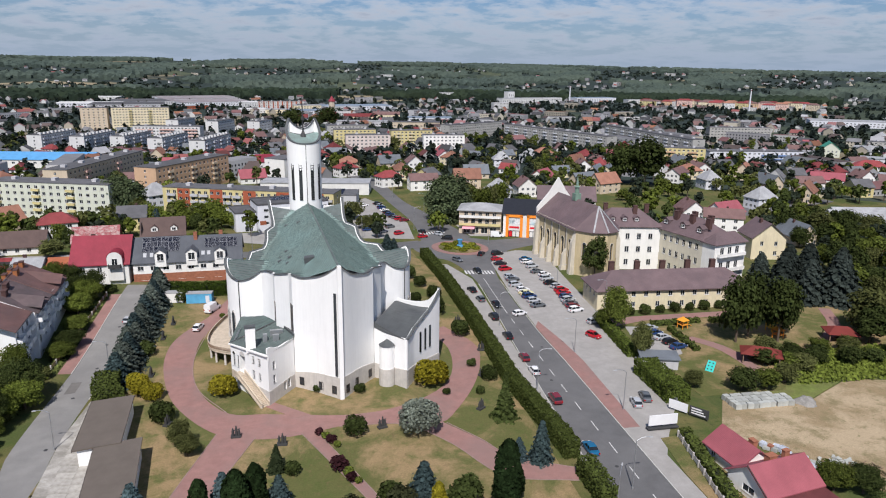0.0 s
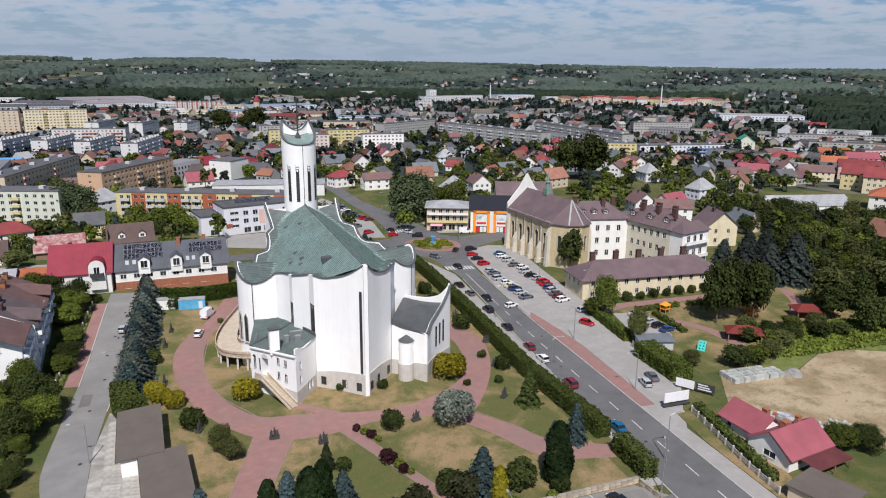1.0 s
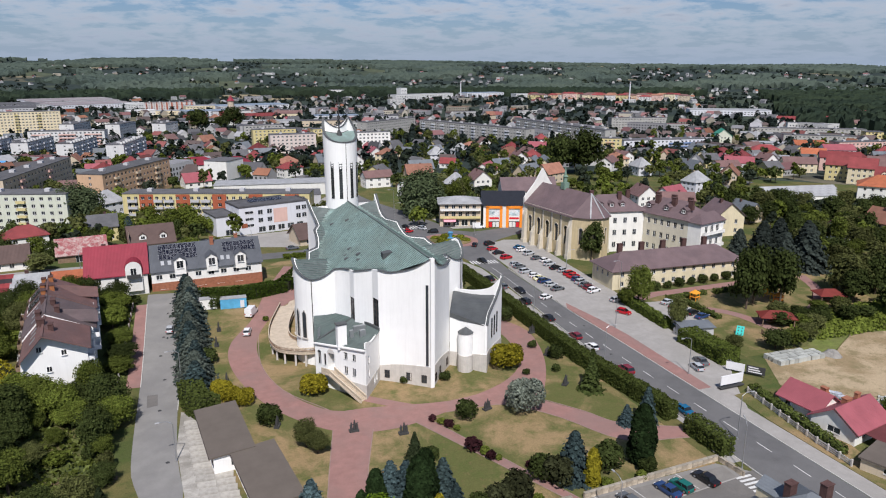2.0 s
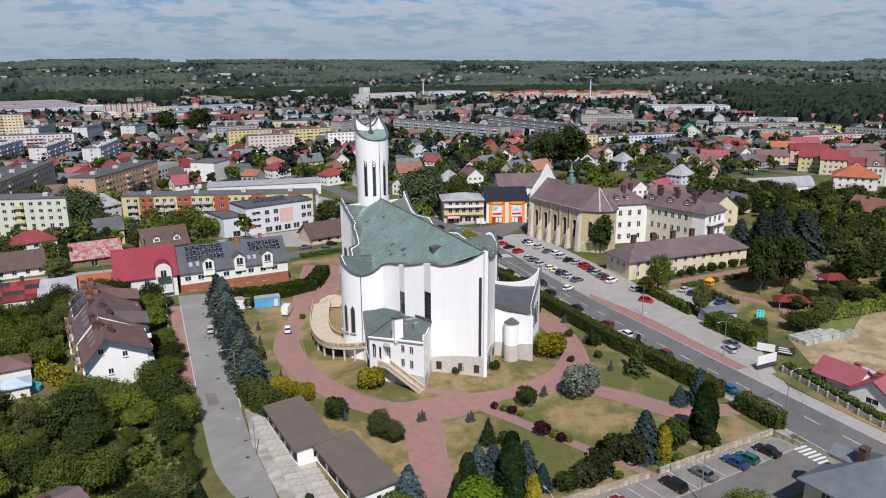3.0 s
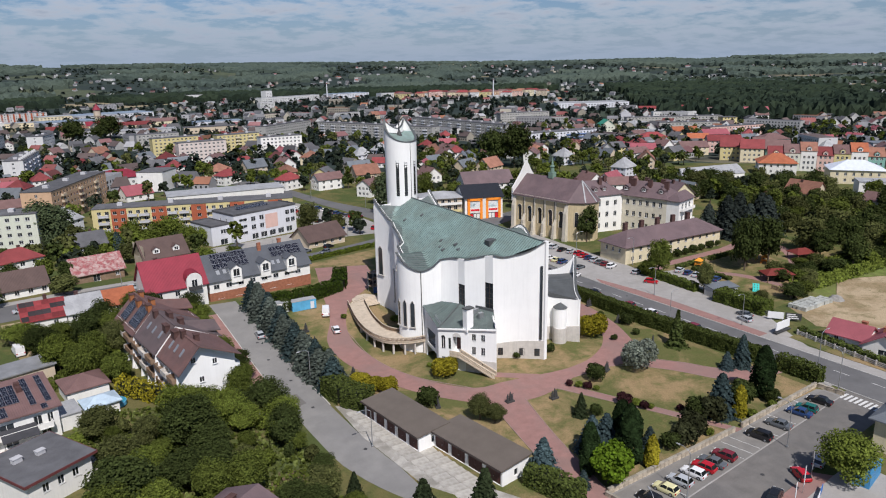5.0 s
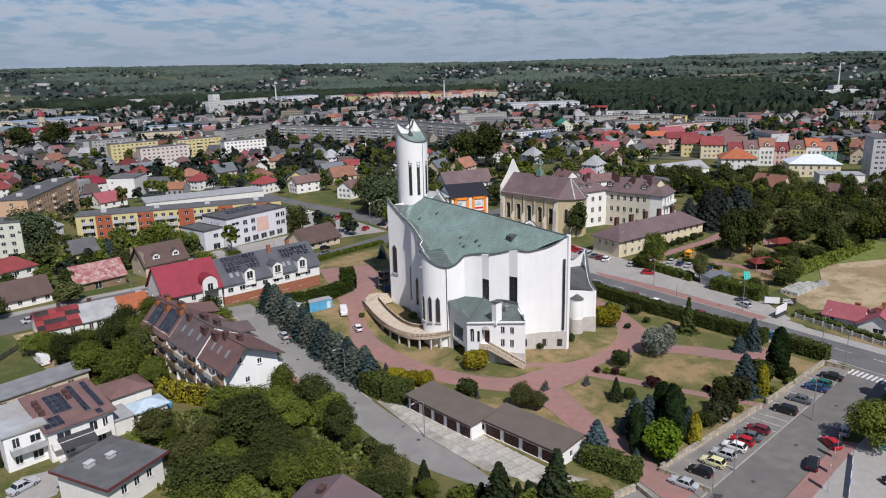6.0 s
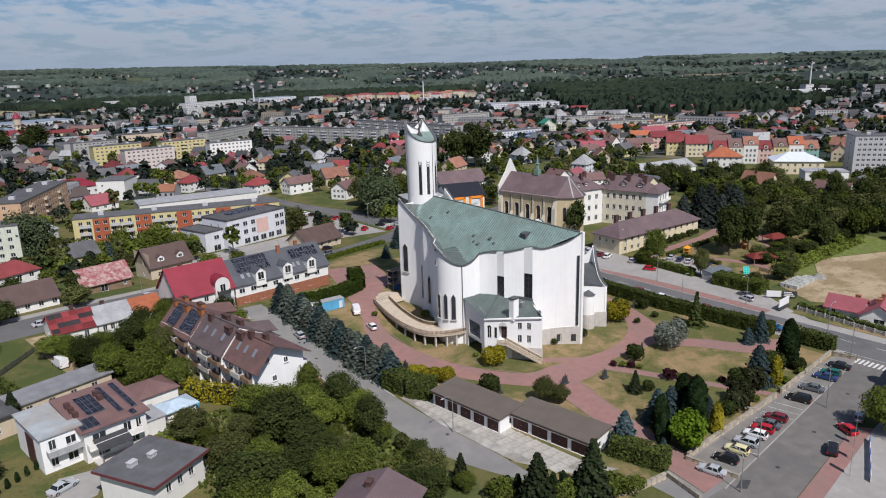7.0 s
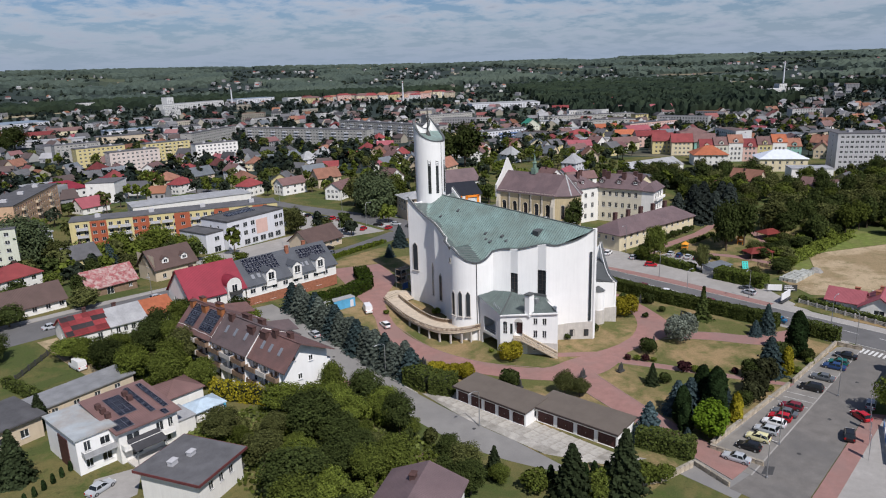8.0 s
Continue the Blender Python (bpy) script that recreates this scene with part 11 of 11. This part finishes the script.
# trees between the houses
rr = random.Random(23)
trees = []
n = 0
while len(trees) < 900 and n < 20000:
    n += 1
    a = radians(rr.uniform(-26, 76))
    r = 262 + 520 * rr.random() ** 1.25
    x, y = r * math.sin(a) - 40 * (a < 0.5), r * math.cos(a)
    if not free(x, y, 2) or any((x - p) ** 2 + (y - q) ** 2 < 95 for p, q in houses) or any((x - p) ** 2 + (y - q) ** 2 < 14 for p, q in trees):
        continue
    trees.append((x, y))
def joined_trees(label, spots, m, size, leaves):
    """Trees between the houses, past counting: trunks and leafy crowns in one mesh."""
    pos, nrm = [], []
    g = Geo()
    for x, y, h, w in spots:
        e = hill(x, y)
        g.tube((x, y, e - 0.2), (x, y, e + h * 0.5), 0.3, 0.15, 5)
        for k in range(6):
            a = 2.4 * k + x
            z = h * (0.42 + 0.08 * k)
            d = w * 0.5 * math.sqrt(max(0.1, 1 - ((z / h - 0.5) / 0.5) ** 2))
            q = ball(leaves // 6)
            q[:, 2] = np.where(q[:, 2] < -0.4, -q[:, 2], q[:, 2])
            pos.append(np.array([x + d * math.cos(a), y + d * math.sin(a), e + z]) + q * w * 0.5 * (0.75 + 0.3 * rng.random((len(q), 1))))
            nrm.append(q)
    v = leaf_quads(np.vstack(pos), np.vstack(nrm), size)
    quads = Geo()
    ob = new("town_trees", quads_mesh("town_trees", v, m))
    tagged(ob, label, "trees", kind="stuff")
    tagged(g.part("town_trunks", BARK), "trunks of the town trees", "trees", kind="stuff")


groups = {}
k = 0
while k < 150:
    x, y = rr.uniform(98, 285), rr.uniform(258, 440)
    k += 1
    if free(x, y, 2) and not any((x - p) ** 2 + (y - q) ** 2 < 80 for p, q in houses) and not any((x - p) ** 2 + (y - q) ** 2 < 16 for p, q in trees):
        trees.append((x, y))
for i, (x, y) in enumerate(trees):
    groups.setdefault(i % 5, []).append((x, y, rr.uniform(5, 11.5), rr.uniform(2.0, 4.4)))
for i, spots in groups.items():
    joined_trees("leafy green trees between the town houses", spots, (LEAF[0], LEAF[3], LEAF[1], LEAF[2], HAZED_LEAF[2])[i], 0.55, 210)

# woods, orchards and hedgerows beyond: leafy clumps, joined
def far_woods():
    """Single trees, orchards and hedgerows, as leafy clumps."""
    pos, nrm, siz = [], [], []
    for k in range(13000):
        a = radians(rr.uniform(-32, 82))
        r = 480 + 3300 * rr.random() ** 1.25
        x, y = r * math.sin(a), r * math.cos(a)
        dens = 0.5 + 0.9 * noise.noise(Vector((x / 300, y / 300, 21.0)))
        if r < 1900:
            dens = max(dens, 0.62)
        if rr.random() > dens or not free(x, y, 1):
            continue
        h = rr.uniform(5, 11.5) if r < 1700 else rr.uniform(7, 15)
        m = 30 if r < 900 else 18 if r < 1700 else 10
        h *= 1.0 if r < 1700 else 0.6
        q = ball(m)
        q[:, 2] = np.abs(q[:, 2])
        w = rr.uniform(2.4, 4.8) if r < 1700 else rr.uniform(5.0, 10.0)
        pos.append(np.array([x, y, hill(x, y)]) + q * np.array([w, w, h]) * (0.75 + 0.3 * rng.random((m, 1))))
        nrm.append(q)
        siz.append(np.full((m, 1), 1.4 if r < 900 else 2.0 if r < 1700 else 3.2))
    pos, nrm, siz = np.vstack(pos), np.vstack(nrm), np.vstack(siz)
    for i, m in enumerate(HAZED_LEAF):
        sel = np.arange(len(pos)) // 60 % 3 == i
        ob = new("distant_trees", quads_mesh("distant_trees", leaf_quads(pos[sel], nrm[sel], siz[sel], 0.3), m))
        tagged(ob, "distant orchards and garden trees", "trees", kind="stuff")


def canopy(label, b0, b1, r0, r1, cell, m, step):
    """Closed woods as one bumpy roof of crowns, cell by cell over the ground."""
    nb, nr = int(radians(b1 - b0) * (r0 + r1) / 2 / cell), int((r1 - r0) / step)
    ids, v, f = {}, [], []
    rs = random.Random(nb)

    def corner(i, j):
        if (i, j) not in ids:
            a, r = radians(b0 + (b1 - b0) * (i + rs.uniform(-0.3, 0.3)) / nb), r0 + (r1 - r0) * (j + rs.uniform(-0.3, 0.3)) / nr
            x, y = r * math.sin(a), r * math.cos(a)
            ids[(i, j)] = len(v)
            v.append((x, y, hill(x, y) + rs.uniform(4.0, 19.0)))
        return ids[(i, j)]
    for i in range(nb):
        for j in range(nr):
            a, r = radians(b0 + (b1 - b0) * (i + 0.5) / nb), r0 + (r1 - r0) * (j + 0.5) / nr
            if wooded(r * math.sin(a), r * math.cos(a)):
                f.append((corner(i, j), corner(i + 1, j), corner(i + 1, j + 1), corner(i, j + 1)))
    # the wood's front edge comes down to the ground
    edges = {}
    for q in f:
        for a, b in zip(q, q[1:] + q[:1]):
            edges[(min(a, b), max(a, b))] = edges.get((min(a, b), max(a, b)), 0) + 1
    for (a, b), k in edges.items():
        if k == 1:
            p, q = v[a], v[b]
            v += [(p[0], p[1], hill(p[0], p[1]) - 1), (q[0], q[1], hill(q[0], q[1]) - 1)]
            f.append((a, b, len(v) - 1, len(v) - 2))
    me = bpy.data.meshes.new("distant_woods")
    me.from_pydata(v, [], f)
    me.materials.append(m)
    me.update()
    tagged(new("distant_woods", me), label, "woods", kind="stuff")


# Canopy tone with shade among crowns and from clouds put into it.
WOODA = mat("far_woods_shaded", (0.020, 0.030, 0.021), rough=1.0, var=0.35, scale=0.12, fine=0.5, bump=0.0, tint=(0.032, 0.045, 0.026), tint_scale=0.006, tint_amt=0.8, spec=0.02)
# Paler, greyer canopy tone that carries the hills' haze in its colour.
WOODB = mat("far_woods_hazed", (0.058, 0.078, 0.066), rough=1.0, var=0.3, scale=0.08, fine=0.3, bump=0.0, tint=(0.080, 0.102, 0.078), tint_scale=0.003, tint_amt=0.8, spec=0.02)
far_woods()
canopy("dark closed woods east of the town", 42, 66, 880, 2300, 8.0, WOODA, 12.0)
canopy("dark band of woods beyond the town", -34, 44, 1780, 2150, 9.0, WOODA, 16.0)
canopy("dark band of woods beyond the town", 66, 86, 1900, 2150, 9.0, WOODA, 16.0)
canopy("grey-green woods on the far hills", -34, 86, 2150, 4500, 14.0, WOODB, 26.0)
for x, y, h, w in ((-30, 850, 24, 3.0), (11, 884, 24, 3.2), (-4, 846, 16, 2.2)):
    broad(x, y, h, 1, w, "very large dark broadleaf tree").location.z += hill(x, y)
# ---- loose slabs of the garage apron ----
apron = scene.objects["pavement_garage_apron"]
plate = Geo().hexa([(-1.45, -0.95, 0), (1.45, -0.95, 0), (1.45, 0.95, 0), (-1.45, 0.95, 0), (-1.42, -0.92, 0.03), (1.42, -0.92, 0.03), (1.42, 0.92, 0.03), (-1.42, 0.92, 0.03)]).data("slab", CONCRETE)
rs = random.Random(3)
for i in range(2):
    for j in range(18):
        x, y = -44.4 + i * 3.0 + j * 0.18, 131 - j * 2.0
        if y < 97:
            x += (97 - y) * 0.5
        place("slab", plate, apron, pose(x, y, 0.066 + rs.uniform(0, 0.012), 0, 0, -5 + rs.uniform(-0.6, 0.6)))
